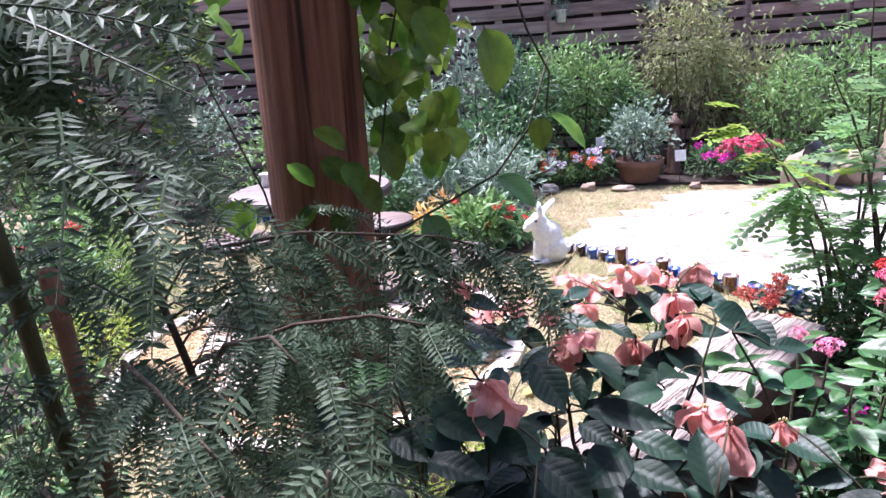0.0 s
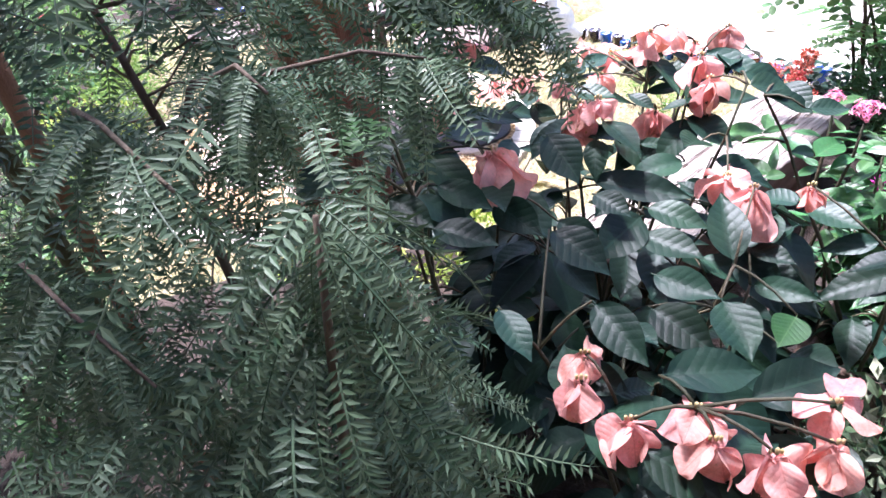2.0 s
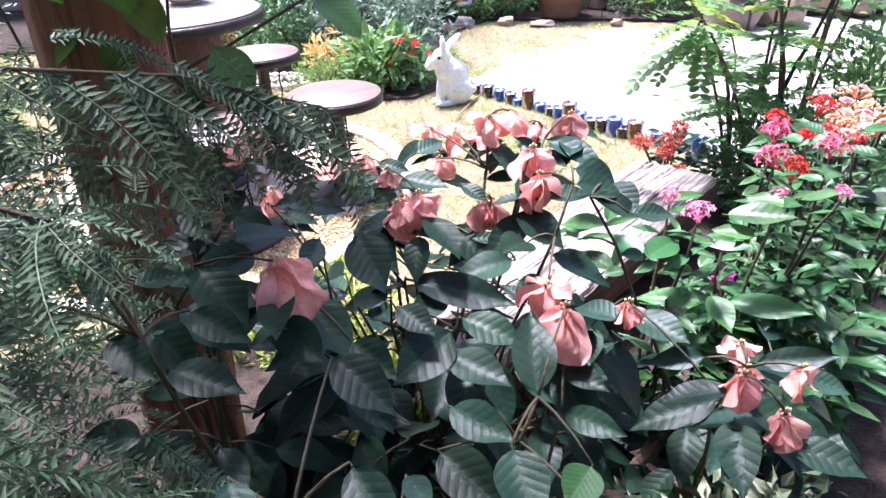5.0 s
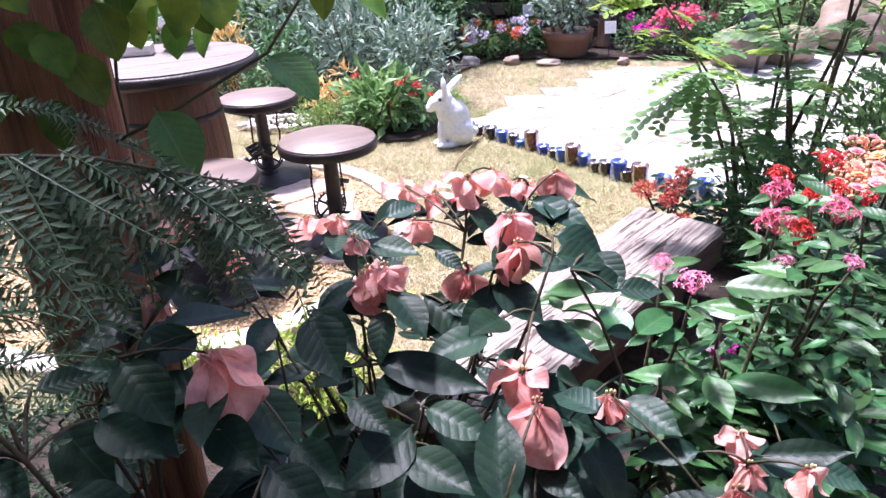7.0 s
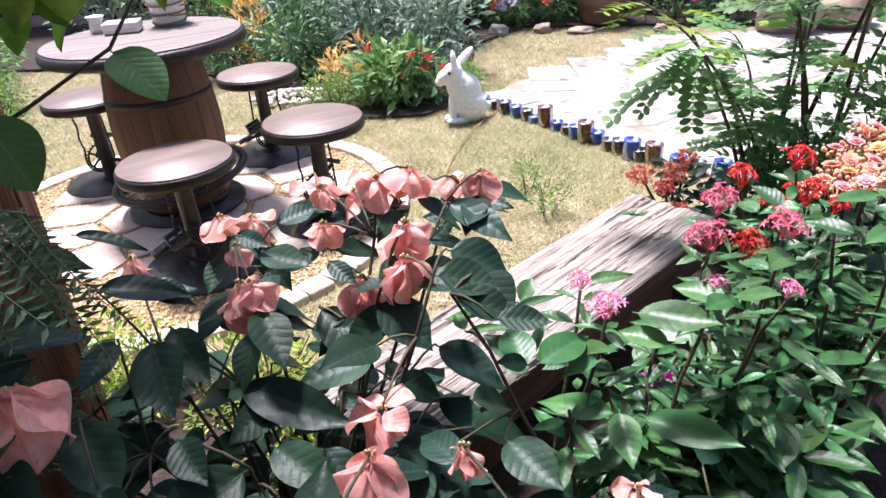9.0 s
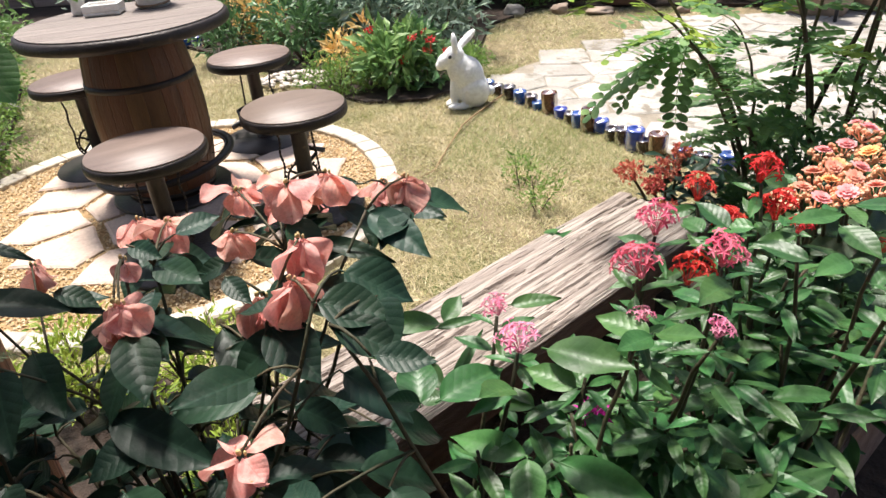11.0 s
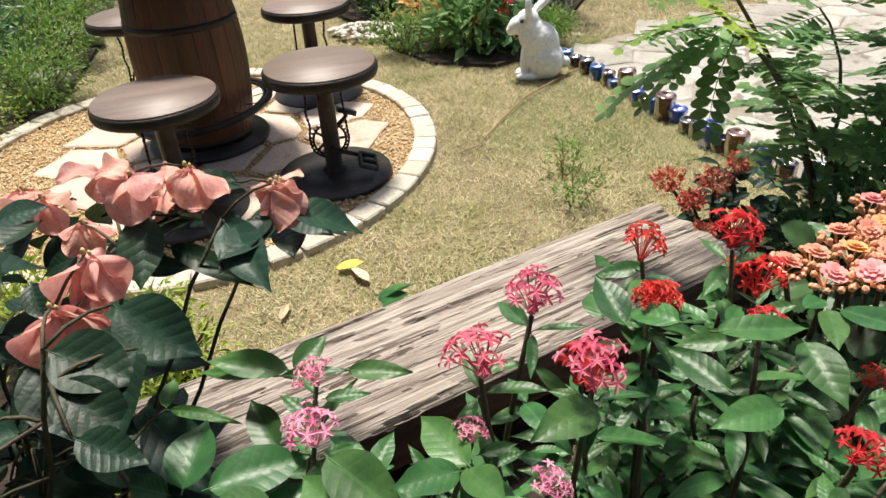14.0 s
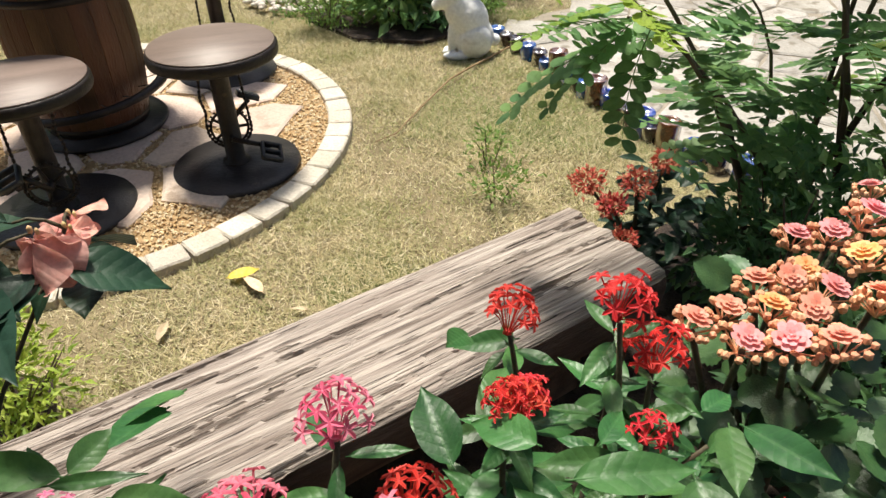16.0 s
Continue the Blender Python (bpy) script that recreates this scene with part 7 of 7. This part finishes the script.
double_head(1.658, 2.038, 0.736, 0.032, 0)
double_head(1.741, 2.363, 0.695, 0.027, 1)
# lower leaves in the shade of the shrubs
for o, n, rad, z0, z1 in ((shrub_a, 215, 0.36, 0.16, 0.64), (shrub_b, 70, 0.22, 0.10, 0.52), (shrub_c, 44, 0.16, 0.10, 0.48), (shrub_d, 40, 0.20, 0.12, 0.60)):
    c = o.matrix_basis.translation
    for k in range(n):
        a, d = fr.uniform(0, math.tau), fr.random() ** 0.5
        b = Vector((c.x + rad * d * math.cos(a), c.y + rad * 0.8 * d * math.sin(a), fr.uniform(z0, z1)))
        e = a + fr.uniform(-0.9, 0.9)
        L = fr.uniform(0.09, 0.14)
        GROWN[o.name].append(b)
        part("leaf", DLEAF[k % 3], o, aim(b, b + Vector((math.cos(e) * L, math.sin(e) * L, -L * fr.uniform(-0.1, 0.7))), (0, -0.2, 1), fr.uniform(-20, 20)))
for o in SHRUBS:
    c = o.matrix_basis.translation.copy()
    grown = sorted(GROWN[o.name], key=lambda p: -p.z)
    mains = []
    for k, p in enumerate(grown):
        if k % 5 == 0:
            s = Vector((c.x + 0.05 * math.cos(k), c.y + 0.05 * math.sin(k), 0.0))
            pts = curve(s, p, 0.04, 7, 0.008, k)
            part("stem", Geo().tube(pts, taper(0.0058, 0.0025, 7), 6).mesh("stem", STEM), o)
            mains += pts[3:]
    for k, p in enumerate(grown):
        if k % 5 and mains:
            s = min(mains, key=lambda q: (q - p).length + 0.6 * max(0, q.z - p.z))
            if 0.01 < (s - p).length < 0.25:
                part("twig", Geo().tube(curve(s, p, 0.01, 3), taper(0.0027, 0.0018, 3), 5).mesh("twig", STEM), o)

# ---- paving pieces, last ----
prng = random.Random(2)
seeds = []
y = 3.1
while y < 6.7:
    x = 0.7 + (0.17 if int((y - 3.1) / 0.27) % 2 else 0)
    while x < 5.6:
        px, py = x + prng.uniform(-0.15, 0.15), y + prng.uniform(-0.13, 0.13)
        if inside(PATIO, np.array([px]), np.array([py]))[0]:
            seeds.append((px, py))
        x += 0.33
    y += 0.27
for c, poly in crazy_cells(seeds, 0.010, 0.22):
    poly = clip_cell(poly, 1.215, 4.40, -0.768, -0.640)
    if len(poly) > 2:
        me, at = slab_mesh("flagstone", poly, 0.013 + prng.uniform(-0.0015, 0.0015), 0.03, FLAG, prng)
        part("flagstone", me, patio, Matrix.Translation(at) @ pose(0, 0, 0, prng.uniform(-0.6, 0.6), prng.uniform(-0.6, 0.6), 0))
seeds = []
for _ in range(900):
    a, d = prng.uniform(0, math.tau), 0.66 * prng.random() ** 0.5
    p = (RING[0] + d * math.cos(a), RING[1] + d * math.sin(a))
    if all(math.hypot(p[0] - q[0], p[1] - q[1]) > 0.25 for q in seeds):
        seeds.append(p)
for c, poly in crazy_cells(seeds, 0.035, 0.17):
    if len(poly) > 2:
        me, at = slab_mesh("slab", poly, 0.029 + prng.uniform(-0.003, 0.003), 0.03, SLAB, prng)
        part("slab", me, ring_floor, Matrix.Translation(at))
edging = thing("kerb_ring", (RING[0], RING[1], 0), "ring of cream stone setts round the gravel", "kerb", "", "structure")
SETTS = [Geo().box((0.098, w, 0.05), None, 0.006).mesh("sett", KERB, smooth=False) for w in (0.118, 0.122, 0.114)]
for k in range(53):
    a = k * math.tau / 53
    part("sett", SETTS[k % 3], edging, Matrix.Translation((RING[0] + 1.018 * math.cos(a), RING[1] + 1.018 * math.sin(a), 0.012 + prng.uniform(-0.003, 0.004))) @ pose(0, 0, 0, prng.uniform(-1.5, 1.5), prng.uniform(-1.5, 1.5), math.degrees(a) + prng.uniform(-1.5, 1.5)))
m = 17000
ga, gd = nprng.uniform(0, math.tau, m), 0.965 * nprng.random(m) ** 0.5
keep = (gd > 0.60) | (nprng.random(m) < 0.5)
ga, gd = ga[keep], gd[keep]
m = len(ga)
C = np.stack([RING[0] + gd * np.cos(ga), RING[1] + gd * np.sin(ga), 0.015 + 0.006 * nprng.random(m)], 1)
octa = np.array([(1, 0, 0), (0, 1, 0), (-1, 0, 0), (0, -1, 0), (0, 0, 0.75), (0, 0, -0.75)], float)
S = nprng.uniform(0.0045, 0.0095, (m, 1, 1)) * (1 + 0.5 * (nprng.random((m, 6, 1)) - 0.5))
rot = nprng.uniform(0, math.tau, m)
R = np.zeros((m, 3, 3))
R[:, 0, 0], R[:, 0, 1], R[:, 1, 0], R[:, 1, 1], R[:, 2, 2] = np.cos(rot), -np.sin(rot), np.sin(rot), np.cos(rot), 1
tilt = nprng.uniform(-0.9, 0.9, m)
T = np.zeros((m, 3, 3))
T[:, 0, 0], T[:, 1, 1], T[:, 1, 2], T[:, 2, 1], T[:, 2, 2] = 1, np.cos(tilt), -np.sin(tilt), np.sin(tilt), np.cos(tilt)
P = np.einsum("nij,njk->nik", octa[None] * S, np.matmul(R, T).transpose(0, 2, 1)) + C[:, None, :]
of = np.array([(0, 1, 4), (1, 2, 4), (2, 3, 4), (3, 0, 4), (1, 0, 5), (2, 1, 5), (3, 2, 5), (0, 3, 5)])
gv = part("gravel", big_mesh("gravel", P.reshape(-1, 3), (of[None] + (np.arange(m) * 6)[:, None, None]).reshape(-1, 3), GRAVEL), ring_floor, None, "golden gravel")
gv["kind"] = "stuff"
